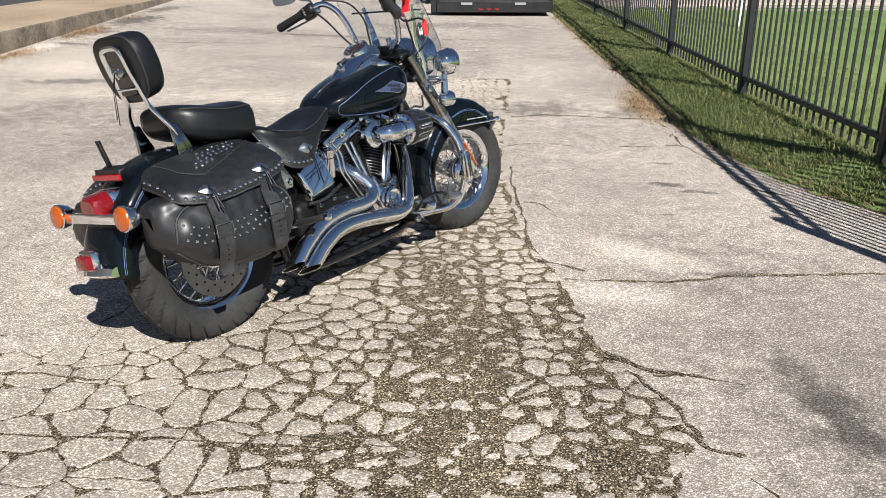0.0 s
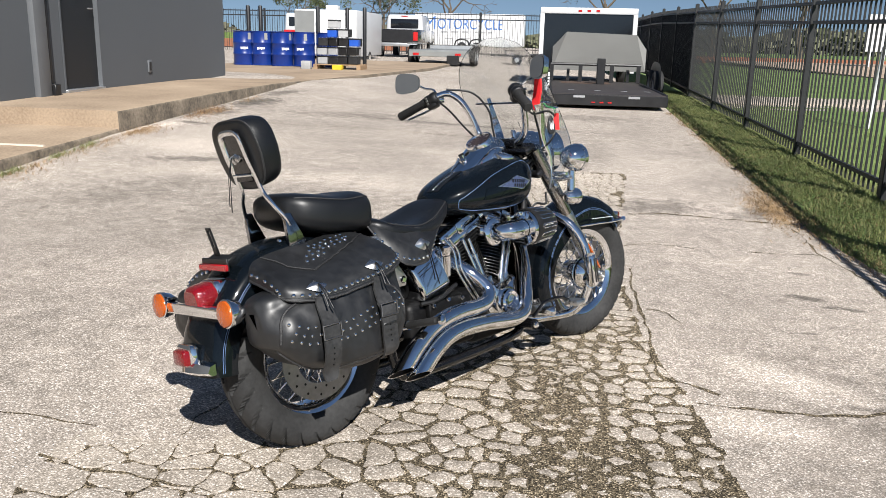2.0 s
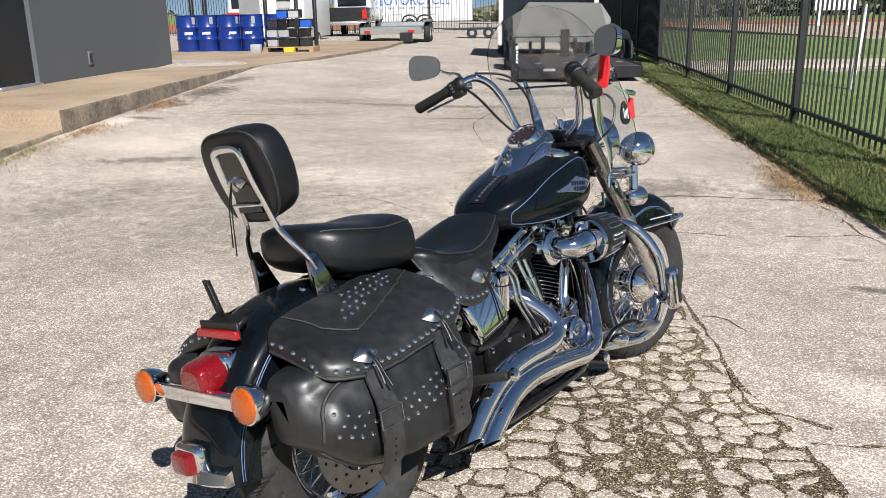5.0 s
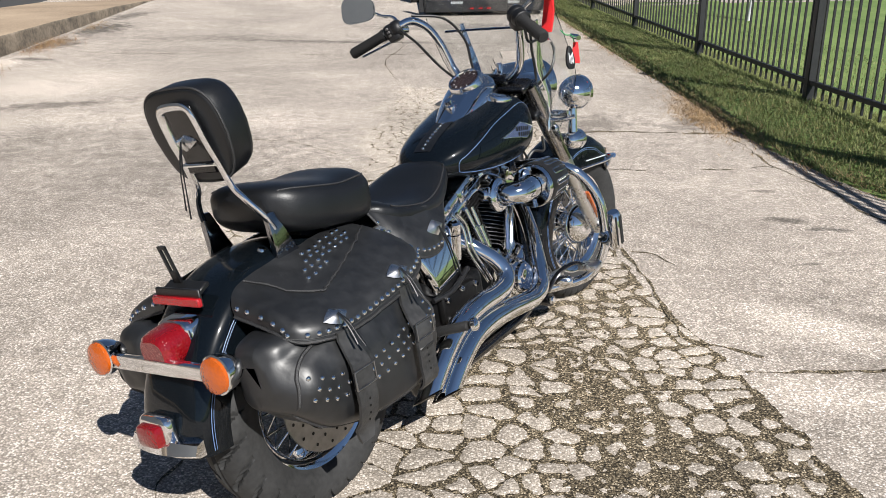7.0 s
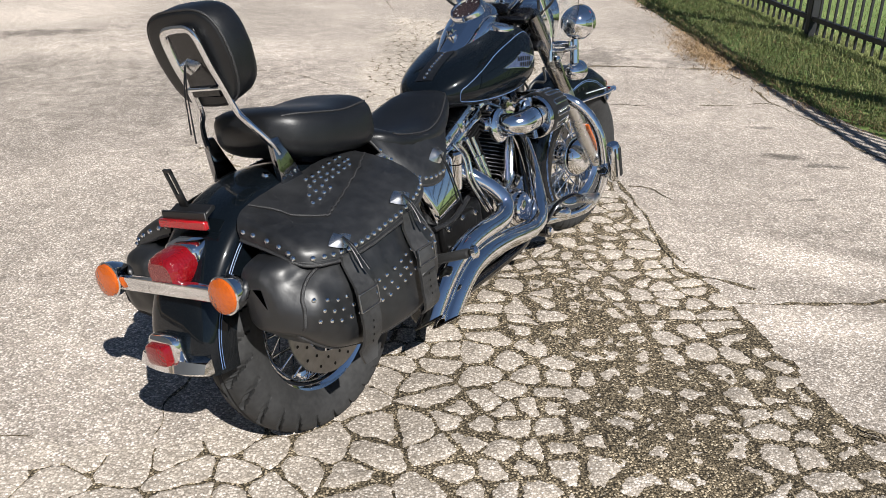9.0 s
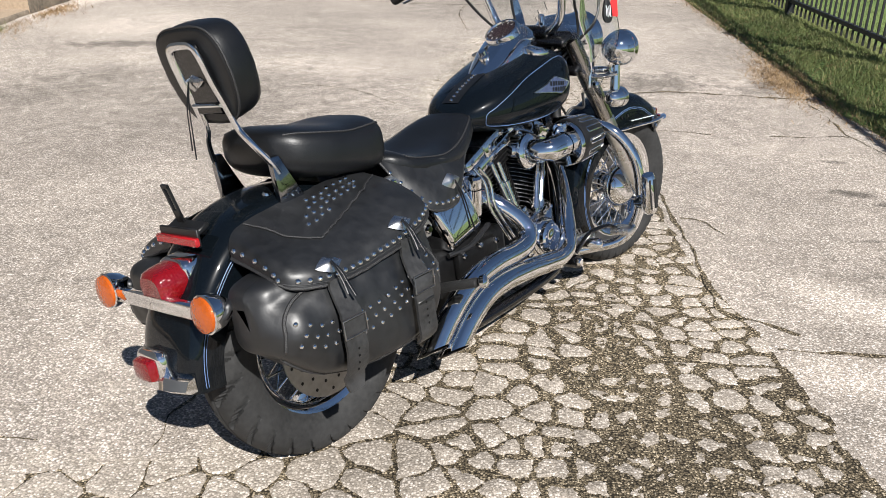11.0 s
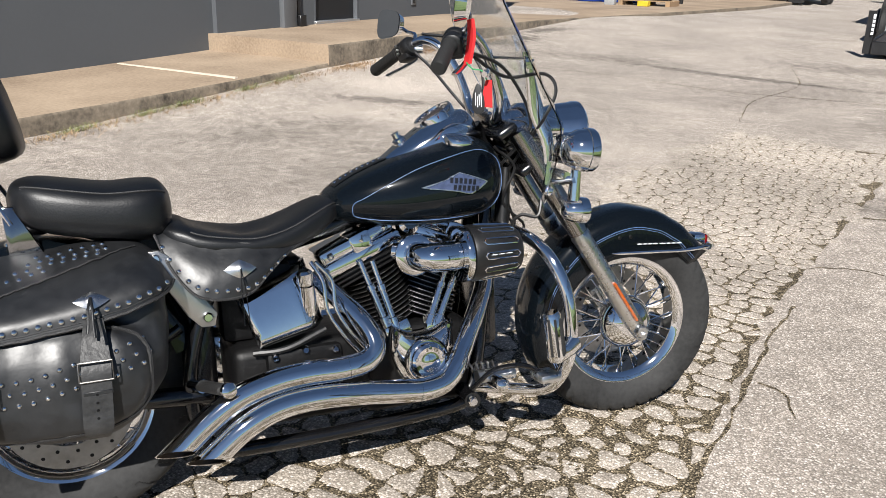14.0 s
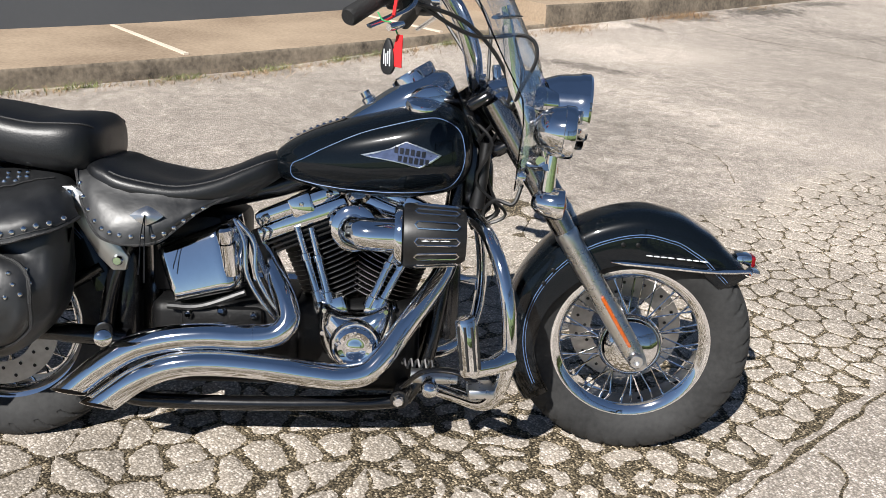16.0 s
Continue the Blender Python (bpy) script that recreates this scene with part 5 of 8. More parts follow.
for s in (-1, 1):
    for c, R, S_, H_, a0, a1, mm, own, dr in ((FRONT_ARCH, f_rad, f_side, f_half, 42, 205, STEER, ff, 0.026), (REAR_ARCH, r_rad, r_side, r_half, 40, 174, Matrix.Identity(4), rf, 0.05)):
        for off in (0.0, 0.006):
            pts = []
            for k in range(61):
                d = a0 + (a1 - a0) * k / 60
                a = radians(d)
                if own is ff:
                    rr = R(d) - 0.052 - off
                else:
                    rr = R(d) - 0.040 - off
                pts.append((c.x + rr * math.cos(a), s * (H_(d) * 1.0 + 0.0003), c.z + rr * math.sin(a)))
            part("pinstripe", tubed(pts, 0.0007 if off else 0.0010, 4), M_STRIPE, own, m=mm)
    bar = [STEER @ Vector(p) for p in ((1.575, s * 0.094, 0.531), (1.70, s * 0.093, 0.527), (1.82, s * 0.086, 0.521), (1.912, s * 0.066, 0.521))]
    part("trim_bar", tubed(spline(bar, 4), [0.001] + [0.0055] * 11 + [0.004], 8), M_CHROME, ff, "slim chrome trim bar")
    if s < 0:
        for x0, x1 in ((1.656, 1.672), (1.675, 1.688), (1.691, 1.704), (1.707, 1.722), (1.728, 1.748), (1.751, 1.764), (1.767, 1.780), (1.783, 1.800)):
            part("script_bar", tubed([STEER @ Vector((x, s * 0.0935, 0.553 - 0.045 * (x - 1.66))) for x in (x0, (x0 + x1) / 2, x1)], [0.002, 0.0042, 0.002], 8, flat=0.5), M_LABEL, ff, "bar of a pale script badge")
    for q in ((1.60, 0.575), (1.635, 0.576), (1.44, 0.50), (1.42, 0.465)):
        bolt(STEER @ Vector((q[0], s * 0.090, q[1])), (0, s, 0), 0.006, 0.003, M_ENGINE, ff)
tipm = bmesh.new()
tube(tipm, spline([STEER @ Vector(p) for p in ((1.908, -0.066, 0.521), (1.932, -0.045, 0.513), (1.942, 0, 0.508), (1.932, 0.045, 0.513), (1.908, 0.066, 0.521))], 5), 0.011, 8)
part("tip_trim", tipm, M_CHROME, ff, "chrome tip on the fender")
tl = part("tip_lamp", boxed(1.884, 1.926, -0.026, 0.026, 0.514, 0.550, 0.010, 2), M_CHROME, ff, "small chrome fender lamp", m=STEER)
part("lens", boxed(1.922, 1.934, -0.022, 0.022, 0.518, 0.546, 0.005, 2), M_TAIL, tl, "red lens", m=STEER)

# fork
for s in (-1, 1):
    y = 0.122 * s

    def leg(z):
        return Vector((1.655 - (z - 0.30) * 0.64, y, z))

    fk = part("fork_slider", tubed([STEER @ leg(z) for z in (0.275, 0.29, 0.32, 0.40, 0.50, 0.585, 0.60, 0.612)], [0.016, 0.022, 0.026, 0.027, 0.0265, 0.027, 0.029, 0.026], 20), M_SATIN, bike, "brushed aluminium fork slider")
    part("axle_cap", lathed([(0.020, 0), (0.020, 0.02), (0.015, 0.026), (0.008, 0.026), (0.008, 0.018), (0, 0.018)], 20, STEER @ along(leg(0.305) + Vector((0, s * 0.012, 0)), (0, s, 0))), M_SATIN, fk)
    d = (leg(0.33) - leg(0.45)).normalized()
    bm = bmesh.new()
    box(bm, -0.0135, 0.0135, -0.005, 0.005, -0.072, 0.072, 0.005, 2)
    part("reflector", bm, M_AMBER, fk, "long amber reflector", m=STEER @ Matrix.Translation(leg(0.402) + Vector((0.004, s * 0.0275, 0))) @ d.to_track_quat("Z", "Y").to_matrix().to_4x4())
    part("fork_tube", tubed([STEER @ leg(z) for z in (0.61, 0.70, 0.90)], [0.0275, 0.029, 0.029], 20), M_TUBE, bike, "chrome upper fork tube, coloured dark for the reflected road")
for z in (0.80, 0.900):
    part("fork_clamp", boxed(-0.032, 0.032, -0.140, 0.140, -0.014, 0.014, 0.012, 3), M_FRAME, bike, m=STEER @ Matrix.Translation((1.655 - (z - 0.30) * 0.64 - 0.03, 0, z)) @ Matrix.Rotation(radians(-32.6), 4, "Y"))
part("steering_head", tubed([(1.175, 0, 0.90), (1.27, 0, 0.75)], 0.036, 16), M_FRAME, bike)
part("neck_gusset", Loft([(1.165, 0.66, 0.74, 0.03), (1.20, 0.62, 0.81, 0.050), (1.245, 0.60, 0.80, 0.055), (1.275, 0.62, 0.74, 0.04)], 3.0, n=24).mesh(), M_FRAME, bike, "black frame gusset behind the fork", angle=60)
part("steering_lock", tubed([(1.252, -0.066, 0.79), (1.245, -0.066, 0.72), (1.236, -0.064, 0.635)], [0.013, 0.016, 0.019], 12), M_PLASTIC, bike)
for k in range(6):
    rngw = random.Random(40 + k)
    y0 = -0.085 + 0.034 * k
    part("wire", tubed(spline([(1.20 + 0.02 * rngw.random(), y0, 0.85), (1.235 + 0.03 * rngw.random(), y0 * 1.2, 0.79 + 0.02 * rngw.random()), (1.215 + 0.05 * rngw.random(), y0, 0.70), (1.26 + 0.05 * rngw.random(), y0 * 0.7, 0.64 - 0.03 * rngw.random()), (1.225, y0 * 0.6, 0.58)], 5), 0.0042, 6), M_PLASTIC, bike)
part("brake_hose", tubed(spline([(1.335, -0.115, 0.70), (1.315, -0.125, 0.655), (1.275, -0.105, 0.66), (1.25, -0.09, 0.625), (1.27, -0.085, 0.56)], 5), 0.005, 7), M_PLASTIC, bike, "black brake hose")

# headlamp, passing lamps and front signals
FWD = Vector((1, 0, -0.06)).normalized()


def lamp_shell(r, length):
    return [(0, -length), (r * 0.35, -length * 0.97), (r * 0.7, -length * 0.78), (r * 0.93, -length * 0.42), (r, -length * 0.1), (r * 1.04, -0.006), (r * 1.04, 0.012), (r * 0.98, 0.018), (r * 0.95, 0.012)]


def lamp(name, p, r, length, material, label):
    o = part(name, lathed(lamp_shell(r, length), 36, STEER @ along(p, FWD)), M_CHROME, bike, label)
    part("lens", lathed([(r * 0.95, 0.012), (r * 0.7, 0.02), (0, 0.026)], 28, STEER @ along(p, FWD)), material, o)
    return o


M_LAMPGLASS = surf("ribbed_lamp_glass", (0.55, 0.57, 0.58), 0.08, metal=0.6, var=0.2, scale=40, bump=0.3, bump_scale=60)
lamp("headlamp", Vector((1.478, 0, 0.872)), 0.088, 0.15, M_LAMPGLASS, "round chrome headlamp")
for s in (-1, 1):
    lamp("passing_lamp", Vector((1.435, s * 0.205, 0.852)), 0.056, 0.072, M_LAMPGLASS, "chrome passing lamp on a bracket")
    lamp("front_signal", Vector((1.425, s * 0.198, 0.690)), 0.034, 0.055, M_AMBER, "small chrome turn signal with amber lens")
    part("signal_stem", tubed([STEER @ Vector(p) for p in ((1.41, s * 0.20, 0.80), (1.405, s * 0.20, 0.72))], [0.014, 0.017], 12), M_CHROME, bike)
    part("lamp_bracket", tubed(spline([STEER @ Vector(p) for p in ((1.40, s * 0.215, 0.775), (1.375, s * 0.17, 0.765), (1.36, s * 0.12, 0.77), (1.37, s * 0.06, 0.78))], 5), 0.013, 10, flat=0.6), M_CHROME, bike)
part("nacelle", lathed([(0, -0.19), (0.05, -0.18), (0.085, -0.12), (0.09, -0.06), (0.06, -0.05)], 28, STEER @ along((1.43, 0, 0.872), FWD)), M_CHROME, bike)
part("lamp_bar", tubed([STEER @ Vector((1.385, y, 0.785)) for y in (-0.2, 0, 0.2)], 0.011, 10), M_CHROME, bike)

# windshield
bm = bmesh.new()
NU, NV = 28, 24
rows = []
for j in range(NV + 1):
    v = j / NV
    z = 0.71 + 0.64 * v
    half = (0.175 + 0.10 * math.sin(min(1, v / 0.45) * math.pi / 2)) if v < 0.45 else 0.275 * math.sqrt(max(0.0, 1 - ((v - 0.45) / 0.555) ** 3.2))
    half = max(half, 0.03)
    row = []
    for i in range(NU + 1):
        u = -1 + 2 * i / NU
        y = half * u
        x = 1.402 - 0.53 * max(0.0, z - 0.93) - 0.25 * max(0.0, 0.88 - z) - 0.95 * y * y
        row.append(bm.verts.new((x, y, z)))
    rows.append(row)
for j in range(NV):
    for i in range(NU):
        yc = (rows[j][i].co.y + rows[j][i + 1].co.y) / 2
        if rows[j][i].co.z < 0.985 and abs(yc) < 0.115 - max(0, rows[j][i].co.z - 0.93) * 1.2:
            continue
        bm.faces.new((rows[j][i], rows[j][i + 1], rows[j + 1][i + 1], rows[j + 1][i]))
for v in [v for v in bm.verts if not v.link_faces]:
    bm.verts.remove(v)
ext = bmesh.ops.extrude_face_region(bm, geom=list(bm.faces))
for v in [g for g in ext["geom"] if isinstance(g, bmesh.types.BMVert)]:
    v.co.x += 0.0035
ws = part("windshield", bm, M_CLEAR, bike, "clear curved windshield", m=STEER)
ws.visible_shadow = False
for s in (-1, 1):
    bm = bmesh.new()
    prev = None
    for q in spline([(1.345, 0.150, 0.735), (1.352, 0.150, 0.86), (1.316, 0.142, 0.967), (1.283, 0.160, 1.107)], 5):
        w = 0.010 + 0.011 * math.exp(-((q.z - 0.94) / 0.09) ** 2)
        ring = [bm.verts.new((q.x + dx, s * (q.y + dy), q.z + dz)) for dx, dy, dz in ((-w, -0.004, -0.3 * w), (-0.6 * w, 0.002, -0.2 * w), (0.6 * w, 0.002, 0.2 * w), (w, -0.004, 0.3 * w))]
        if prev:
            for k in range(4):
                bm.faces.new((prev[k], prev[(k + 1) % 4], ring[(k + 1) % 4], ring[k]))
        else:
            bm.faces.new(ring)
        prev = ring
    bm.faces.new(prev)
    part("windshield_brace", bm, M_CHROME, bike, "flat chrome windshield brace", m=STEER, angle=50)
    part("brace_bolt", lathed([(0.013, 0), (0.013, 0.012), (0.008, 0.016), (0, 0.016)], 14, STEER @ along((1.345, s * 0.165, 0.742), (0, s, 0.1))), M_CHROME, bike)
part("windshield_strap", tubed(spline([STEER @ Vector((1.315 - 0.95 * y * y, y, 1.085)) for y in (-0.22, -0.11, 0, 0.11, 0.22)], 5), 0.012, 8, flat=0.35), M_DARKCHROME, bike, "flat dark strap across the windshield")

# handlebar
for s in (-1, 1):
    def bar(x, y, z):
        """A place on the bars, which sit a little turned to one side."""
        return STEER @ Vector((x, 0.015 * min(1, y / 0.12) + s * y, z - s * 0.016 * y / 0.4))

    hb = part("handlebar", tubed(spline([bar(*q) for q in ((1.228, 0.0, 0.917), (1.227, 0.064, 0.920), (1.223, 0.112, 0.935), (1.219, 0.140, 0.965), (1.212, 0.153, 1.0), (1.190, 0.168, 1.06), (1.155, 0.190, 1.118), (1.11, 0.222, 1.146), (1.062, 0.268, 1.122), (1.04, 0.305, 1.106))], 6), 0.0135, 16), M_CHROME, bike, "curved chrome handlebar")
    g0, g1 = bar(1.047, 0.288, 1.112), bar(0.990, 0.400, 1.060)
    part("grip", tubed([g0, g0.lerp(g1, 0.06), g0.lerp(g1, 0.10), g0.lerp(g1, 0.95), g1], [0.021, 0.0205, 0.0178, 0.019, 0.015], 18), M_GRIP, hb, "black rubber grip")
    sx = (g0 - g1).normalized()
    sw_m = along(bar(1.066, 0.262, 1.122) - sx * 0.03, sx)
    sw = part("switch_box", lathed([(0, 0), (0.022, 0.0), (0.027, 0.004), (0.029, 0.018), (0.027, 0.030), (0.030, 0.034), (0.030, 0.052), (0.025, 0.060), (0, 0.060)], 20, sw_m), M_PLASTIC, hb, "black switch housing")
    part("switch_cover", boxed(-0.024, 0.024, -0.036, 0.010, 0.004, 0.050, 0.008, 2), M_PLASTIC, sw, m=sw_m)
    for k in range(3):
        part("button", boxed(-0.034, -0.026, -0.016 + 0.012 * k, -0.008 + 0.012 * k, 0.014, 0.024, 0.0015, 1), M_STEEL, sw, m=sw_m)
    part("lever", tubed(spline([bar(*q) for q in ((1.10, 0.245, 1.118), (1.098, 0.29, 1.09), (1.065, 0.345, 1.066), (1.03, 0.39, 1.046))], 4), 0.008, 8, flat=0.5), M_CHROME, hb, "chrome lever")
    part("lever_bracket", tubed([bar(1.075, 0.25, 1.122), bar(1.11, 0.24, 1.12)], 0.013, 10), M_CHROME, hb)
    part("riser", tubed([STEER @ Vector(p) for p in ((1.262, s * 0.05, 0.865), (1.232, s * 0.05, 0.915), (1.226, s * 0.05, 0.927))], [0.021, 0.021, 0.015], 14), M_FRAME, hb)
    part("mirror_stem", tubed(spline([bar(1.085, 0.25, 1.135), bar(1.098, 0.29, 1.165), bar(1.085, 0.335, 1.175), bar(1.062, 0.375, 1.20)], 5), 0.006, 8), M_CHROME, bike)
    bm = bmesh.new()
    ring_f, ring_b = [], []
    for k in range(28):
        a = 2 * math.pi * k / 28
        q = 2 / 3.2
        yy = 0.064 * math.copysign(abs(math.cos(a)) ** q, math.cos(a))
        zz = 0.043 * math.copysign(abs(math.sin(a)) ** q, math.sin(a)) * (1 + 0.15 * s * yy / 0.058)
        ring_f.append(bm.verts.new((-0.008, yy, zz)))
        ring_b.append(bm.verts.new((0.016, yy * 0.8, zz * 0.8)))
    for k in range(28):
        bm.faces.new((ring_f[k], ring_f[(k + 1) % 28], ring_b[(k + 1) % 28], ring_b[k]))
    bm.faces.new(ring_b)
    bm.faces.new(ring_f[::-1])
    mm = Matrix.Translation(bar(1.047, 0.400, 1.202)) @ STEER.to_3x3().to_4x4() @ Matrix.Rotation(radians(s * 22), 4, "Z") @ Matrix.Rotation(radians(8), 4, "Y")
    mir = part("mirror", bm, M_CHROME, bike, "rear-view mirror in a chrome shell", m=mm)
    bm = bmesh.new()
    bm.faces.new([bm.verts.new((-0.0095, 0.059 * math.copysign(abs(math.cos(2 * math.pi * k / 28)) ** 0.62, math.cos(2 * math.pi * k / 28)), 0.039 * math.copysign(abs(math.sin(2 * math.pi * k / 28)) ** 0.62, math.sin(2 * math.pi * k / 28)))) for k in range(28)])
    part("mirror_glass", bm, M_CHROME, mir, m=mm)
    if s < 0:
        runs = (((1.10, 0.245, 1.11), (1.20, 0.19, 1.075), (1.268, 0.145, 1.01), (1.305, 0.128, 0.94), (1.30, 0.122, 0.89), (1.24, 0.07, 0.80)),
                ((1.10, 0.24, 1.11), (1.22, 0.17, 1.045), (1.335, 0.155, 1.048), (1.361, 0.171, 1.005), (1.331, 0.169, 0.937), (1.312, 0.118, 0.88), (1.24, 0.05, 0.74)))
    else:
        runs = (((1.08, 0.25, 1.105), (1.125, 0.228, 1.06), (1.185, 0.195, 0.98), (1.225, 0.15, 0.925), (1.25, 0.08, 0.89)),
                ((1.10, 0.22, 1.155), (1.19, 0.155, 1.135), (1.245, 0.118, 1.06), (1.25, 0.10, 0.98), (1.25, 0.08, 0.90)))
    for run in runs:
        part("cable", tubed(spline([STEER @ Vector((x, s * y, z)) for x, y, z in run], 6), 0.0046, 7), M_PLASTIC, bike, "black control cable")
part("bar_clamp", boxed(-0.020, 0.020, -0.072, 0.072, -0.012, 0.022, 0.008, 2), M_FRAME, bike, "black handlebar clamp", m=STEER @ Matrix.Translation((1.230, 0, 0.920)))
for y in (-0.05, 0.05):
    for x in (1.219, 1.241):
        bolt(STEER @ Vector((x, y, 0.940)), (0, 0, 1), 0.006, 0.006, M_CHROME, bike)
part("fork_crown_cover", Loft([(1.252, 0.885, 0.900, 0.05), (1.268, 0.872, 0.922, 0.100), (1.31, 0.866, 0.936, 0.122), (1.365, 0.862, 0.938, 0.112), (1.42, 0.862, 0.930, 0.088)], 2.3, n=32).mesh(), M_CHROME, bike, "chrome cowl over the top of the fork", m=STEER, angle=60)
part("cowl_knob", lathed([(0.011, -0.03), (0.011, 0.012), (0.008, 0.018), (0, 0.019)], 16, STEER @ along((1.273, -0.004, 0.955), (-0.15, 0, 1))), M_CHROME, bike)

# tank, console and badge
tank = Loft([(0.745, 0.702, 0.738, 0.045), (0.77, 0.684, 0.764, 0.088), (0.83, 0.670, 0.798, 0.130), (0.92, 0.655, 0.832, 0.163), (1.02, 0.650, 0.864, 0.180), (1.09, 0.654, 0.882, 0.187), (1.15, 0.664, 0.884, 0.182), (1.195, 0.686, 0.860, 0.152), (1.216, 0.72, 0.815, 0.105), (1.222, 0.745, 0.785, 0.05)], 2.75, n=56)
tk = part("fuel_tank", tank.mesh(), M_PAINT, bike, "black metallic teardrop fuel tank with pale pinstripe", angle=60)
for s in (-1, 1):
    def tank_skin(x, z):
        """The place on the tank's side at x and height z, and the way out of it."""
        i = tank.index(x)
        zc, zh = (tank.curve[i][1] + tank.curve[i][2]) / 2, (tank.curve[i][2] - tank.curve[i][1]) / 2
        q = max(-0.98, min(0.98, (z - zc) / zh))
        a = math.asin(math.copysign(abs(q) ** (tank.power / 2), q))
        return tank.spot(x, a if s > 0 else math.pi - a)

    def tank_line(x, z):
        p, n = tank_skin(x, z)
        return p + n * 0.0008

    loop = []
    for x, h in ((0.799, 0.722), (0.799, 0.708), (0.806, 0.697), (0.83, 0.690), (0.88, 0.683), (0.96, 0.677), (1.04, 0.676), (1.11, 0.680), (1.155, 0.690), (1.180, 0.712), (1.194, 0.75), (1.192, 0.79), (1.178, 0.825), (1.14, 0.846), (1.10, 0.846), (1.04, 0.833), (0.96, 0.806), (0.88, 0.770), (0.825, 0.743), (0.806, 0.733)):
        loop.append(tank_line(x, h))
    loop += loop[:1]
    loop = spline(loop, 5)
    part("pinstripe", tubed(loop, 0.0009, 5), M_STRIPE, tk)
    # diamond badge: a chrome rim round a grey field with two rows of bars
    tips = [Vector((0.960, 0.761, 0)), Vector((1.062, 0.795, 0)), Vector((1.141, 0.768, 0)), Vector((1.093, 0.738, 0))]
    mid = sum(tips, Vector()) / 4
    edge = []
    for k in range(4):
        a, c = tips[k], tips[(k + 1) % 4]
        for i in range(8):
            q = a.lerp(c, i / 8)
            edge.append(q + (mid - q) * 0.10 * math.sin(math.pi * i / 8) * (1 if k in (0, 3) else -0.6))

    def badge_face(outline, lift):
        vs = []
        for q in outline:
            p, n = tank_skin(q.x, q.y)
            vs.append(p + n * lift)
        return vs

    bm = bmesh.new()
    loops = [[bm.verts.new(p) for p in badge_face([mid + (q - mid) * f for q in edge], h)] for f, h in ((1.0, 0.0005), (0.98, 0.0045), (0.91, 0.0045), (0.90, 0.003))]
    for a, c in zip(loops, loops[1:]):
        for k in range(32):
            bm.faces.new((a[k], a[(k + 1) % 32], c[(k + 1) % 32], c[k]))
    bd = part("badge", bm, M_SATIN, tk, "flat chrome diamond badge with a grey-blue field", angle=30)
    bm = bmesh.new()
    hub_p = badge_face([mid], 0.0035)[0]
    hub = bm.verts.new(hub_p)
    field_ring = [bm.verts.new(p) for p in badge_face([mid + (q - mid) * 0.905 for q in edge], 0.0032)]
    for k in range(32):
        bm.faces.new((hub, field_ring[k], field_ring[(k + 1) % 32]))
    part("badge_field", bm, M_BLUEBADGE, bd)
    for zb, xs in ((0.773, (1.040, 1.052, 1.064, 1.076, 1.088, 1.100)), (0.756, (1.048, 1.060, 1.072, 1.084, 1.096, 1.108))):
        for x in xs:
            bm = bmesh.new()
            bm.faces.new([bm.verts.new(p) for p in badge_face([Vector((x + dx, zb + dz - 0.12 * (x - 1.07), 0)) for dx, dz in ((-0.0042, -0.0062), (0.0036, -0.0066), (0.0050, 0.0060), (-0.0028, 0.0064))], 0.0048)])
            part("badge_bar", bm, M_LETTER, bd)
    part("fuel_cap", lathed([(0.042, -0.014), (0.044, -0.002), (0.040, 0.005), (0.022, 0.010), (0, 0.011)], 32, along((1.10, s * 0.104, 0.876), (0.1, s * 0.28, 1))), M_CHROME, bike, "round chrome fuel cap")
con = Loft([(0.893, 0.785, 0.812, 0.012), (0.918, 0.785, 0.837, 0.040), (0.97, 0.79, 0.874, 0.063), (1.02, 0.80, 0.908, 0.078), (1.07, 0.81, 0.937, 0.086), (1.12, 0.82, 0.952, 0.082), (1.16, 0.82, 0.946, 0.070), (1.195, 0.82, 0.88, 0.045)], 2.4, n=40)
cs = part("console", con.mesh(), M_CHROME, bike, "chrome dash console on the tank", angle=60)
g_at = along((1.070, -0.004, 0.938), (-0.515, 0, 0.857))
part("speedometer", lathed([(0.056, -0.04), (0.058, 0.004), (0.055, 0.011), (0.049, 0.011), (0.047, 0.005), (0, 0.005)], 40, g_at), M_CHROME, cs, "chrome bezel of the speedometer")
part("dial", lathed([(0.047, 0.0065), (0, 0.0065)], 32, g_at), surf("dial_face", (0.03, 0.02, 0.02), 0.15, var=0.3), cs, "dark dial")
for k in range(9):
    a = radians(-40 + 32 * k)
    part("dial_mark", boxed(-0.0007, 0.0007, 0.034, 0.041, 0.007, 0.008), M_GREYBOX, cs, m=g_at @ Matrix.Rotation(a, 4, "Z"), smooth=False)
part("ignition_switch", lathed([(0.018, 0), (0.018, 0.012), (0.012, 0.016), (0.012, 0.03), (0, 0.03)], 18, along((0.972, 0, 0.870), (-0.5, 0, 0.9))), M_CHROME, cs)
# studded leather strap behind the console
bm = bmesh.new()
rows = []
for k in range(15):
    x = 0.775 + 0.145 * k / 14
    row = []
    for y in (-0.032, -0.016, 0, 0.016, 0.032):
        i = tank.index(x)
        a = math.pi / 2 - y / max(0.05, tank.wide[i][1]) * 1.0
        p, n = tank.spot(x, a)
        row.append(bm.verts.new(Vector((x, y, p.z + 0.003))))
    rows.append(row)
for a, b in zip(rows, rows[1:]):
    for k in range(4):
        bm.faces.new((a[k], a[k + 1], b[k + 1], b[k]))
strap = part("tank_strap", bm, M_LEATHER, bike, "studded black leather strap on the tank")
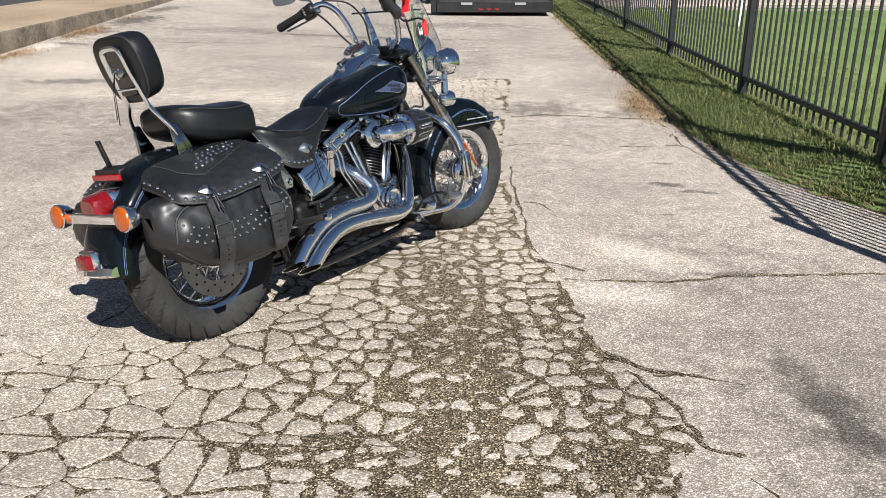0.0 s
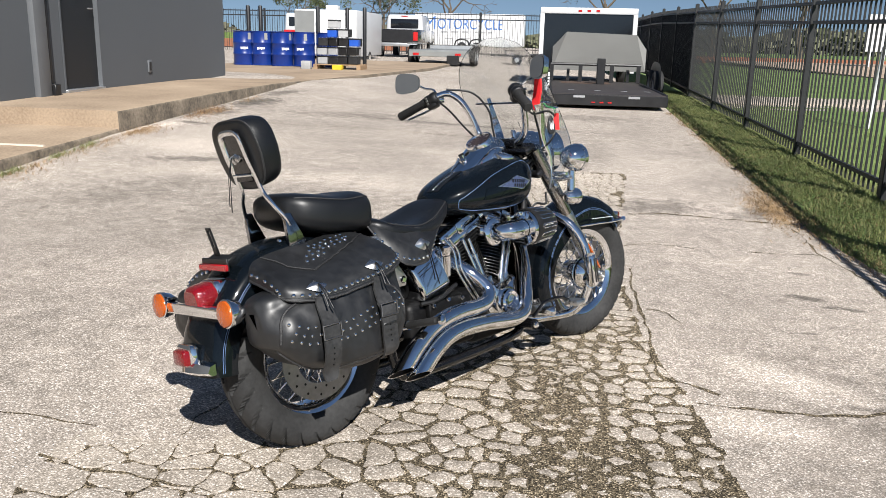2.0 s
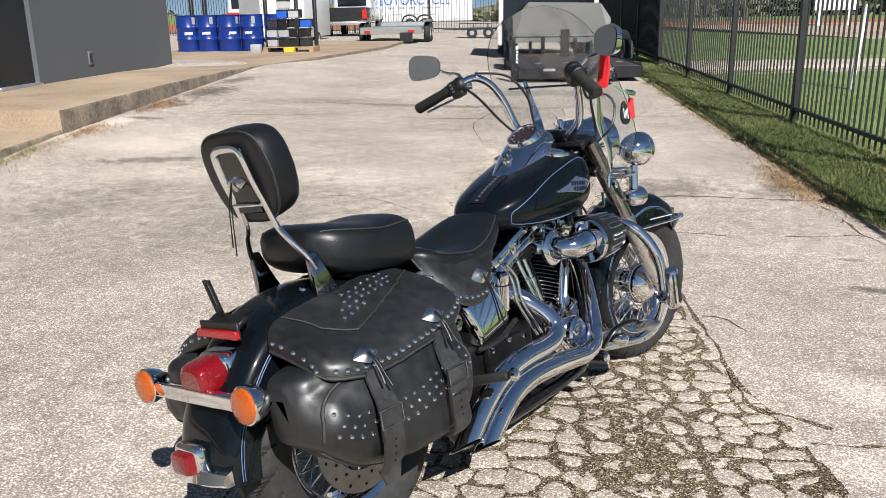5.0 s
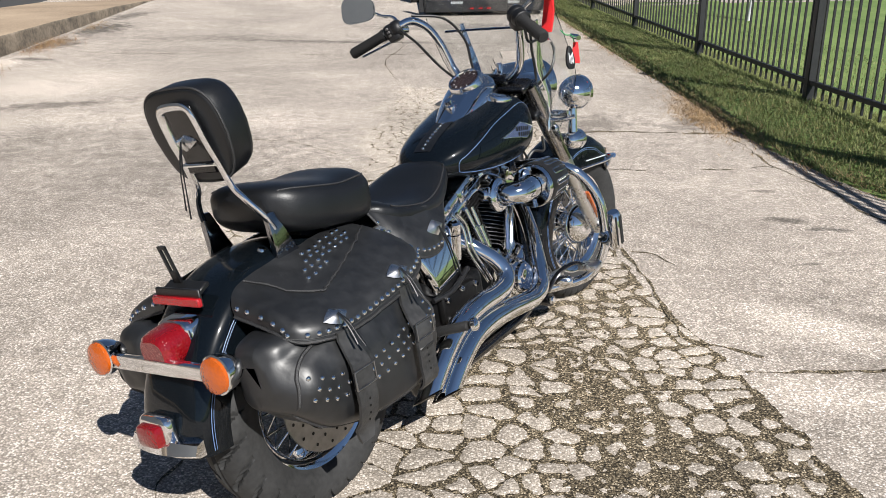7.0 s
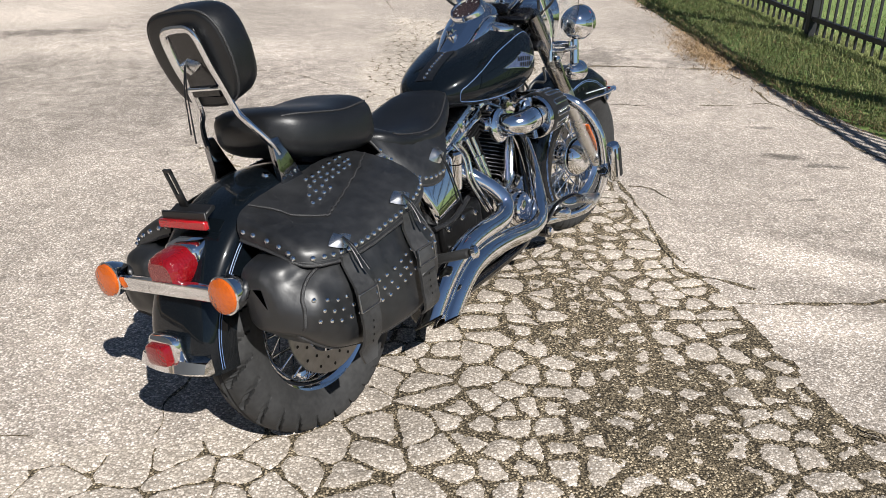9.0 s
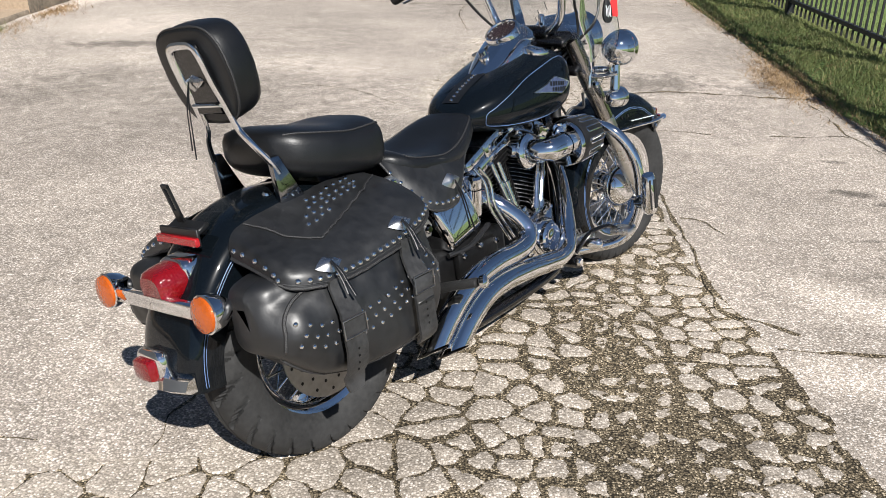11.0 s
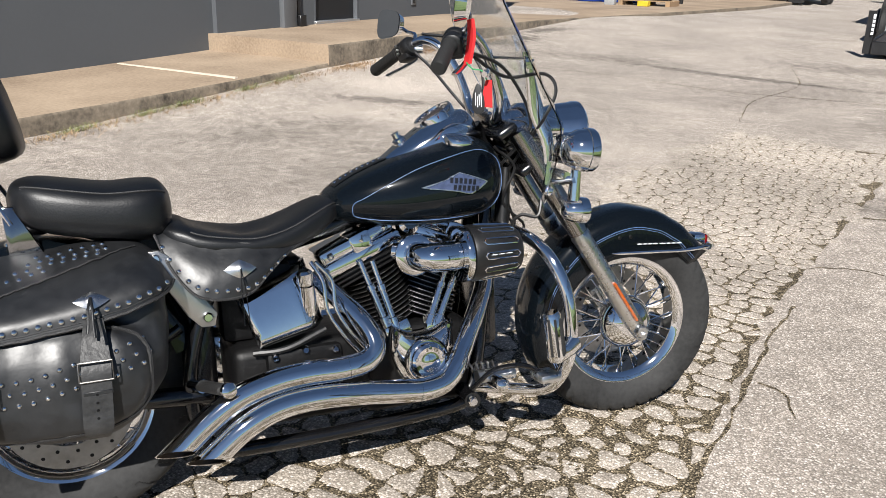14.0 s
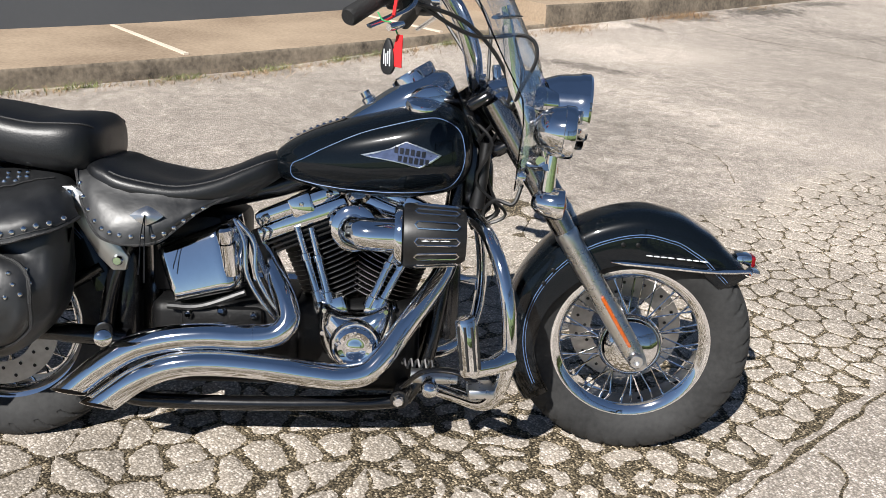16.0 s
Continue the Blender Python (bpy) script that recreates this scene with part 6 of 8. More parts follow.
for k in range(9):
    v = 0.785 + 0.125 * k / 8
    p, n = tank.spot(v, math.pi / 2)
    stud(Vector((v, 0, p.z + 0.003)), Vector((-0.2, 0, 1)), strap)

# seats
seat = Loft([(0.325, 0.69, 0.712, 0.10), (0.355, 0.66, 0.724, 0.14), (0.385, 0.64, 0.722, 0.156), (0.42, 0.634, 0.706, 0.166), (0.47, 0.630, 0.694, 0.170), (0.55, 0.625, 0.684, 0.166), (0.63, 0.622, 0.702, 0.150), (0.70, 0.645, 0.730, 0.124), (0.75, 0.675, 0.745, 0.096), (0.785, 0.70, 0.737, 0.05), (0.795, 0.71, 0.728, 0.02)], 3.0, n=52)


def dish(p, a):
    if math.sin(a) > 0 and 0.4 < p.x < 0.7:
        p.z -= 0.016 * math.exp(-((p.x - 0.54) / 0.1) ** 2) * math.exp(-(p.y / 0.09) ** 2)
    return p


st = part("rider_seat", seat.mesh(dish), M_LEATHER, bike, "black leather rider seat with studded skirt", angle=60)
pil = Loft([(0.025, 0.765, 0.81, 0.06), (0.04, 0.748, 0.835, 0.10), (0.08, 0.722, 0.842, 0.138), (0.15, 0.703, 0.832, 0.155), (0.23, 0.690, 0.820, 0.160), (0.30, 0.680, 0.822, 0.157), (0.342, 0.684, 0.818, 0.138), (0.364, 0.710, 0.795, 0.098), (0.371, 0.735, 0.768, 0.05)], 3.2, n=48)
ps = part("pillion_seat", pil.mesh(), M_LEATHER, bike, "plump black leather passenger seat", angle=60)
for lf, own, lo, hi, h in ((pil, ps, 0.06, 0.355, 0.62), (seat, st, 0.40, 0.775, 0.50)):
    for s in (-1, 1):
        pts = []
        for k in range(36):
            x = lo + (hi - lo) * k / 35
            p, n = lf.spot(x, h if s > 0 else math.pi - h)
            pts.append(dish(p, 1) + n * 0.0004 if lf is seat else p + n * 0.0004)
        part("piping", tubed(pts, 0.0026, 6), M_SEAM, own)
for s in (-1, 1):
    # leather skirt that hangs from the seat's edge, studded along its hem
    hem = spline([(0.322, 0.132, 0.70), (0.348, 0.175, 0.628), (0.386, 0.208, 0.572), (0.424, 0.218, 0.553), (0.475, 0.214, 0.548), (0.522, 0.203, 0.556), (0.566, 0.183, 0.592), (0.61, 0.158, 0.625), (0.66, 0.13, 0.65)], 5)
    top = spline([(0.335, 0.10, 0.712), (0.36, 0.130, 0.705), (0.40, 0.150, 0.688), (0.455, 0.162, 0.670), (0.515, 0.164, 0.666), (0.575, 0.158, 0.653), (0.61, 0.148, 0.650), (0.64, 0.135, 0.652), (0.675, 0.12, 0.662)], 5)

    def skirt_at(u, v):
        """A place on the skirt: u from back to front, v from hem to seam."""
        k = u * (len(hem) - 1)
        i = min(int(k), len(hem) - 2)
        a, c = hem[i].lerp(hem[i + 1], k - i), top[i].lerp(top[i + 1], k - i)
        p = a.lerp(c, v)
        p.y += 0.016 * math.sin(math.pi * min(1, v * 1.1)) * math.sin(math.pi * u) + 0.0022 * noise.noise((p.x * 45, p.z * 30, 1))
        return Vector((p.x, s * p.y, p.z))

    bm = bmesh.new()
    outer = [[bm.verts.new(skirt_at(i / 40, j / 10)) for i in range(41)] for j in range(11)]
    inner = [[bm.verts.new(skirt_at(i / 40, j / 10) - Vector((0, s * 0.007, 0))) for i in range(41)] for j in range(11)]
    for g in (outer, inner):
        for r0, r1 in zip(g, g[1:]):
            for i in range(40):
                bm.faces.new((r0[i], r0[i + 1], r1[i + 1], r1[i]))
    for i in range(40):
        bm.faces.new((outer[0][i], outer[0][i + 1], inner[0][i + 1], inner[0][i]))
        bm.faces.new((outer[10][i], outer[10][i + 1], inner[10][i + 1], inner[10][i]))
    for j in range(10):
        bm.faces.new((outer[j][0], outer[j + 1][0], inner[j + 1][0], inner[j][0]))
        bm.faces.new((outer[j][40], outer[j + 1][40], inner[j + 1][40], inner[j][40]))
    sk = part("skirt", bm, M_OLDLEATHER, st, "studded leather skirt of the seat", angle=60)
    part("piping", tubed([skirt_at(k / 50, 0.0) for k in range(51)], 0.0035, 6), M_SEAM, sk)
    part("piping", tubed([skirt_at(k / 50, 1.0) for k in range(51)], 0.003, 6), M_SEAM, sk)
    for k in range(15):
        u = 0.06 + 0.80 * k / 14
        p = skirt_at(u, 0.16)
        n = (skirt_at(u + 0.02, 0.16) - skirt_at(u - 0.02, 0.16)).cross(skirt_at(u, 0.22) - skirt_at(u, 0.1)).normalized()
        stud(p, n if n.y * s > 0 else -n, st, 0.0062)
    p = skirt_at(0.50, 0.55)
    concho(p + Vector((0, s * 0.003, 0)), Vector((0, s, 0.35)), Vector((0, 0, 1)), st, 0.037, 0.14)

# backrest
padc = Vector((0.002, 0.021, 0.985))
bm = bmesh.new()
prof = []
for k in range(32):
    a = 2 * math.pi * k / 32
    q = 2 / 3.4
    prof.append((0.135 * math.copysign(abs(math.cos(a)) ** q, math.cos(a)), 0.125 * math.copysign(abs(math.sin(a)) ** q, math.sin(a))))
layers = [(-0.042, 0.82), (-0.040, 0.86), (-0.034, 0.885), (-0.01, 0.89), (0.02, 0.875), (0.036, 0.83), (0.046, 0.73), (0.05, 0.5)]
rings = []
for d, f in layers:
    rings.append([bm.verts.new((d, y * f * (1 - 0.16 * max(0, -z / 0.125)), z * f)) for y, z in prof])
for a, b in zip(rings, rings[1:]):
    for k in range(32):
        bm.faces.new((a[k], a[(k + 1) % 32], b[(k + 1) % 32], b[k]))
bm.faces.new(rings[0])
bm.faces.new(rings[-1])
PADM = Matrix.Translation(padc) @ Matrix.Rotation(radians(-14), 4, "Y")
bk = part("backrest_pad", bm, M_LEATHER, bike, "padded black leather backrest", m=PADM, angle=50)
part("piping", tubed([PADM @ Vector((-0.036, y * 0.886 * (1 - 0.16 * max(0, -z / 0.125)), z * 0.886)) for y, z in prof + prof[:1]], 0.003, 6), M_SEAM, bk)
part("back_plate", boxed(-0.052, -0.042, -0.055, 0.055, -0.085, 0.075, 0.004, 1), M_FRAME, bk, m=PADM)
bar = []
for s in (-1, 1):
    side_pts = [(0.034, 0.010 + s * 0.112, 0.745), (0.018, 0.010 + s * 0.107, 0.778), (-0.004, 0.010 + s * 0.080, 0.826), (-0.012, 0.010 + s * 0.060, 0.856), (-0.031, 0.010 + s * 0.054, 0.916), (-0.049, 0.012 + s * 0.053, 0.966), (-0.064, 0.014 + s * 0.050, 1.022), (-0.069, 0.014 + s * 0.036, 1.042), (-0.070, 0.014, 1.046)]
    part("sissy_bar", tubed(spline(side_pts, 5), 0.0105, 12, flat=0.66), M_CHROME, bike, "bent chrome backrest bar")
    bm = bmesh.new()
    outl = [(0.016, 0.785), (0.042, 0.785), (0.058, 0.735), (0.098, 0.675), (0.022, 0.675)]
    f0 = [bm.verts.new((x, 0.010 + s * 0.100, z)) for x, z in outl]
    f1 = [bm.verts.new((x, 0.010 + s * 0.118, z)) for x, z in outl]
    bm.faces.new(f0)
    bm.faces.new(f1)
    for k in range(5):
        bm.faces.new((f0[k], f0[(k + 1) % 5], f1[(k + 1) % 5], f1[k]))
    bmesh.ops.bevel(bm, geom=list(bm.edges), offset=0.004, segments=2, profile=0.5, affect="EDGES")
    part("bar_mount", bm, M_DARKCHROME, bike, "dark chrome mounting plate")
part("cross_bar", tubed([(-0.034, -0.042, 0.912), (-0.034, 0.062, 0.912)], 0.009, 10, flat=0.6), M_CHROME, bike)
concho(PADM @ Vector((-0.054, 0, -0.005)), Vector((-1, 0, 0.2)), Vector((0, 0, 1)), bk, 0.036, 0.16)

# saddlebags
stud_row = lerp_table([(-0.17, 0.488), (-0.09, 0.464), (0.03, 0.457), (0.16, 0.480), (0.27, 0.505)])


class Shell:
    """A skin over stations along x, each a row of (y, z) places from the inner edge to the hem."""

    def __init__(self, stations, s):
        self.s = s
        self.x = [q[0] for q in stations]
        cols = [spline([(q[0], q[1][c][0], q[1][c][1]) for q in stations], 8) for c in range(len(stations[0][1]))]
        self.rows = [spline([col[i] for col in cols], 6) for i in range(len(cols[0]))]

    def at(self, x, v):
        r = self.rows
        i = 0
        while i < len(r) - 2 and r[i + 1][0].x < x:
            i += 1
        d = r[i + 1][0].x - r[i][0].x
        t = min(1.0, max(0.0, (x - r[i][0].x) / d if d > 1e-6 else 0))
        k = min(max(v, 0.0), 1.0) * (len(r[0]) - 1)
        j = min(int(k), len(r[0]) - 2)
        p = r[i][j].lerp(r[i][j + 1], k - j).lerp(r[i + 1][j].lerp(r[i + 1][j + 1], k - j), t)
        p.x -= 0.55 * max(0.0, p.z - 0.60) * min(1.0, max(0.0, (p.x - 0.20) / 0.15))
        p.z += 0.003 * noise.noise((p.x * 16, p.y * 18, 3)) + 0.0012 * noise.noise((p.x * 50, p.y * 50, 6))
        return Vector((p.x, self.s * p.y, p.z))

    def spot(self, x, v):
        p = self.at(x, v)
        n = (self.at(x + 0.006, v) - self.at(x - 0.006, v)).cross(self.at(x, v + 0.03) - self.at(x, v - 0.03)).normalized()
        return p, n if n.z > 0 or n.y * self.s > 0.3 else -n

    def mesh(self, thick=0.008):
        bm = bmesh.new()
        xs = [r[0].x for r in self.rows]
        nv = len(self.rows[0])
        out = [[bm.verts.new(self.at(x, k / (nv - 1))) for k in range(nv)] for x in xs]
        mid = Vector((0.09, self.s * 0.17, 0.58))
        low = [[bm.verts.new(v.co + (mid - v.co).normalized() * thick) for v in row] for row in out]
        for g in (out, low):
            for a, c in zip(g, g[1:]):
                for k in range(nv - 1):
                    bm.faces.new((a[k], a[k + 1], c[k + 1], c[k]))
        for a, c, la, lc in zip(out, out[1:], low, low[1:]):
            for k in (0, nv - 1):
                bm.faces.new((a[k], c[k], lc[k], la[k]))
        for e in (0, -1):
            for k in range(nv - 1):
                bm.faces.new((out[e][k], out[e][k + 1], low[e][k + 1], low[e][k]))
        return bm


for s in (-1, 1):
    yc = s * 0.215
    body = Loft([(-0.206, 0.460, 0.52, 0.025, yc), (-0.200, 0.425, 0.55, 0.056, yc), (-0.172, 0.402, 0.568, 0.082, yc), (-0.10, 0.346, 0.578, 0.100, yc), (0.04, 0.297, 0.592, 0.106, yc), (0.16, 0.288, 0.605, 0.106, yc), (0.24, 0.318, 0.615, 0.10, yc), (0.298, 0.385, 0.62, 0.085, yc), (0.322, 0.44, 0.61, 0.055, yc), (0.330, 0.48, 0.58, 0.02, yc)], 4.0, n=96, steps=10)
    lid = Shell([
        (-0.143, ((0.118, 0.602), (0.150, 0.594), (0.200, 0.580), (0.236, 0.570), (0.252, 0.563))),
        (-0.139, ((0.110, 0.626), (0.155, 0.617), (0.215, 0.598), (0.256, 0.578), (0.267, 0.556))),
        (-0.124, ((0.104, 0.648), (0.165, 0.632), (0.238, 0.605), (0.279, 0.578), (0.289, 0.548))),
        (-0.092, ((0.101, 0.663), (0.176, 0.636), (0.255, 0.604), (0.299, 0.573), (0.308, 0.541))),
        (-0.044, ((0.100, 0.672), (0.182, 0.637), (0.262, 0.604), (0.308, 0.572), (0.318, 0.537))),
        (0.02, ((0.100, 0.679), (0.185, 0.640), (0.262, 0.606), (0.311, 0.573), (0.321, 0.536))),
        (0.11, ((0.100, 0.688), (0.185, 0.652), (0.262, 0.618), (0.312, 0.584), (0.322, 0.545))),
        (0.20, ((0.100, 0.696), (0.180, 0.666), (0.258, 0.634), (0.308, 0.598), (0.318, 0.558))),
        (0.285, ((0.100, 0.696), (0.165, 0.675), (0.238, 0.648), (0.286, 0.614), (0.296, 0.576))),
        (0.332, ((0.105, 0.684), (0.155, 0.672), (0.205, 0.652), (0.248, 0.622), (0.255, 0.592))),
        (0.352, ((0.112, 0.660), (0.145, 0.655), (0.175, 0.642), (0.195, 0.622), (0.20, 0.602)))], s)

    def sag(p, a):
        if abs(p.y) > 0.22:
            r = (abs((p.x - 0.052) / 0.232) ** 3 + abs((p.z - 0.436) / 0.112) ** 3) ** (1 / 3)
            k = min(1.0, max(0.0, (1.12 - r) / 0.2))
            p.y += s * (0.026 * k * k * (3 - 2 * k) - 0.010) - s * 0.022 * min(1.0, max(0.0, (p.z - 0.47) / 0.06))
            p.y += s * 0.007 * noise.noise((p.x * 14, p.z * 10, 2 + s)) + s * 0.004 * noise.noise((p.x * 30, p.z * 26, 5))
        if abs(p.x) > 0.17:
            p.x += 0.008 * noise.noise((p.y * 14, p.z * 12, 2 + s))
        return p

    bag = part("saddlebag", body.mesh(sag), M_OLDLEATHER, bike, "creased black leather saddlebag with chrome studs", angle=60)
    ld = part("lid", lid.mesh(), M_OLDLEATHER, bag, "domed studded leather lid", angle=60)

    def out_spot(lf, x, a):
        if lf is lid:
            return lid.spot(x, a)
        p, n = lf.spot(x, a if s > 0 else math.pi - a)
        return sag(p, a), n

    def lid_v(x, y):
        """The share of the lid's width at which it lies y from the middle of the machine."""
        return min((k / 60 for k in range(61)), key=lambda v: abs(abs(lid.at(x, v).y) - y))

    for k in range(22):
        x = -0.116 + 0.454 * k / 21
        p, n = lid.spot(x, 0.88)
        stud(p, n, ld, 0.0066)
    for v in (0.10, 0.26, 0.42, 0.57, 0.72, 0.86):
        stud(lid.at(-0.140, v) + Vector((-0.001, 0, 0)), Vector((-1, 0, 0.25)), ld, 0.0066)
    part("piping", tubed([lid.at(-0.143, v / 20) for v in range(21)], 0.0042, 6), M_SEAM, ld)
    for r_, (x0, count) in enumerate(((0.075, 7), (0.06, 8), (0.035, 8), (0.02, 4))):
        for k in range(count):
            x = x0 + 0.0235 * k
            p, n = lid.spot(x, lid_v(x, 0.128 + 0.019 * r_ - 0.06 * (x - 0.1)))
            stud(p, n, ld, 0.0058)
    for r_ in range(3):
        for k in range(17):
            x = -0.158 + 0.0267 * k + 0.012 * (r_ % 2)
            i = body.index(x)
            z = stud_row(x) - 0.024 * (2 - r_)
            zc, zh = (body.curve[i][1] + body.curve[i][2]) / 2, (body.curve[i][2] - body.curve[i][1]) / 2
            q = max(-0.97, min(0.97, (z - zc) / zh))
            a = math.asin(math.copysign(abs(q) ** 2.0, q))
            p, n = out_spot(body, x, a)
            stud(p, n, bag, 0.0053)
    part("piping", tubed([lid.at(-0.143 + 0.495 * k / 60, 1.0) for k in range(61)], 0.0042, 6), M_SEAM, ld)
    part("piping", tubed([lid.at(-0.138 + 0.488 * k / 60, 0.945) + Vector((0, s * 0.0005, 0.0005)) for k in range(61)], 0.0012, 5), M_SEAM, ld)
    line = [(-0.088, 0.105), (-0.066, 0.155), (-0.045, 0.205), (-0.01, 0.236), (0.015, 0.241), (0.06, 0.228), (0.13, 0.206), (0.22, 0.177), (0.31, 0.145)]
    pts = []
    for q in spline([(x, y, 0) for x, y in line], 6):
        p, n = lid.spot(q.x, lid_v(q.x, q.y))
        pts.append(p + n * 0.0016)
    part("top_seam", tubed(pts, 0.0042, 6, flat=0.6), M_SEAM, ld)
    ring = []
    for k in range(40):
        a = 2 * math.pi * k / 40
        x = 0.052 + 0.232 * math.copysign(abs(math.cos(a)) ** 0.62, math.cos(a))
        z = 0.436 + 0.112 * math.copysign(abs(math.sin(a)) ** 0.62, math.sin(a))
        i = body.index(x)
        zc, zh = (body.curve[i][1] + body.curve[i][2]) / 2, (body.curve[i][2] - body.curve[i][1]) / 2
        q = max(-0.985, min(0.985, (z - zc) / zh))
        p, n = out_spot(body, x, math.asin(math.copysign(abs(q) ** 2.0, q)))
        ring.append(p + n * 0.0005)
    part("pocket_seam", tubed(ring + ring[:1], 0.0046, 6), M_SEAM, bag)
    for x in (-0.042, 0.181):
        p, n = out_spot(lid, x, 0.73)
        concho(p + n * 0.003, n, Vector((0, 0, 1)), ld, 0.036, 0.085)
        bm = bmesh.new()
        cent = []
        top = lid.at(x, 1.0) - Vector((0, 0, 0.002))
        for k in range(16):
            z = top.z + 0.012 - 0.245 * k / 15
            i = body.index(x)
            zc, zh = (body.curve[i][1] + body.curve[i][2]) / 2, (body.curve[i][2] - body.curve[i][1]) / 2
            q = max(-0.9, min(0.9, (z - zc) / zh))
            p, n = out_spot(body, x, math.asin(math.copysign(abs(q) ** 2.0, q)))
            yy = max(abs(p.y), 0.310) + 0.010 + 0.020 * (k / 15) ** 2 + 0.008 * math.sin(math.pi * k / 15)
            cent.append(Vector((x - 0.012 * k / 15, s * yy, z)))
        prev = None
        for k, c in enumerate(cent):
            w = 0.019 + 0.010 * min(1.0, k / 5) - (0.009 if k == 15 else 0.003 if k == 14 else 0)
            quad = [bm.verts.new(c + Vector((dx, dy * s, 0))) for dx, dy in ((-w, -0.003), (w, -0.003), (w, 0.004), (-w, 0.004))]
            if prev:
                for j in range(4):
                    bm.faces.new((prev[j], prev[(j + 1) % 4], quad[(j + 1) % 4], quad[j]))
            else:
                bm.faces.new(quad)
            prev = quad
        bm.faces.new(prev)
        sp_ = part("strap", bm, M_STRAP, bag, "buckled black leather strap", angle=50)
        bz = cent[6]
        fr_ = [bz + Vector((dx, s * 0.007, dz)) for dx, dz in ((-0.032, -0.020), (0.032, -0.020), (0.032, 0.020), (-0.032, 0.020), (-0.032, -0.020))]
        part("buckle", tubed(fr_, 0.0024, 8), M_STEEL, sp_, "steel roller buckle")
        part("keeper", boxed(bz.x - 0.029, bz.x + 0.029, bz.y - 0.006, bz.y + 0.006, bz.z - 0.052, bz.z - 0.04, 0.003, 1), M_OLDLEATHER, sp_)
        for k in range(4):
            part("strap_hole", lathed([(0.003, 0.0005), (0, 0.0005)], 8, along(cent[9 + k] + Vector((0, s * 0.0045, 0)), (0, s, 0))), M_ENGINE, sp_)

# tail
def fender_point(deg, lift=0.0):
    a = radians(deg)
    return Vector((REAR_ARCH.x + (r_rad(deg) + lift) * math.cos(a), 0, REAR_ARCH.z + (r_rad(deg) + lift) * math.sin(a)))


tl = fender_point(141)
TL = Matrix.Translation(tl + Vector((0.070, 0, 0.016))) @ Matrix.Rotation(radians(-6), 4, "Y")
base = bmesh.new()
box(base, -0.055, 0.03, -0.052, 0.052, -0.035, 0.052, 0.016, 3)
tlo = part("tail_lamp", base, M_CHROME, bike, "tombstone tail lamp in a chrome housing", m=TL)
bm = bmesh.new()
rings = []
for d, f in ((-0.05, 1.0), (-0.085, 0.98), (-0.105, 0.9), (-0.115, 0.7)):
    ring = []
    for k in range(28):
        a = 2 * math.pi * k / 28
        y = 0.05 * math.copysign(abs(math.cos(a)) ** 0.6, math.cos(a))
        z = 0.008 + 0.044 * math.copysign(abs(math.sin(a)) ** 0.75, math.sin(a)) * (1.0 if math.sin(a) > 0 else 0.9)
        ring.append(bm.verts.new((d, y * f, 0.008 + (z - 0.008) * f)))
    rings.append(ring)
for a, b in zip(rings, rings[1:]):
    for k in range(28):
        bm.faces.new((a[k], a[(k + 1) % 28], b[(k + 1) % 28], b[k]))
bm.faces.new(rings[-1])
bm.faces.new(rings[0][::-1])
part("lens", bm, M_TAIL, tlo, "deep red lens", m=TL)
part("signal_bar", boxed(-0.018, 0.006, -0.165, 0.165, -0.017, 0.017, 0.006, 2), M_CHROME, bike, "flat chrome signal bar", m=Matrix.Translation((-0.262, 0, 0.533)))
for s in (-1, 1):
    o = part("rear_signal", lathed([(0, -0.045), (0.02, -0.042), (0.036, -0.02), (0.041, 0.0), (0.042, 0.012), (0.038, 0.014)], 30, along((-0.268, s * 0.192, 0.537), (-1, 0, 0.05))), M_CHROME, bike, "round chrome turn signal with amber lens")
    part("lens", lathed([(0.039, 0.012), (0.037, 0.020), (0.025, 0.025), (0, 0.027)], 28, along((-0.268, s * 0.192, 0.537), (-1, 0, 0.05))), M_AMBER, o)
part("reflector", boxed(-0.006, 0.006, -0.078, 0.078, -0.010, 0.010, 0.003, 1), M_REFLECTOR, bike, "red bar reflector", m=Matrix.Translation((-0.188, 0, 0.648)))
part("plate_mount", boxed(-0.02, 0.022, -0.062, 0.062, -0.006, 0.006, 0.003, 1), M_PLASTIC, bike, "black plate mount", m=Matrix.Translation((-0.162, 0, 0.668)) @ Matrix.Rotation(radians(-25), 4, "Y"))
part("plate_mount", boxed(-0.004, 0.004, -0.072, 0.072, -0.02, 0.02, 0.002, 1), M_PLASTIC, bike, m=Matrix.Translation((-0.180, 0, 0.655)))
bm = bmesh.new()
box(bm, -0.003, 0.003, -0.012, -0.006, 0.0, 0.095)
box(bm, -0.003, 0.003, 0.006, 0.012, 0.0, 0.095)
box(bm, -0.003, 0.003, -0.012, 0.012, 0.09, 0.098)
box(bm, -0.003, 0.003, -0.012, 0.012, 0.0, 0.035)
part("plate_bracket", bm, M_PLASTIC, bike, "slotted black bracket without plate", m=Matrix.Translation((-0.152, 0.025, 0.672)) @ Matrix.Rotation(radians(-14), 4, "Y"))
bm = bmesh.new()
rows = []
for k in range(17):
    t = -1 + 2 * k / 16
    y = 0.106 * t
    back = 0.022 * (1 - t * t)
    rows.append([bm.verts.new(p) for p in ((-0.300 - back, y, 0.352), (-0.312 - back, y, 0.362), (-0.302 - back, y, 0.380 + 0.01 * (1 - t * t)), (-0.285, y, 0.385 + 0.01 * (1 - t * t)), (-0.285, y, 0.352))])
for a, b in zip(rows, rows[1:]):
    for k in range(5):
        bm.faces.new((a[k], a[(k + 1) % 5], b[(k + 1) % 5], b[k]))
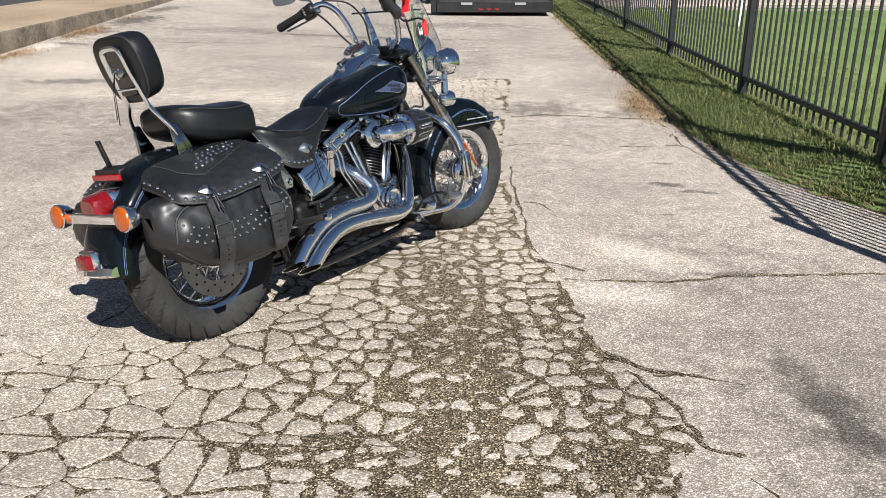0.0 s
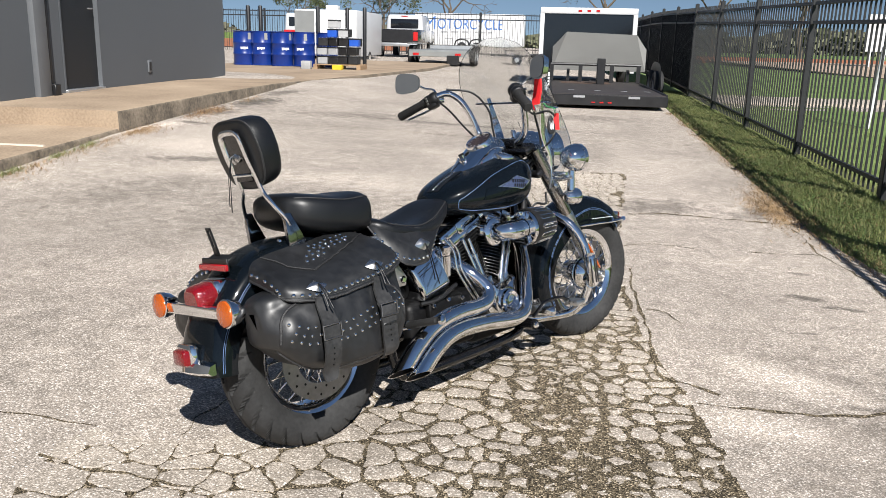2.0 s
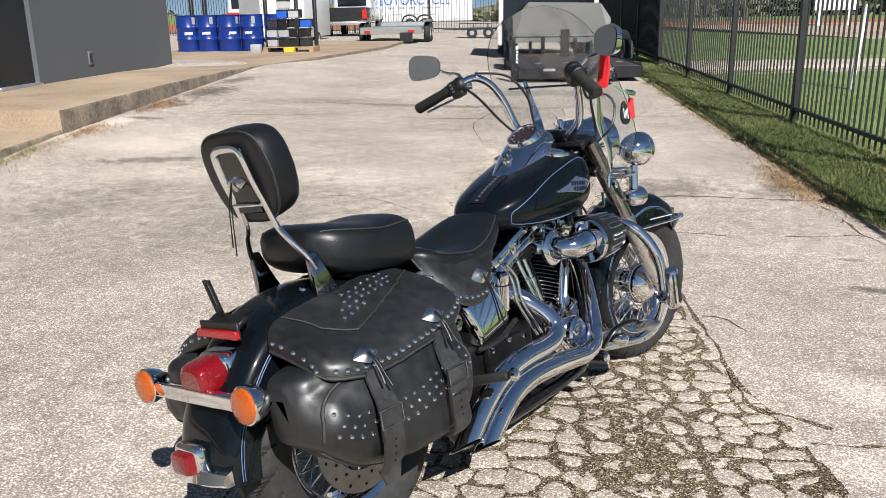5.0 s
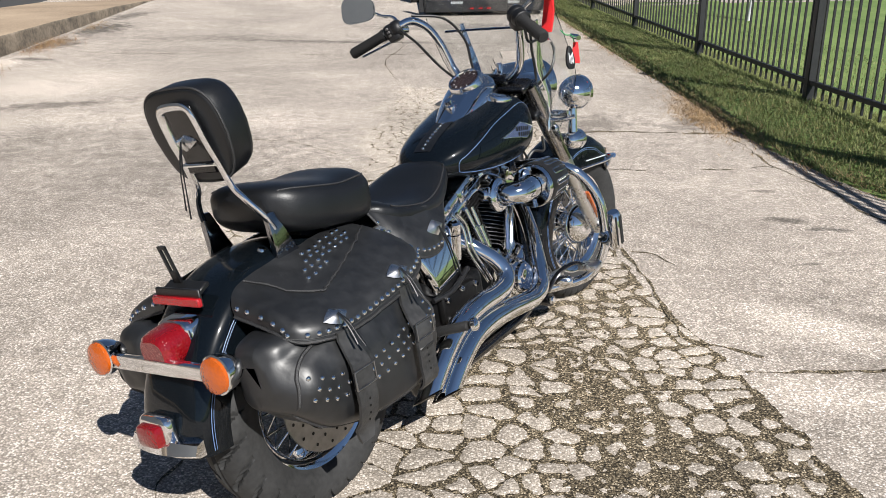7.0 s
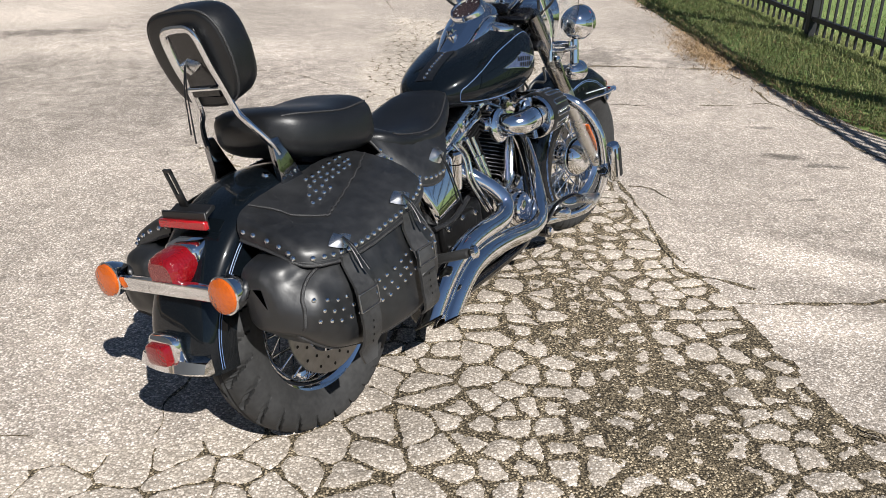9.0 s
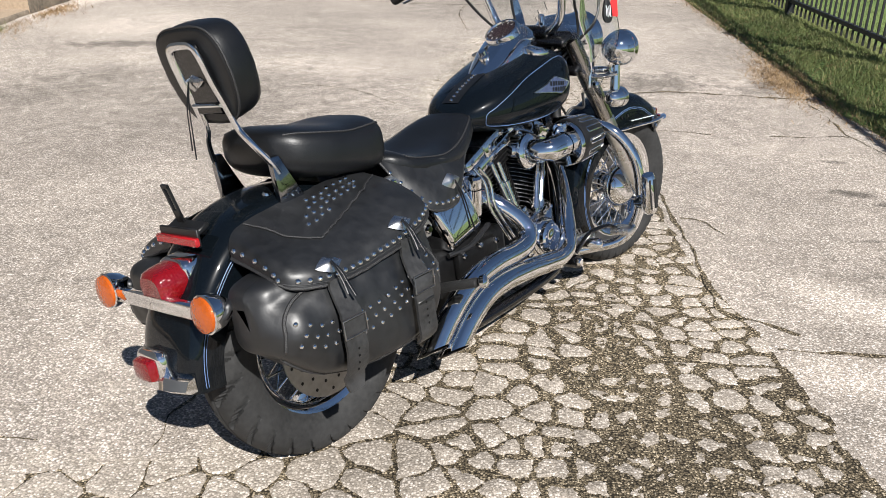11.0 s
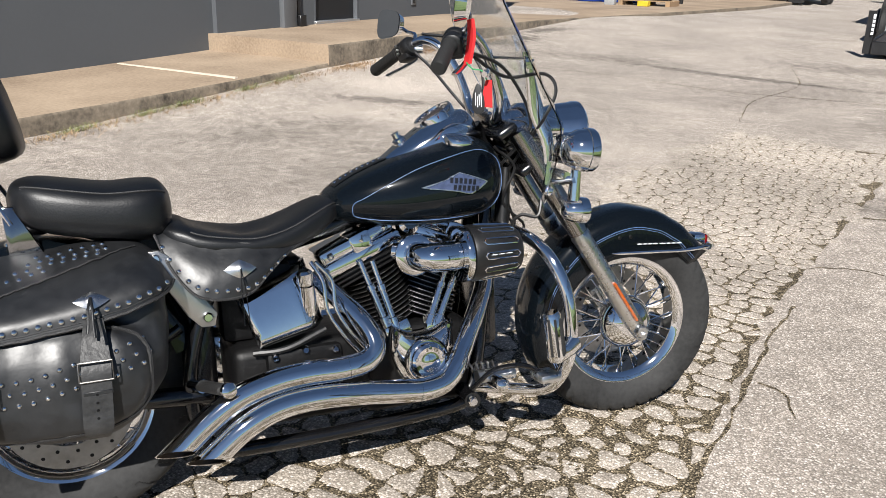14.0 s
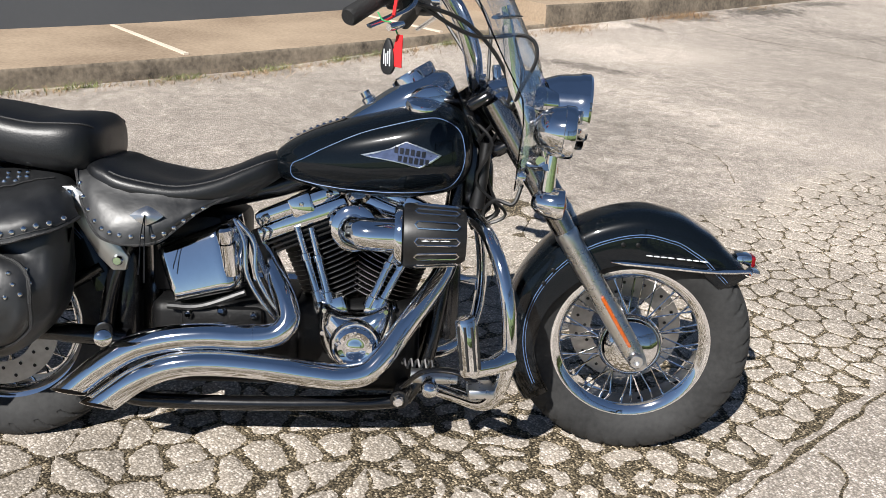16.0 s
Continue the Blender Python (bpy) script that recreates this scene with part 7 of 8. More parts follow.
bm.faces.new(rows[0])
bm.faces.new(rows[-1])
tip = part("fender_tip", bm, M_CHROME, bike, "chrome trim at the tail of the rear fender")
part("tip_lamp", boxed(-0.345, -0.295, -0.035, 0.035, 0.378, 0.428, 0.012, 2), M_TAIL, tip, "small red fender-tip lamp")
bm = bmesh.new()
box(bm, -0.325, -0.29, -0.046, 0.046, 0.372, 0.440, 0.014, 3)
part("lamp_bezel", bm, M_CHROME, tip)
bolt((0.02, -0.06, 0.692), (0, -0.3, 1), 0.011, 0.012)

# fender struts
for s in (-1, 1):
    bm = bmesh.new()
    outl = [(0.285, 0.665), (0.325, 0.668), (0.345, 0.655), (0.443, 0.508), (0.435, 0.478), (0.405, 0.478), (0.375, 0.51), (0.30, 0.64)]
    f0 = [bm.verts.new((x, s * 0.150, z)) for x, z in outl]
    f1 = [bm.verts.new((x, s * 0.168, z)) for x, z in outl]
    bm.faces.new(f0)
    bm.faces.new(f1)
    for k in range(8):
        bm.faces.new((f0[k], f0[(k + 1) % 8], f1[(k + 1) % 8], f1[k]))
    bmesh.ops.bevel(bm, geom=list(bm.edges), offset=0.003, segments=2, profile=0.5, affect="EDGES")
    part("fender_strut", bm, M_STRUT, bike, "bright metal fender strut")
    bolt((0.420, s * 0.168, 0.502), (0, s, 0), 0.013, 0.012)
    bolt((0.318, s * 0.168, 0.650), (0, s, 0), 0.011, 0.01)

# frame
for s in (-1, 1):
    part("frame_tube", tubed(spline([(1.20, s * 0.03, 0.80), (1.185, s * 0.06, 0.62), (1.15, s * 0.085, 0.35), (1.10, s * 0.105, 0.19), (1.0, s * 0.115, 0.150), (0.5, s * 0.12, 0.145), (0.40, s * 0.12, 0.18), (0.37, s * 0.12, 0.33), (0.42, s * 0.11, 0.52), (0.52, s * 0.06, 0.62)], 5), 0.0185, 12), M_FRAME, bike, "black frame tube")
    part("swingarm", tubed(spline([(0.42, s * 0.12, 0.30), (0.25, s * 0.115, 0.31), (0.098, s * 0.11, 0.309)], 5), [0.024] * 5 + [0.02] * 6, 12), M_FRAME, bike)
    part("swingarm_brace", tubed([(0.098, s * 0.11, 0.319), (0.36, s * 0.10, 0.47)], 0.017, 12), M_FRAME, bike)
    part("axle_nut", lathed([(0.02, 0), (0.02, 0.02), (0.012, 0.028), (0, 0.028)], 6, along((0.098, s * 0.125, 0.309), (0, s, 0))), M_CHROME, bike)
part("backbone", tubed([(1.18, 0, 0.80), (0.75, 0, 0.66), (0.50, 0, 0.60)], 0.028, 12), M_FRAME, bike)
part("mud_panel", boxed(0.36, 0.44, -0.10, 0.10, 0.22, 0.52, 0.03, 3), M_FRAME, bike, "black panel behind the gearbox")
part("belt_guard", boxed(0.08, 0.44, 0.085, 0.115, 0.33, 0.40, 0.012, 2), M_FRAME, bike)
part("caliper", boxed(0.035, 0.135, -0.125, -0.07, 0.39, 0.46, 0.014, 2), M_ENGINE, bike, "black rear brake caliper")

# engine
case = bmesh.new()
box(case, 0.80, 1.11, -0.115, 0.13, 0.17, 0.40, 0.035, 3)
eng = part("crankcase", case, M_ENGINE, bike, "black and chrome V-twin engine")
part("gearbox", boxed(0.47, 0.82, -0.125, 0.13, 0.19, 0.40, 0.03, 3), M_ENGINE, bike, "black gearbox")
part("gearbox_cover", boxed(0.55, 0.74, -0.150, -0.12, 0.30, 0.39, 0.014, 2), M_ENGINE, bike)
for q in ((0.57, 0.375), (0.72, 0.375), (0.57, 0.315), (0.645, 0.385)):
    bolt((q[0], -0.150, q[1]), (0, -1, 0), 0.010, 0.012)
prim = bmesh.new()
box(prim, 0.42, 1.08, 0.13, 0.215, 0.19, 0.40, 0.04, 3)
part("primary_cover", prim, M_CHROME, bike, "chrome primary cover")
CRANK = Vector((0.955, 0, 0.31))
for sgn, nm in ((-1, "rear"), (1, "front")):
    ax = Vector((sgn * math.sin(radians(22.5)), 0, math.cos(radians(22.5))))
    prof = [(0.0, 0.10), (0.060, 0.10)]
    for k in range(12):
        h = 0.105 + 0.0125 * k
        prof += [(0.064, h), (0.095, h + 0.001), (0.095, h + 0.0048), (0.064, h + 0.006)]
    prof += [(0.062, 0.26), (0.0, 0.26)]
    cyl = part("cylinder", lathed(prof, 36, along(CRANK, ax)), M_ENGINE, bike, "black finned cylinder", angle=30)
    edge = bmesh.new()
    for k in range(12):
        h = 0.105 + 0.0125 * k
        lathe(edge, [(0.0945, h + 0.0020), (0.0955, h + 0.0024), (0.0955, h + 0.0036), (0.0945, h + 0.0040)], 36, along(CRANK, ax))
    part("fin_edges", edge, M_STEEL, cyl, "machined bright fin edges")
    hd = bmesh.new()
    box(hd, -0.085, 0.085, -0.085, 0.085, 0.258, 0.30, 0.014, 2)
    hm = Matrix.Translation(CRANK) @ Matrix.Rotation(radians(sgn * 22.5), 4, "Y")
    head_ = part("cylinder_head", hd, M_ENGINE, bike, m=hm)
    for k in range(3):
        part("head_fin", boxed(-0.110, 0.104, -0.096, 0.092, 0.262 + 0.012 * k, 0.267 + 0.012 * k, 0.001, 1), M_ENGINE, head_, m=hm)
    rk = bmesh.new()
    box(rk, -0.124, 0.100, -0.094, 0.088, 0.296, 0.330, 0.006, 2)
    box(rk, -0.118, 0.094, -0.089, 0.084, 0.329, 0.366, 0.012, 2)
    box(rk, -0.030, 0.026, -0.094, 0.0, 0.318, 0.370, 0.006, 2)
    rocker = part("rocker_box", rk, M_CHROME, bike, "chrome rocker box", m=hm)
    for dx in (-0.09, 0.0, 0.07):
        bolt(hm @ Vector((dx, -0.084, 0.345)), hm.to_3x3() @ Vector((0, -0.6, 1)), 0.010, 0.012, None, rocker)
    for (x0, z0), (x1, z1) in (((0.868, 0.425), (0.812, 0.570)), ((0.892, 0.422), (0.845, 0.568))) if sgn < 0 else (((0.984, 0.415), (1.058, 0.552)), ((1.008, 0.412), (1.092, 0.545))):
        b0, b1 = Vector((x0, -0.120, z0 - 0.02)), Vector((x1, -0.098, z1 + 0.01))
        part("pushrod_tube", tubed([b0, b0.lerp(b1, 0.14), b0.lerp(b1, 0.15), b0.lerp(b1, 0.55), b0.lerp(b1, 0.56), b0.lerp(b1, 0.64), b0.lerp(b1, 0.65), b1], [0.0145, 0.0145, 0.010, 0.010, 0.0125, 0.0125, 0.0085, 0.0085], 14), M_CHROME, bike, "chrome pushrod tube")
    lb = bmesh.new()
    box(lb, -0.036, 0.036, -0.026, 0.02, -0.028, 0.026, 0.008, 2)
    part("tappet_block", lb, M_CHROME, bike, m=Matrix.Translation((0.955 + sgn * 0.056, -0.105, 0.388)) @ Matrix.Rotation(radians(sgn * 20), 4, "Y"))
# cam cover with round timer cap
outl = [(-0.085, 0.098), (-0.03, 0.07), (0.03, 0.07), (0.085, 0.09), (0.092, 0.03), (0.075, -0.035), (0.04, -0.07), (-0.04, -0.07), (-0.075, -0.035), (-0.092, 0.03)]
bm = bmesh.new()
ol = spline([(x, 0, z) for x, z in outl + outl[:1]], 4)[:-1]
f0 = [bm.verts.new((0.955 + p.x, -0.112, 0.318 + p.z)) for p in ol]
f1 = [bm.verts.new((0.955 + p.x, -0.126, 0.318 + p.z)) for p in ol]
f2 = [bm.verts.new((0.955 + p.x * 0.90, -0.146, 0.318 + p.z * 0.92)) for p in ol]
for a, b in ((f0, f1), (f1, f2)):
    for k in range(len(ol)):
        bm.faces.new((a[k], a[(k + 1) % len(ol)], b[(k + 1) % len(ol)], b[k]))
f3 = [bm.verts.new((0.955 + p.x * 0.72, -0.160, 0.318 + p.z * 0.72)) for p in ol]
f4 = [bm.verts.new((0.957 + p.x * 0.45, -0.168, 0.316 + p.z * 0.45)) for p in ol]
for a, b in ((f2, f3), (f3, f4)):
    for k in range(len(ol)):
        bm.faces.new((a[k], a[(k + 1) % len(ol)], b[(k + 1) % len(ol)], b[k]))
bm.faces.new(f4)
cam_cover = part("cam_cover", bm, M_CHROME, bike, "polished chrome cam cover")
part("timer_cover", lathed([(0.062, 0), (0.060, 0.012), (0.054, 0.018), (0.050, 0.018), (0.048, 0.03), (0.040, 0.036), (0.030, 0.034), (0.026, 0.033), (0.016, 0.036), (0, 0.0375)], 40, along((0.958, -0.158, 0.314), (0, -1, 0))), M_CHROME, cam_cover, "round chrome timer cover")
for k in range(5):
    a = 2 * math.pi * k / 5 + 0.3
    bolt((0.958 + 0.039 * math.cos(a), -0.192, 0.314 + 0.039 * math.sin(a)), (0, -1, 0), 0.005, 0.004, None, cam_cover)
for x, z in ((-0.076, 0.078), (0.076, 0.078), (-0.080, 0.02), (0.080, 0.02), (-0.05, -0.055), (0.05, -0.055), (0, 0.05)):
    bolt((0.955 + x * 0.95, -0.144, 0.318 + z * 0.95), (0, -1, 0), 0.008, 0.010, None, cam_cover)

# air intake
part("intake_plate", lathed([(0, 0), (0.050, 0), (0.054, 0.006), (0.054, 0.016), (0.046, 0.022), (0.03, 0.024), (0, 0.024)], 36, along((0.948, -0.130, 0.588), (0, -1, 0))), M_CHROME, bike, "round chrome intake plate")
part("intake_elbow", tubed(spline([(0.948, -0.150, 0.588), (0.950, -0.178, 0.588), (0.968, -0.200, 0.588), (1.0, -0.208, 0.588), (1.052, -0.208, 0.588)], 6), [0.036] * 12 + [0.038] * 13, 26), M_CHROME, bike, "chrome intake elbow")
part("intake_clamp", lathed([(0.040, 0), (0.066, 0.002), (0.070, 0.008), (0.070, 0.018), (0.064, 0.022), (0, 0.022)], 36, along((1.040, -0.208, 0.588), (1, 0, 0))), M_CHROME, bike)
filt = part("air_filter", lathed([(0.0, 0.0), (0.070, 0.0), (0.073, 0.01), (0.068, 0.07), (0.061, 0.128), (0.054, 0.138), (0, 0.140)], 40, along((1.062, -0.208, 0.590), (1, 0, 0))), M_PLASTIC, bike, "black cone air filter with bright slots")
for k in range(12):
    a = 2 * math.pi * k / 12
    m_ = along((1.062, -0.208, 0.590), (1, 0, 0)) @ Matrix.Rotation(a, 4, "Z")
    lp = [Vector((0.0735 - 0.0085 * (h / 0.128), y, h)) for y, h in ((-0.008, 0.03), (-0.008, 0.115), (0.0, 0.122), (0.008, 0.115), (0.008, 0.03), (0.0, 0.024), (-0.008, 0.03))]
    part("slot_rim", tubed([m_ @ p for p in lp], 0.0022, 6), M_CHROME, filt)
for x0, x1 in ((1.100, 1.118), (1.122, 1.138), (1.142, 1.162)):
    part("script_bar", tubed([(x, -0.2795 + 0.1 * (x - 1.10), 0.592) for x in (x0, (x0 + x1) / 2, x1)], [0.001, 0.003, 0.001], 8, flat=0.5), M_LABEL, filt, "bar of small white script")
part("intake_stub", tubed([(0.90, -0.105, 0.60), (0.945, -0.13, 0.592)], [0.022, 0.024], 16), M_CHROME, bike)
part("horn_bracket", lathed([(0.03, 0), (0.03, 0.03), (0.02, 0.04), (0, 0.04)], 20, along((0.955, -0.06, 0.655), (0, -1, 0.4))), M_CHROME, bike)


# exhaust pipes with slash-cut ends
def exhaust(pts, label, cut=0.075):
    c = spline(pts, 8)
    n = len(c)
    rad = [0.0262 + 0.0045 * min(1, max(0, (k / n - 0.30) / 0.3)) for k in range(n)]
    bm = bmesh.new()
    fr = frames_along(c)
    seg = 26
    rings = []
    for i, (p, t, u, w) in enumerate(fr):
        ring = []
        for k in range(seg):
            a = 2 * math.pi * k / seg
            q = math.cos(a) * u + math.sin(a) * w
            ex = 0.0
            if i == n - 1:
                ex = cut * (0.5 + 0.5 * q.dot(Vector((-0.35, 0.72, 0.6)).normalized()))
            ring.append(bm.verts.new(p + rad[i] * q + t * ex))
        rings.append(ring)
    last = rings[-1]
    inner0 = [bm.verts.new(v.co + (c[-1] + fr[-1][1] * 0.03 - v.co) * 0.07) for v in last]
    rings.append(inner0)
    for a, b in zip(rings, rings[1:]):
        for k in range(seg):
            bm.faces.new((a[k], a[(k + 1) % seg], b[(k + 1) % seg], b[k]))
    lip_co = [v.co.copy() for v in inner0]
    bore = [c[-5] + (v.co - c[-5]) * 0.9 for v in rings[n - 5]]
    ob = part("exhaust_pipe", bm, M_CHROME, bike, label, angle=60)
    bm = bmesh.new()
    bm.faces.new([bm.verts.new(v) for v in bore])
    lip = [bm.verts.new(v) for v in lip_co]
    deep = list(bm.verts)[:seg]
    for k in range(seg):
        bm.faces.new((lip[k], lip[(k + 1) % seg], deep[(k + 1) % seg], deep[k]))
    part("pipe_bore", bm, M_SOOT, ob, "sooty brown inside of the pipe")
    i = int(n * 0.52)
    part("weld_band", tubed([c[i], c[i + 1].lerp(c[i], 0.8)], rad[i] + 0.0012, 26, caps=False), M_CHROME, ob)
    return ob


exhaust([(0.712, -0.040, 0.545), (0.734, -0.080, 0.512), (0.772, -0.146, 0.464), (0.800, -0.188, 0.418), (0.806, -0.210, 0.380), (0.778, -0.219, 0.352), (0.715, -0.221, 0.344), (0.63, -0.222, 0.346), (0.548, -0.223, 0.338), (0.470, -0.225, 0.316), (0.400, -0.226, 0.274), (0.345, -0.226, 0.229)], "upper chrome exhaust pipe, slash-cut")
exhaust([(1.185, -0.050, 0.560), (1.164, -0.092, 0.486), (1.125, -0.132, 0.430), (1.075, -0.172, 0.368), (1.028, -0.206, 0.306), (0.988, -0.220, 0.268), (0.930, -0.223, 0.256), (0.86, -0.224, 0.263), (0.76, -0.226, 0.277), (0.64, -0.230, 0.286), (0.55, -0.233, 0.277), (0.475, -0.236, 0.246), (0.412, -0.236, 0.200)], "lower chrome exhaust pipe, slash-cut")

# oil tank, covers and lines
bm = bmesh.new()
NS, NT = 20, 12
face = []
for i in range(NS + 1):
    u = i / NS
    row = []
    for j in range(NT + 1):
        v = j / NT
        lo = Vector((0.537, 0, 0.400)).lerp(Vector((0.712, 0, 0.440)), u)
        hi = Vector((0.492, 0, 0.528)).lerp(Vector((0.676, 0, 0.598)), u)
        p = lo.lerp(hi, v)
        edge = min(u, 1 - u, v, 1 - v)
        y = -0.154 - 0.006 * (1 - (2 * v - 1) ** 2) + 0.012 * max(0, 1 - edge / 0.06) ** 2 + 0.060 * max(0, (u - 0.70) / 0.30) ** 2 + 0.024 * v
        row.append(bm.verts.new((p.x, y, p.z)))
    face.append(row)
for i in range(NS):
    for j in range(NT):
        bm.faces.new((face[i][j], face[i + 1][j], face[i + 1][j + 1], face[i][j + 1]))
rim_v = [r[0] for r in face] + face[-1][1:] + [r[-1] for r in face[-2::-1]] + face[0][-2:0:-1]
back = [bm.verts.new((v.co.x, -0.05, v.co.z)) for v in rim_v]
for k in range(len(rim_v)):
    q = (k + 1) % len(rim_v)
    bm.faces.new((rim_v[k], rim_v[q], back[q], back[k]))
bm.faces.new(back)
part("oil_tank", bm, M_CHROME, bike, "polished chrome oil tank", angle=50)
part("oil_filler", tubed([(0.668, -0.135, 0.47), (0.660, -0.150, 0.545)], 0.019, 18), M_CHROME, bike)
part("oil_cap", lathed([(0.018, 0), (0.020, 0.012), (0.020, 0.03), (0.014, 0.036), (0, 0.037)], 20, along((0.658, -0.152, 0.548), (-0.1, -0.15, 1))), M_CHROME, bike)
for k in range(2):
    d = 0.022 * k
    part("oil_line", tubed(spline([(0.675 + d * 0.4, -0.14 - 0.012 * k, 0.60), (0.70 + d, -0.155, 0.55), (0.705 + d, -0.16, 0.48), (0.735 + d, -0.165, 0.42), (0.78 + d, -0.16, 0.36)], 6), 0.0052, 10), M_CHROME, bike, "chrome oil line")
part("wiring_sleeve", tubed(spline([(0.52, -0.14, 0.39), (0.60, -0.155, 0.395), (0.70, -0.15, 0.43)], 6), 0.008, 8), M_PLASTIC, bike)
part("coil_cover", boxed(0.50, 0.64, -0.10, 0.10, 0.54, 0.60, 0.02, 2), M_ENGINE, bike)
part("battery_box", boxed(0.46, 0.68, -0.06, 0.10, 0.40, 0.60, 0.02, 2), M_ENGINE, bike)

# crash bar, pegs, pedals, stand
for s in (-1, 1):
    part("crash_bar", tubed(spline([(1.20, s * 0.05, 0.625), (1.222, s * 0.16, 0.628), (1.255, s * 0.26, 0.59), (1.285, s * 0.315, 0.50), (1.298, s * 0.325, 0.39), (1.292, s * 0.31, 0.29), (1.262, s * 0.26, 0.215), (1.20, s * 0.17, 0.195), (1.12, s * 0.10, 0.195)], 7), 0.0165, 16), M_CHROME, bike, "chrome engine guard bar")
    part("peg_clamp", tubed([(1.296, s * 0.325, 0.345), (1.255, s * 0.365, 0.342), (1.215, s * 0.392, 0.345)], [0.026, 0.019, 0.02], 14), M_CHROME, bike)
    pg = part("highway_peg", tubed([(1.192, s * 0.408, 0.462), (1.194, s * 0.408, 0.455), (1.208, s * 0.402, 0.345), (1.21, s * 0.402, 0.338)], [0.018, 0.022, 0.022, 0.018], 18), M_CHROME, bike, "folded chrome highway peg")
    for k in range(4):
        a = radians(-140 + 40 * k) if s < 0 else radians(40 + 40 * k)
        off = Vector((0.0225 * math.cos(a), 0.0225 * math.sin(a), 0))
        part("rubber_strip", tubed([Vector((1.194, s * 0.408, 0.448)) + off, Vector((1.207, s * 0.402, 0.352)) + off], 0.0032, 6), M_GRIP, pg)
    pp = part("pillion_peg", tubed([(0.372, s * 0.13, 0.335), (0.382, s * 0.17, 0.342), (0.392, s * 0.205, 0.349)], [0.013, 0.013, 0.016], 14), M_CHROME, bike, "folding passenger foot peg")
    part("peg_rubber", tubed([(0.390, s * 0.195, 0.348), (0.392, s * 0.200, 0.349), (0.428, s * 0.305, 0.366), (0.429, s * 0.310, 0.367)], [0.014, 0.0185, 0.0185, 0.014], 14, flat=0.7), M_GRIP, pp, "black ribbed peg rubber")
    part("peg_end", lathed([(0.015, 0), (0.018, 0.003), (0.018, 0.014), (0.010, 0.020), (0, 0.020)], 14, along((0.432, s * 0.316, 0.368), (0.30, s * 0.94, 0.14))), M_CHROME, pp, "chrome peg end")
    part("foot_peg", tubed([(1.13, s * 0.13, 0.235), (1.134, s * 0.25, 0.24), (1.1345, s * 0.258, 0.2403), (1.135, s * 0.263, 0.2406)], [0.014, 0.02, 0.015, 0.004], 16), M_CHROME, bike, "chrome foot peg")
    part("peg_mount", tubed([(1.08, s * 0.10, 0.195), (1.065, s * 0.21, 0.197)], [0.022, 0.022], 14), M_FRAME, bike)
    bolt((1.063, s * 0.212, 0.197), (0, s, 0), 0.014, 0.012)
part("brake_lever", tubed(spline([(1.07, -0.20, 0.225), (1.12, -0.225, 0.275), (1.19, -0.25, 0.285), (1.24, -0.26, 0.262)], 5), 0.011, 10, flat=0.6), M_FRAME, bike, "black brake lever")
part("brake_pedal", boxed(1.215, 1.275, -0.315, -0.245, 0.245, 0.268, 0.007, 2), M_SATIN, bike, "brake pedal pad")
part("brake_cylinder", tubed([(1.09, -0.185, 0.25), (1.20, -0.185, 0.245)], [0.018, 0.015], 14), M_SATIN, bike)
part("pedal_spring", tubed([(1.07, -0.175, 0.275 - 0.0)] + [Vector((1.07 + 0.004 * k, -0.175 + 0.012 * math.cos(k * 1.6), 0.275 + 0.012 * math.sin(k * 1.6))) for k in range(20)], 0.003, 5), M_STEEL, bike)
part("side_stand", tubed(spline([(0.98, 0.13, 0.16), (0.96, 0.19, 0.10), (0.94, 0.285, 0.052)], 5), [0.014] * 10 + [0.02], 10), M_FRAME, bike, "black side stand, down")
part("front_panel", boxed(1.155, 1.205, -0.085, 0.085, 0.30, 0.62, 0.02, 2), M_FRAME, bike, "black regulator panel ahead of the engine")

# things tied to the handlebar
bm = bmesh.new()
rows = []
for k in range(12):
    t = k / 11
    w = 0.014 + 0.003 * math.sin(3 * t) + 0.003 * t
    c = Vector((1.030 + 0.004 * math.sin(4 * t), -0.356 + 0.02 * t, 1.152 - 0.098 * t))
    rows.append([bm.verts.new(c + Vector((dx, dy, 0))) for dx, dy in ((-0.003, -w * 0.9), (0.003, -w), (0.004, w), (-0.003, w * 0.9))])
for a, b in zip(rows, rows[1:]):
    for k in range(4):
        bm.faces.new((a[k], a[(k + 1) % 4], b[(k + 1) % 4], b[k]))
bm.faces.new(rows[0])
bm.faces.new(rows[-1])
tagged(part("red_brake_strap", bm, M_REDRAG, m=BIKE, angle=60), "red cloth strap tied round the brake lever", "strap")
part("lever_ball", tubed([(1.045, -0.405, 1.035), (1.028, -0.432, 1.028), (1.02, -0.44, 1.026)], [0.006, 0.008, 0.007], 10), M_CHROME, bike)
tag_p = Vector((1.038, -0.416, 0.985))
TAG = BIKE @ Matrix.Translation(tag_p) @ Matrix.Rotation(radians(50), 4, "Z") @ Matrix.Rotation(radians(8), 4, "X")
bm = boxed(-0.0015, 0.0015, -0.014, 0.014, -0.03, 0.03, 0.001, 1)
for v in bm.verts:
    v.co.y *= 0.78 - 9.0 * v.co.z
tg = tagged(part("red_tag", bm, M_REDRAG, m=TAG), "red paper tag hanging from the brake lever", "tag")
part("tag_string", tubed(spline([tag_p + Vector((0, 0, 0.028)), tag_p + Vector((-0.012, 0.0, 0.05)), tag_p + Vector((-0.03, 0.01, 0.055)), tag_p + Vector((-0.04, 0.02, 0.07))], 4), 0.0016, 5), surf("green_string", (0.03, 0.30, 0.09), 0.7), tg, "green string", m=BIKE)
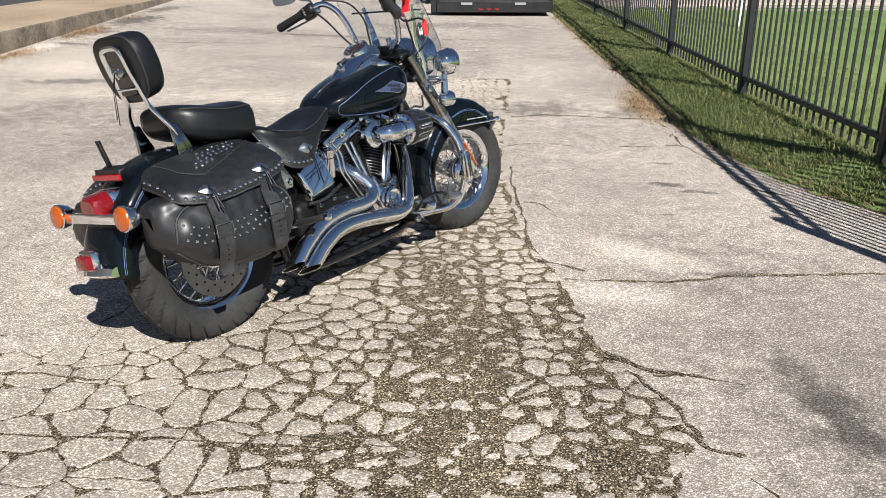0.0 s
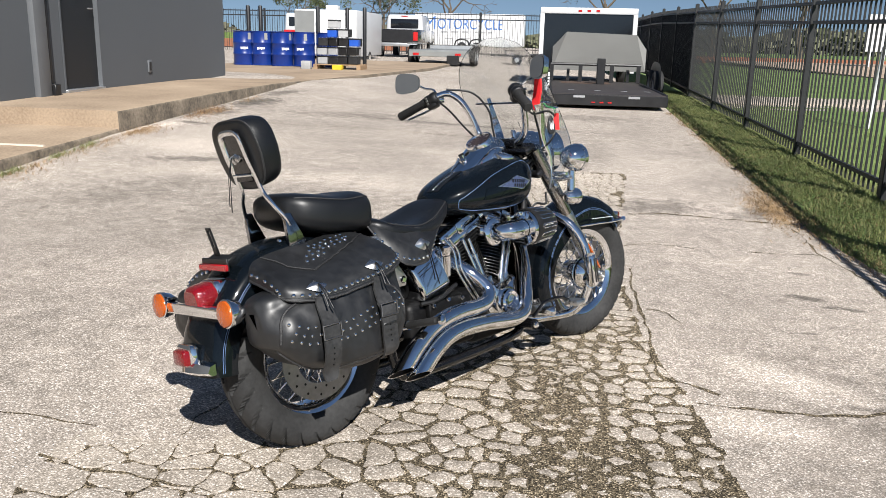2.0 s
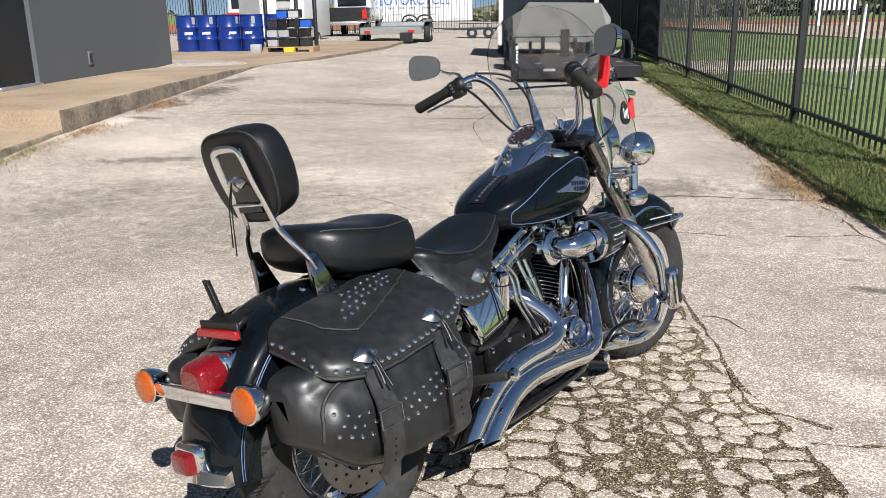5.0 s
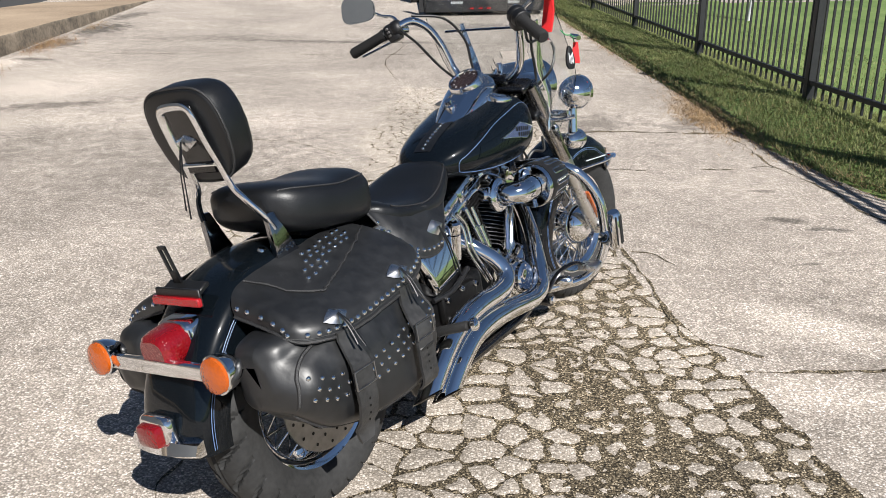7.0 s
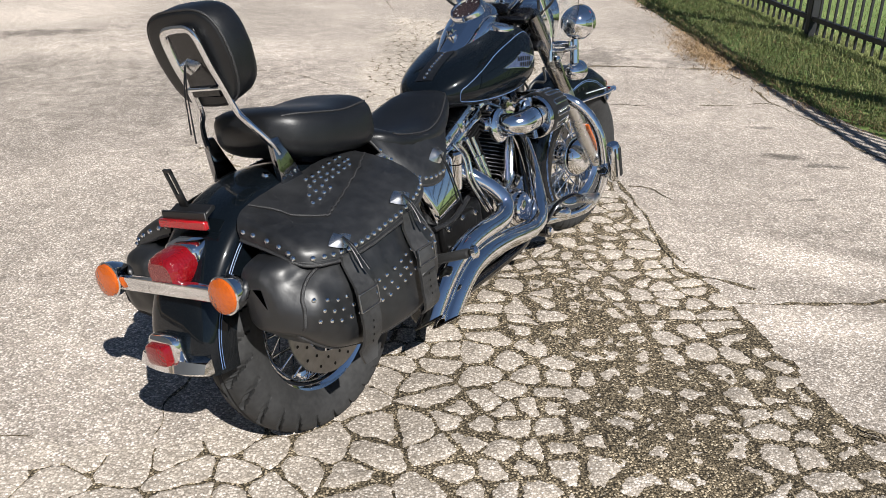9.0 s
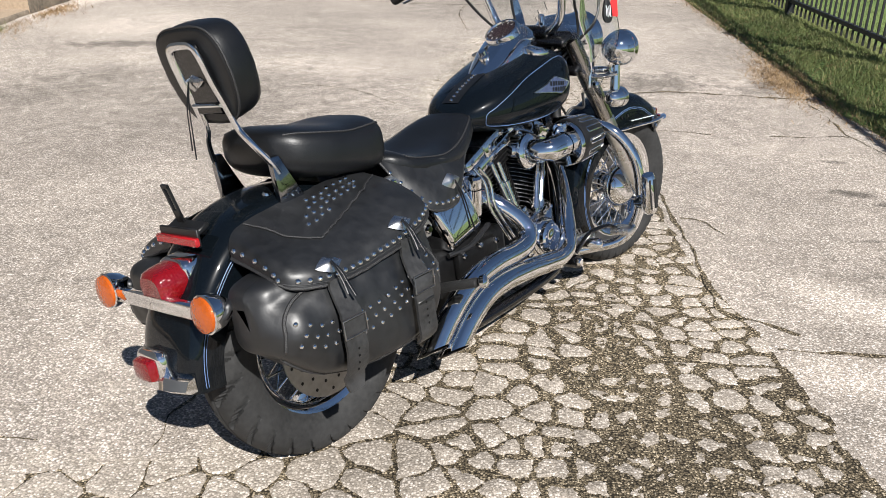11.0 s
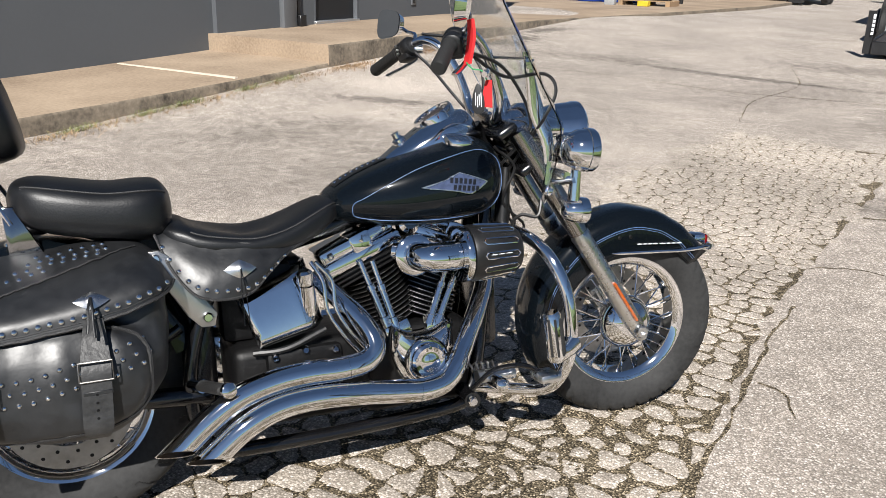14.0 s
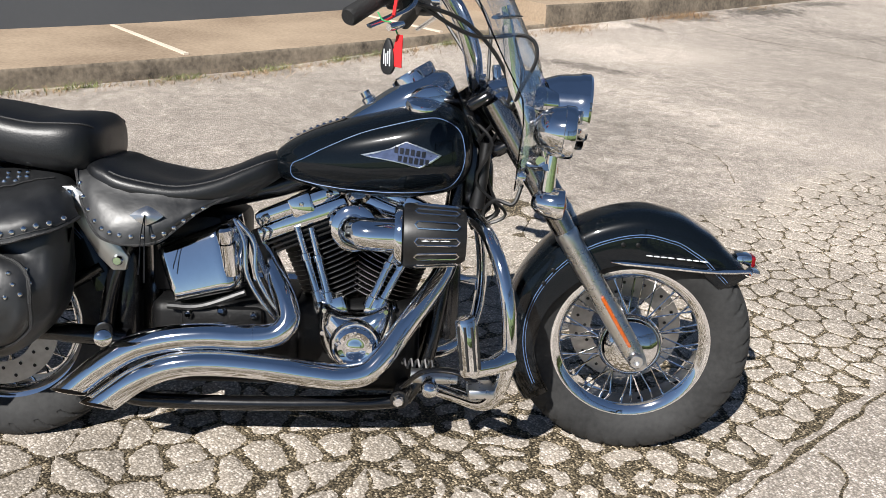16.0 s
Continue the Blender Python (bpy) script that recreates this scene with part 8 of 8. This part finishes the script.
FOB = BIKE @ Matrix.Translation(Vector((1.020, -0.405, 0.980))) @ Matrix.Rotation(radians(62), 4, "Z")
bm = bmesh.new()
loops = []
for x, f in ((-0.005, 0.82), (-0.0042, 1.0), (0.0042, 1.0), (0.005, 0.82)):
    loops.append([bm.verts.new((x, f * 0.0135 * math.sin(a) * (1 - 0.38 * math.cos(a)), -0.006 + 0.034 * f * math.cos(a))) for a in (2 * math.pi * k / 24 for k in range(24))])
for a, c in zip(loops, loops[1:]):
    for k in range(24):
        bm.faces.new((a[k], a[(k + 1) % 24], c[(k + 1) % 24], c[k]))
bm.faces.new(loops[0])
bm.faces.new(loops[-1])
fb = tagged(part("key_fob", bm, M_PLASTIC, m=FOB), "black key fob with white marks hanging beside the tag", "key fob")
for k in range(4):
    part("white_bar", boxed(-0.0062, -0.005, -0.0075 + 0.0042 * k, -0.0058 + 0.0042 * k, -0.024 + 0.004 * (k % 2), 0.008 - 0.004 * (k % 3)), M_LABEL, fb, m=FOB, smooth=False)


# ---- broken paving ----
def ribbon(name, pts, width, seed, label):
    """A ragged dirt-filled crack that wanders along the points."""
    rng = random.Random(seed)
    c = spline([(x, y, 0) for x, y in pts], 14)
    bm = bmesh.new()
    prev = None
    for i, p in enumerate(c):
        t = (c[min(i + 1, len(c) - 1)] - c[max(i - 1, 0)]).normalized()
        q = Vector((-t.y, t.x, 0))
        w = width * max(0.12, 0.6 + 0.9 * noise.noise((p.x * 9, p.y * 9, seed)) + rng.uniform(-0.2, 0.2))
        mid = p + q * 0.02 * noise.noise((p.x * 11, p.y * 11, seed + 3))
        a, b = mid + q * w, mid - q * w
        row = [bm.verts.new((v.x, v.y, ground_z(v.x, v.y) + 0.0022)) for v in (a, b)]
        if prev:
            bm.faces.new((prev[0], prev[1], row[1], row[0]))
        prev = row
    return part(name, bm, M_GRIT, ground, smooth=False)


CRACKS = [
    ([(0.52, 3.27), (0.75, 3.25), (1.0, 3.24), (1.26, 3.31), (1.6, 3.33), (1.95, 3.34)], 0.016),
    ([(1.70, 6.0), (1.70, 5.68), (1.80, 5.17), (1.78, 4.92), (1.84, 4.64), (1.99, 4.53)], 0.011),
    ([(1.23, 5.68), (1.46, 5.68), (1.63, 5.71), (1.70, 5.68)], 0.007),
    ([(1.70, 6.0), (1.72, 6.2), (1.70, 6.4)], 0.007),
    ([(0.55, 6.62), (0.9, 6.68), (1.3, 6.60), (1.86, 6.50)], 0.02),
    ([(0.70, 2.43), (0.85, 2.42), (0.98, 2.36)], 0.008),
    ([(0.70, 2.12), (0.74, 2.02), (0.79, 1.98), (0.84, 1.95)], 0.013),
    ([(0.56, 2.56), (0.63, 2.50), (0.72, 2.44), (0.80, 2.42)], 0.012),
    ([(0.83, 1.86), (0.90, 1.72), (0.93, 1.55)], 0.008),
    ([(-1.25, 2.64), (-1.22, 2.9), (-1.10, 3.1)], 0.007),
    ([(-2.3, 2.60), (-1.9, 2.66), (-1.55, 2.64)], 0.006),
    ([(-1.9, 2.2), (-1.6, 2.12), (-1.4, 2.05)], 0.006),
    ([(0.43, 5.15), (0.41, 4.5), (0.42, 4.05), (0.41, 3.64), (0.41, 3.52), (0.47, 3.47), (0.62, 3.36)], 0.011),
    ([(0.45, 4.4), (0.55, 4.34), (0.60, 4.2)], 0.006),
    ([(-1.55, 2.06), (-1.19, 2.02), (-0.78, 2.015), (-0.44, 1.99), (-0.09, 2.0)], 0.010),
    ([(-1.62, 2.42), (-1.45, 2.38), (-1.27, 2.37), (-1.02, 2.33)], 0.006),
    ([(0.58, 2.60), (0.68, 2.46), (0.78, 2.44), (0.88, 2.40)], 0.016),
    ([(0.62, 2.44), (0.70, 2.28), (0.74, 2.12), (0.74, 2.02)], 0.016),
    ([(0.35, 5.6), (0.6, 5.75), (0.9, 5.7)], 0.006),
    ([(-1.0, 6.2), (-1.3, 6.5), (-1.7, 6.6)], 0.005),
    ([(-0.6, 8.8), (-0.7, 9.8), (-0.5, 11.0), (-0.8, 12.4)], 0.007),
    ([(-3.9, 9.9), (-2.5, 10.3), (-1.0, 10.2), (0.5, 10.4), (1.7, 10.3)], 0.010),
]
for k, (pts, w) in enumerate(CRACKS):
    ribbon("crack", pts, w, 30 + k, "")


def open_up(x, y):
    """How wide the joints stand: narrow at the far left of the patch and up the road."""
    return min(1.0, max(0.15, (x + 1.0) / 0.6)) * min(1.0, max(0.3, (6.0 - y) / 1.2))


def cells():
    """Irregular blocks that fill the broken patch: outlines and centres."""
    rng = random.Random(12)
    seeds = []
    x0, x1, y0, y1 = -1.9, 1.1, 0.2, 8.8
    gx, gy = 0.090, 0.080
    nx, ny = int((x1 - x0) / gx), int((y1 - y0) / gy)
    for i in range(nx):
        for j in range(ny):
            u, v = x0 + gx * (i + 0.5), y0 + gy * (j + 0.5)
            slip = 0.5 * max(0.0, min(1.0, 0.5 + 2.0 * noise.noise((u * 1.3, v * 1.3, 5)))) * (j % 2)
            x = u + gx * (slip * (1.0 if u < 0.1 else 0.3) + rng.uniform(-0.24, 0.24)) + 0.05 * noise.noise((u * 3, v * 3, 21))
            y = v + gy * rng.uniform(-0.33, 0.33) + 0.05 * noise.noise((u * 3, v * 3, 27))
            if rng.random() < 0.16 + 0.44 * min(1.0, max(0.0, (-x - 0.25) / 0.5)):
                continue
            seeds.append((x, y))
    arr = np.array(seeds)
    out = []
    for x, y in seeds:
        if (in_cracks(x, y) < 0.45) if x > 0.2 else all(in_cracks(x + dx, y + dy) < 0.02 for dx, dy in ((0, 0), (0.08, 0), (-0.08, 0), (0, 0.08), (0, -0.08))):
            continue
        d = np.hypot(arr[:, 0] - x, arr[:, 1] - y)
        near = arr[(d > 1e-6) & (d < 0.42)]
        poly = [Vector((x + a, y + b)) for a, b in ((-0.16, -0.16), (0.16, -0.16), (0.16, 0.16), (-0.16, 0.16))]
        gap = (0.0024 + 0.0022 * rng.random()) * open_up(x, y) + 0.007 * max(0.0, dirt(x, y) - 0.14) * rng.uniform(0.5, 1.4)
        for sx, sy in near:
            mid = Vector(((x + sx) / 2, (y + sy) / 2))
            nrm = Vector((sx - x, sy - y)).normalized()
            lim = nrm.dot(mid) - gap * max(-0.6 if x < -0.45 else 0.1, 1.05 + 3.0 * noise.noise((mid.x * 33, mid.y * 33, 7)))
            new_poly = []
            for k in range(len(poly)):
                p, q = poly[k], poly[(k + 1) % len(poly)]
                dp, dq = nrm.dot(p) - lim, nrm.dot(q) - lim
                if dp <= 0:
                    new_poly.append(p)
                if dp * dq < 0:
                    new_poly.append(p + (q - p) * (dp / (dp - dq)))
            poly = new_poly
            if len(poly) < 3:
                break
        if len(poly) >= 3:
            out.append((x, y, poly, rng.random()))
    return out


def block_rings(x, y, poly, chance):
    """Outline with rough, worn edges, as three rings: foot, shoulder and top."""
    for _ in range(1):
        cut = []
        for k in range(len(poly)):
            p, q = poly[k], poly[(k + 1) % len(poly)]
            cut += [p.lerp(q, 0.22), p.lerp(q, 0.78)]
        poly = cut
    pts = []
    for k in range(len(poly)):
        p, q = poly[k], poly[(k + 1) % len(poly)]
        n = max(1, round((q - p).length / 0.0065))
        for j in range(n):
            pts.append(p + (q - p) * (j / n))
    c = Vector((x, y))
    rough = (0.0042 + 0.0042 * dirt(x, y)) * (0.55 + 0.45 * open_up(x, y))
    rings = ([], [], [])
    lift = 0.0014 * (chance - 0.3) * (0.3 + 0.7 * open_up(x, y))
    for p in pts:
        away = p - c
        d = away.length
        if d < 1e-5:
            continue
        away = away / d
        bend = Vector((noise.noise((p.x * 17, p.y * 17, 31)), noise.noise((p.x * 17, p.y * 17, 37)))) * 0.010
        j = rough * (noise.noise((p.x * 34, p.y * 34, 0)) + 1.3 * noise.noise((p.x * 85, p.y * 85, 4)))
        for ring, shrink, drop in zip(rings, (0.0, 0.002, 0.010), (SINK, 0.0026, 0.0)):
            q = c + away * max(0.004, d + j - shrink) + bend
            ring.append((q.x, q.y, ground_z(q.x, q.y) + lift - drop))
    return rings


every = cells()
every.sort(key=lambda k: (k[0] - 0.15) ** 2 * 1.2 + (k[1] - 2.75) ** 2)
joined_v, joined_f, made = [], [], 0
for x, y, poly, chance in every:
    area = abs(sum(a.x * b.y - b.x * a.y for a, b in zip(poly, poly[1:] + poly[:1]))) / 2
    if area < 0.0012:
        continue
    rings = block_rings(x, y, poly, chance)
    n = len(rings[0])
    if n < 3:
        continue
    verts = [v for r in rings for v in r]
    faces = [(a * n + k, a * n + (k + 1) % n, (a + 1) * n + (k + 1) % n, (a + 1) * n + k) for a in (0, 1) for k in range(n)]
    faces.append(tuple(range(2 * n, 3 * n)))
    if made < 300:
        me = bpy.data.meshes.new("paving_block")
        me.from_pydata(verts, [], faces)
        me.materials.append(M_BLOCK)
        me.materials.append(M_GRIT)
        # side and shoulder faces take the darker M_GRIT, tops stay M_BLOCK
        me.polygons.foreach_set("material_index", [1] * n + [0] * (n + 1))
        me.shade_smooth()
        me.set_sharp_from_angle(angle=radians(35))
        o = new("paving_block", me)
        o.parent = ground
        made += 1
    else:
        k0 = len(joined_v)
        joined_v += verts
        joined_f += [tuple(k0 + i for i in f) for f in faces]
me = bpy.data.meshes.new("paving_blocks_far")
me.from_pydata(joined_v, [], joined_f)
me.materials.append(M_BLOCK)
rest = new("paving_rubble", me)
rest.parent = ground
rest["kind"] = "stuff"

# loose grit and a few leaves on the paving
rng = random.Random(21)
gv, gf = [], []
for _ in range(26000):
    x, y = rng.uniform(-1.7, 0.95), rng.uniform(0.8, 6.0)
    if in_cracks(x, y) < 0.9 or rng.random() > 0.05 + dirt(x, y):
        continue
    r = rng.uniform(0.0016, 0.0042)
    z = grit_z(x, y) - 0.0008
    k = len(gv)
    a = rng.uniform(0, 6.28)
    for dx, dy, dz in ((1, 0, 0), (-0.5, 0.87, 0), (-0.5, -0.87, 0), (0, 0, 1.2)):
        gv.append((x + r * (dx * math.cos(a) - dy * math.sin(a)), y + r * (dx * math.sin(a) + dy * math.cos(a)), z + r * dz))
    gf += [(k, k + 1, k + 3), (k + 1, k + 2, k + 3), (k + 2, k, k + 3)]
me = bpy.data.meshes.new("loose_gravel")
me.from_pydata(gv, [], gf)
me.materials.append(surf("loose_pebbles", (0.33, 0.29, 0.22), 0.85, var=0.3, scale=60, island=0.55))
tagged(new("loose_gravel", me), "loose pebbles washed into the cracks", "gravel", kind="stuff")
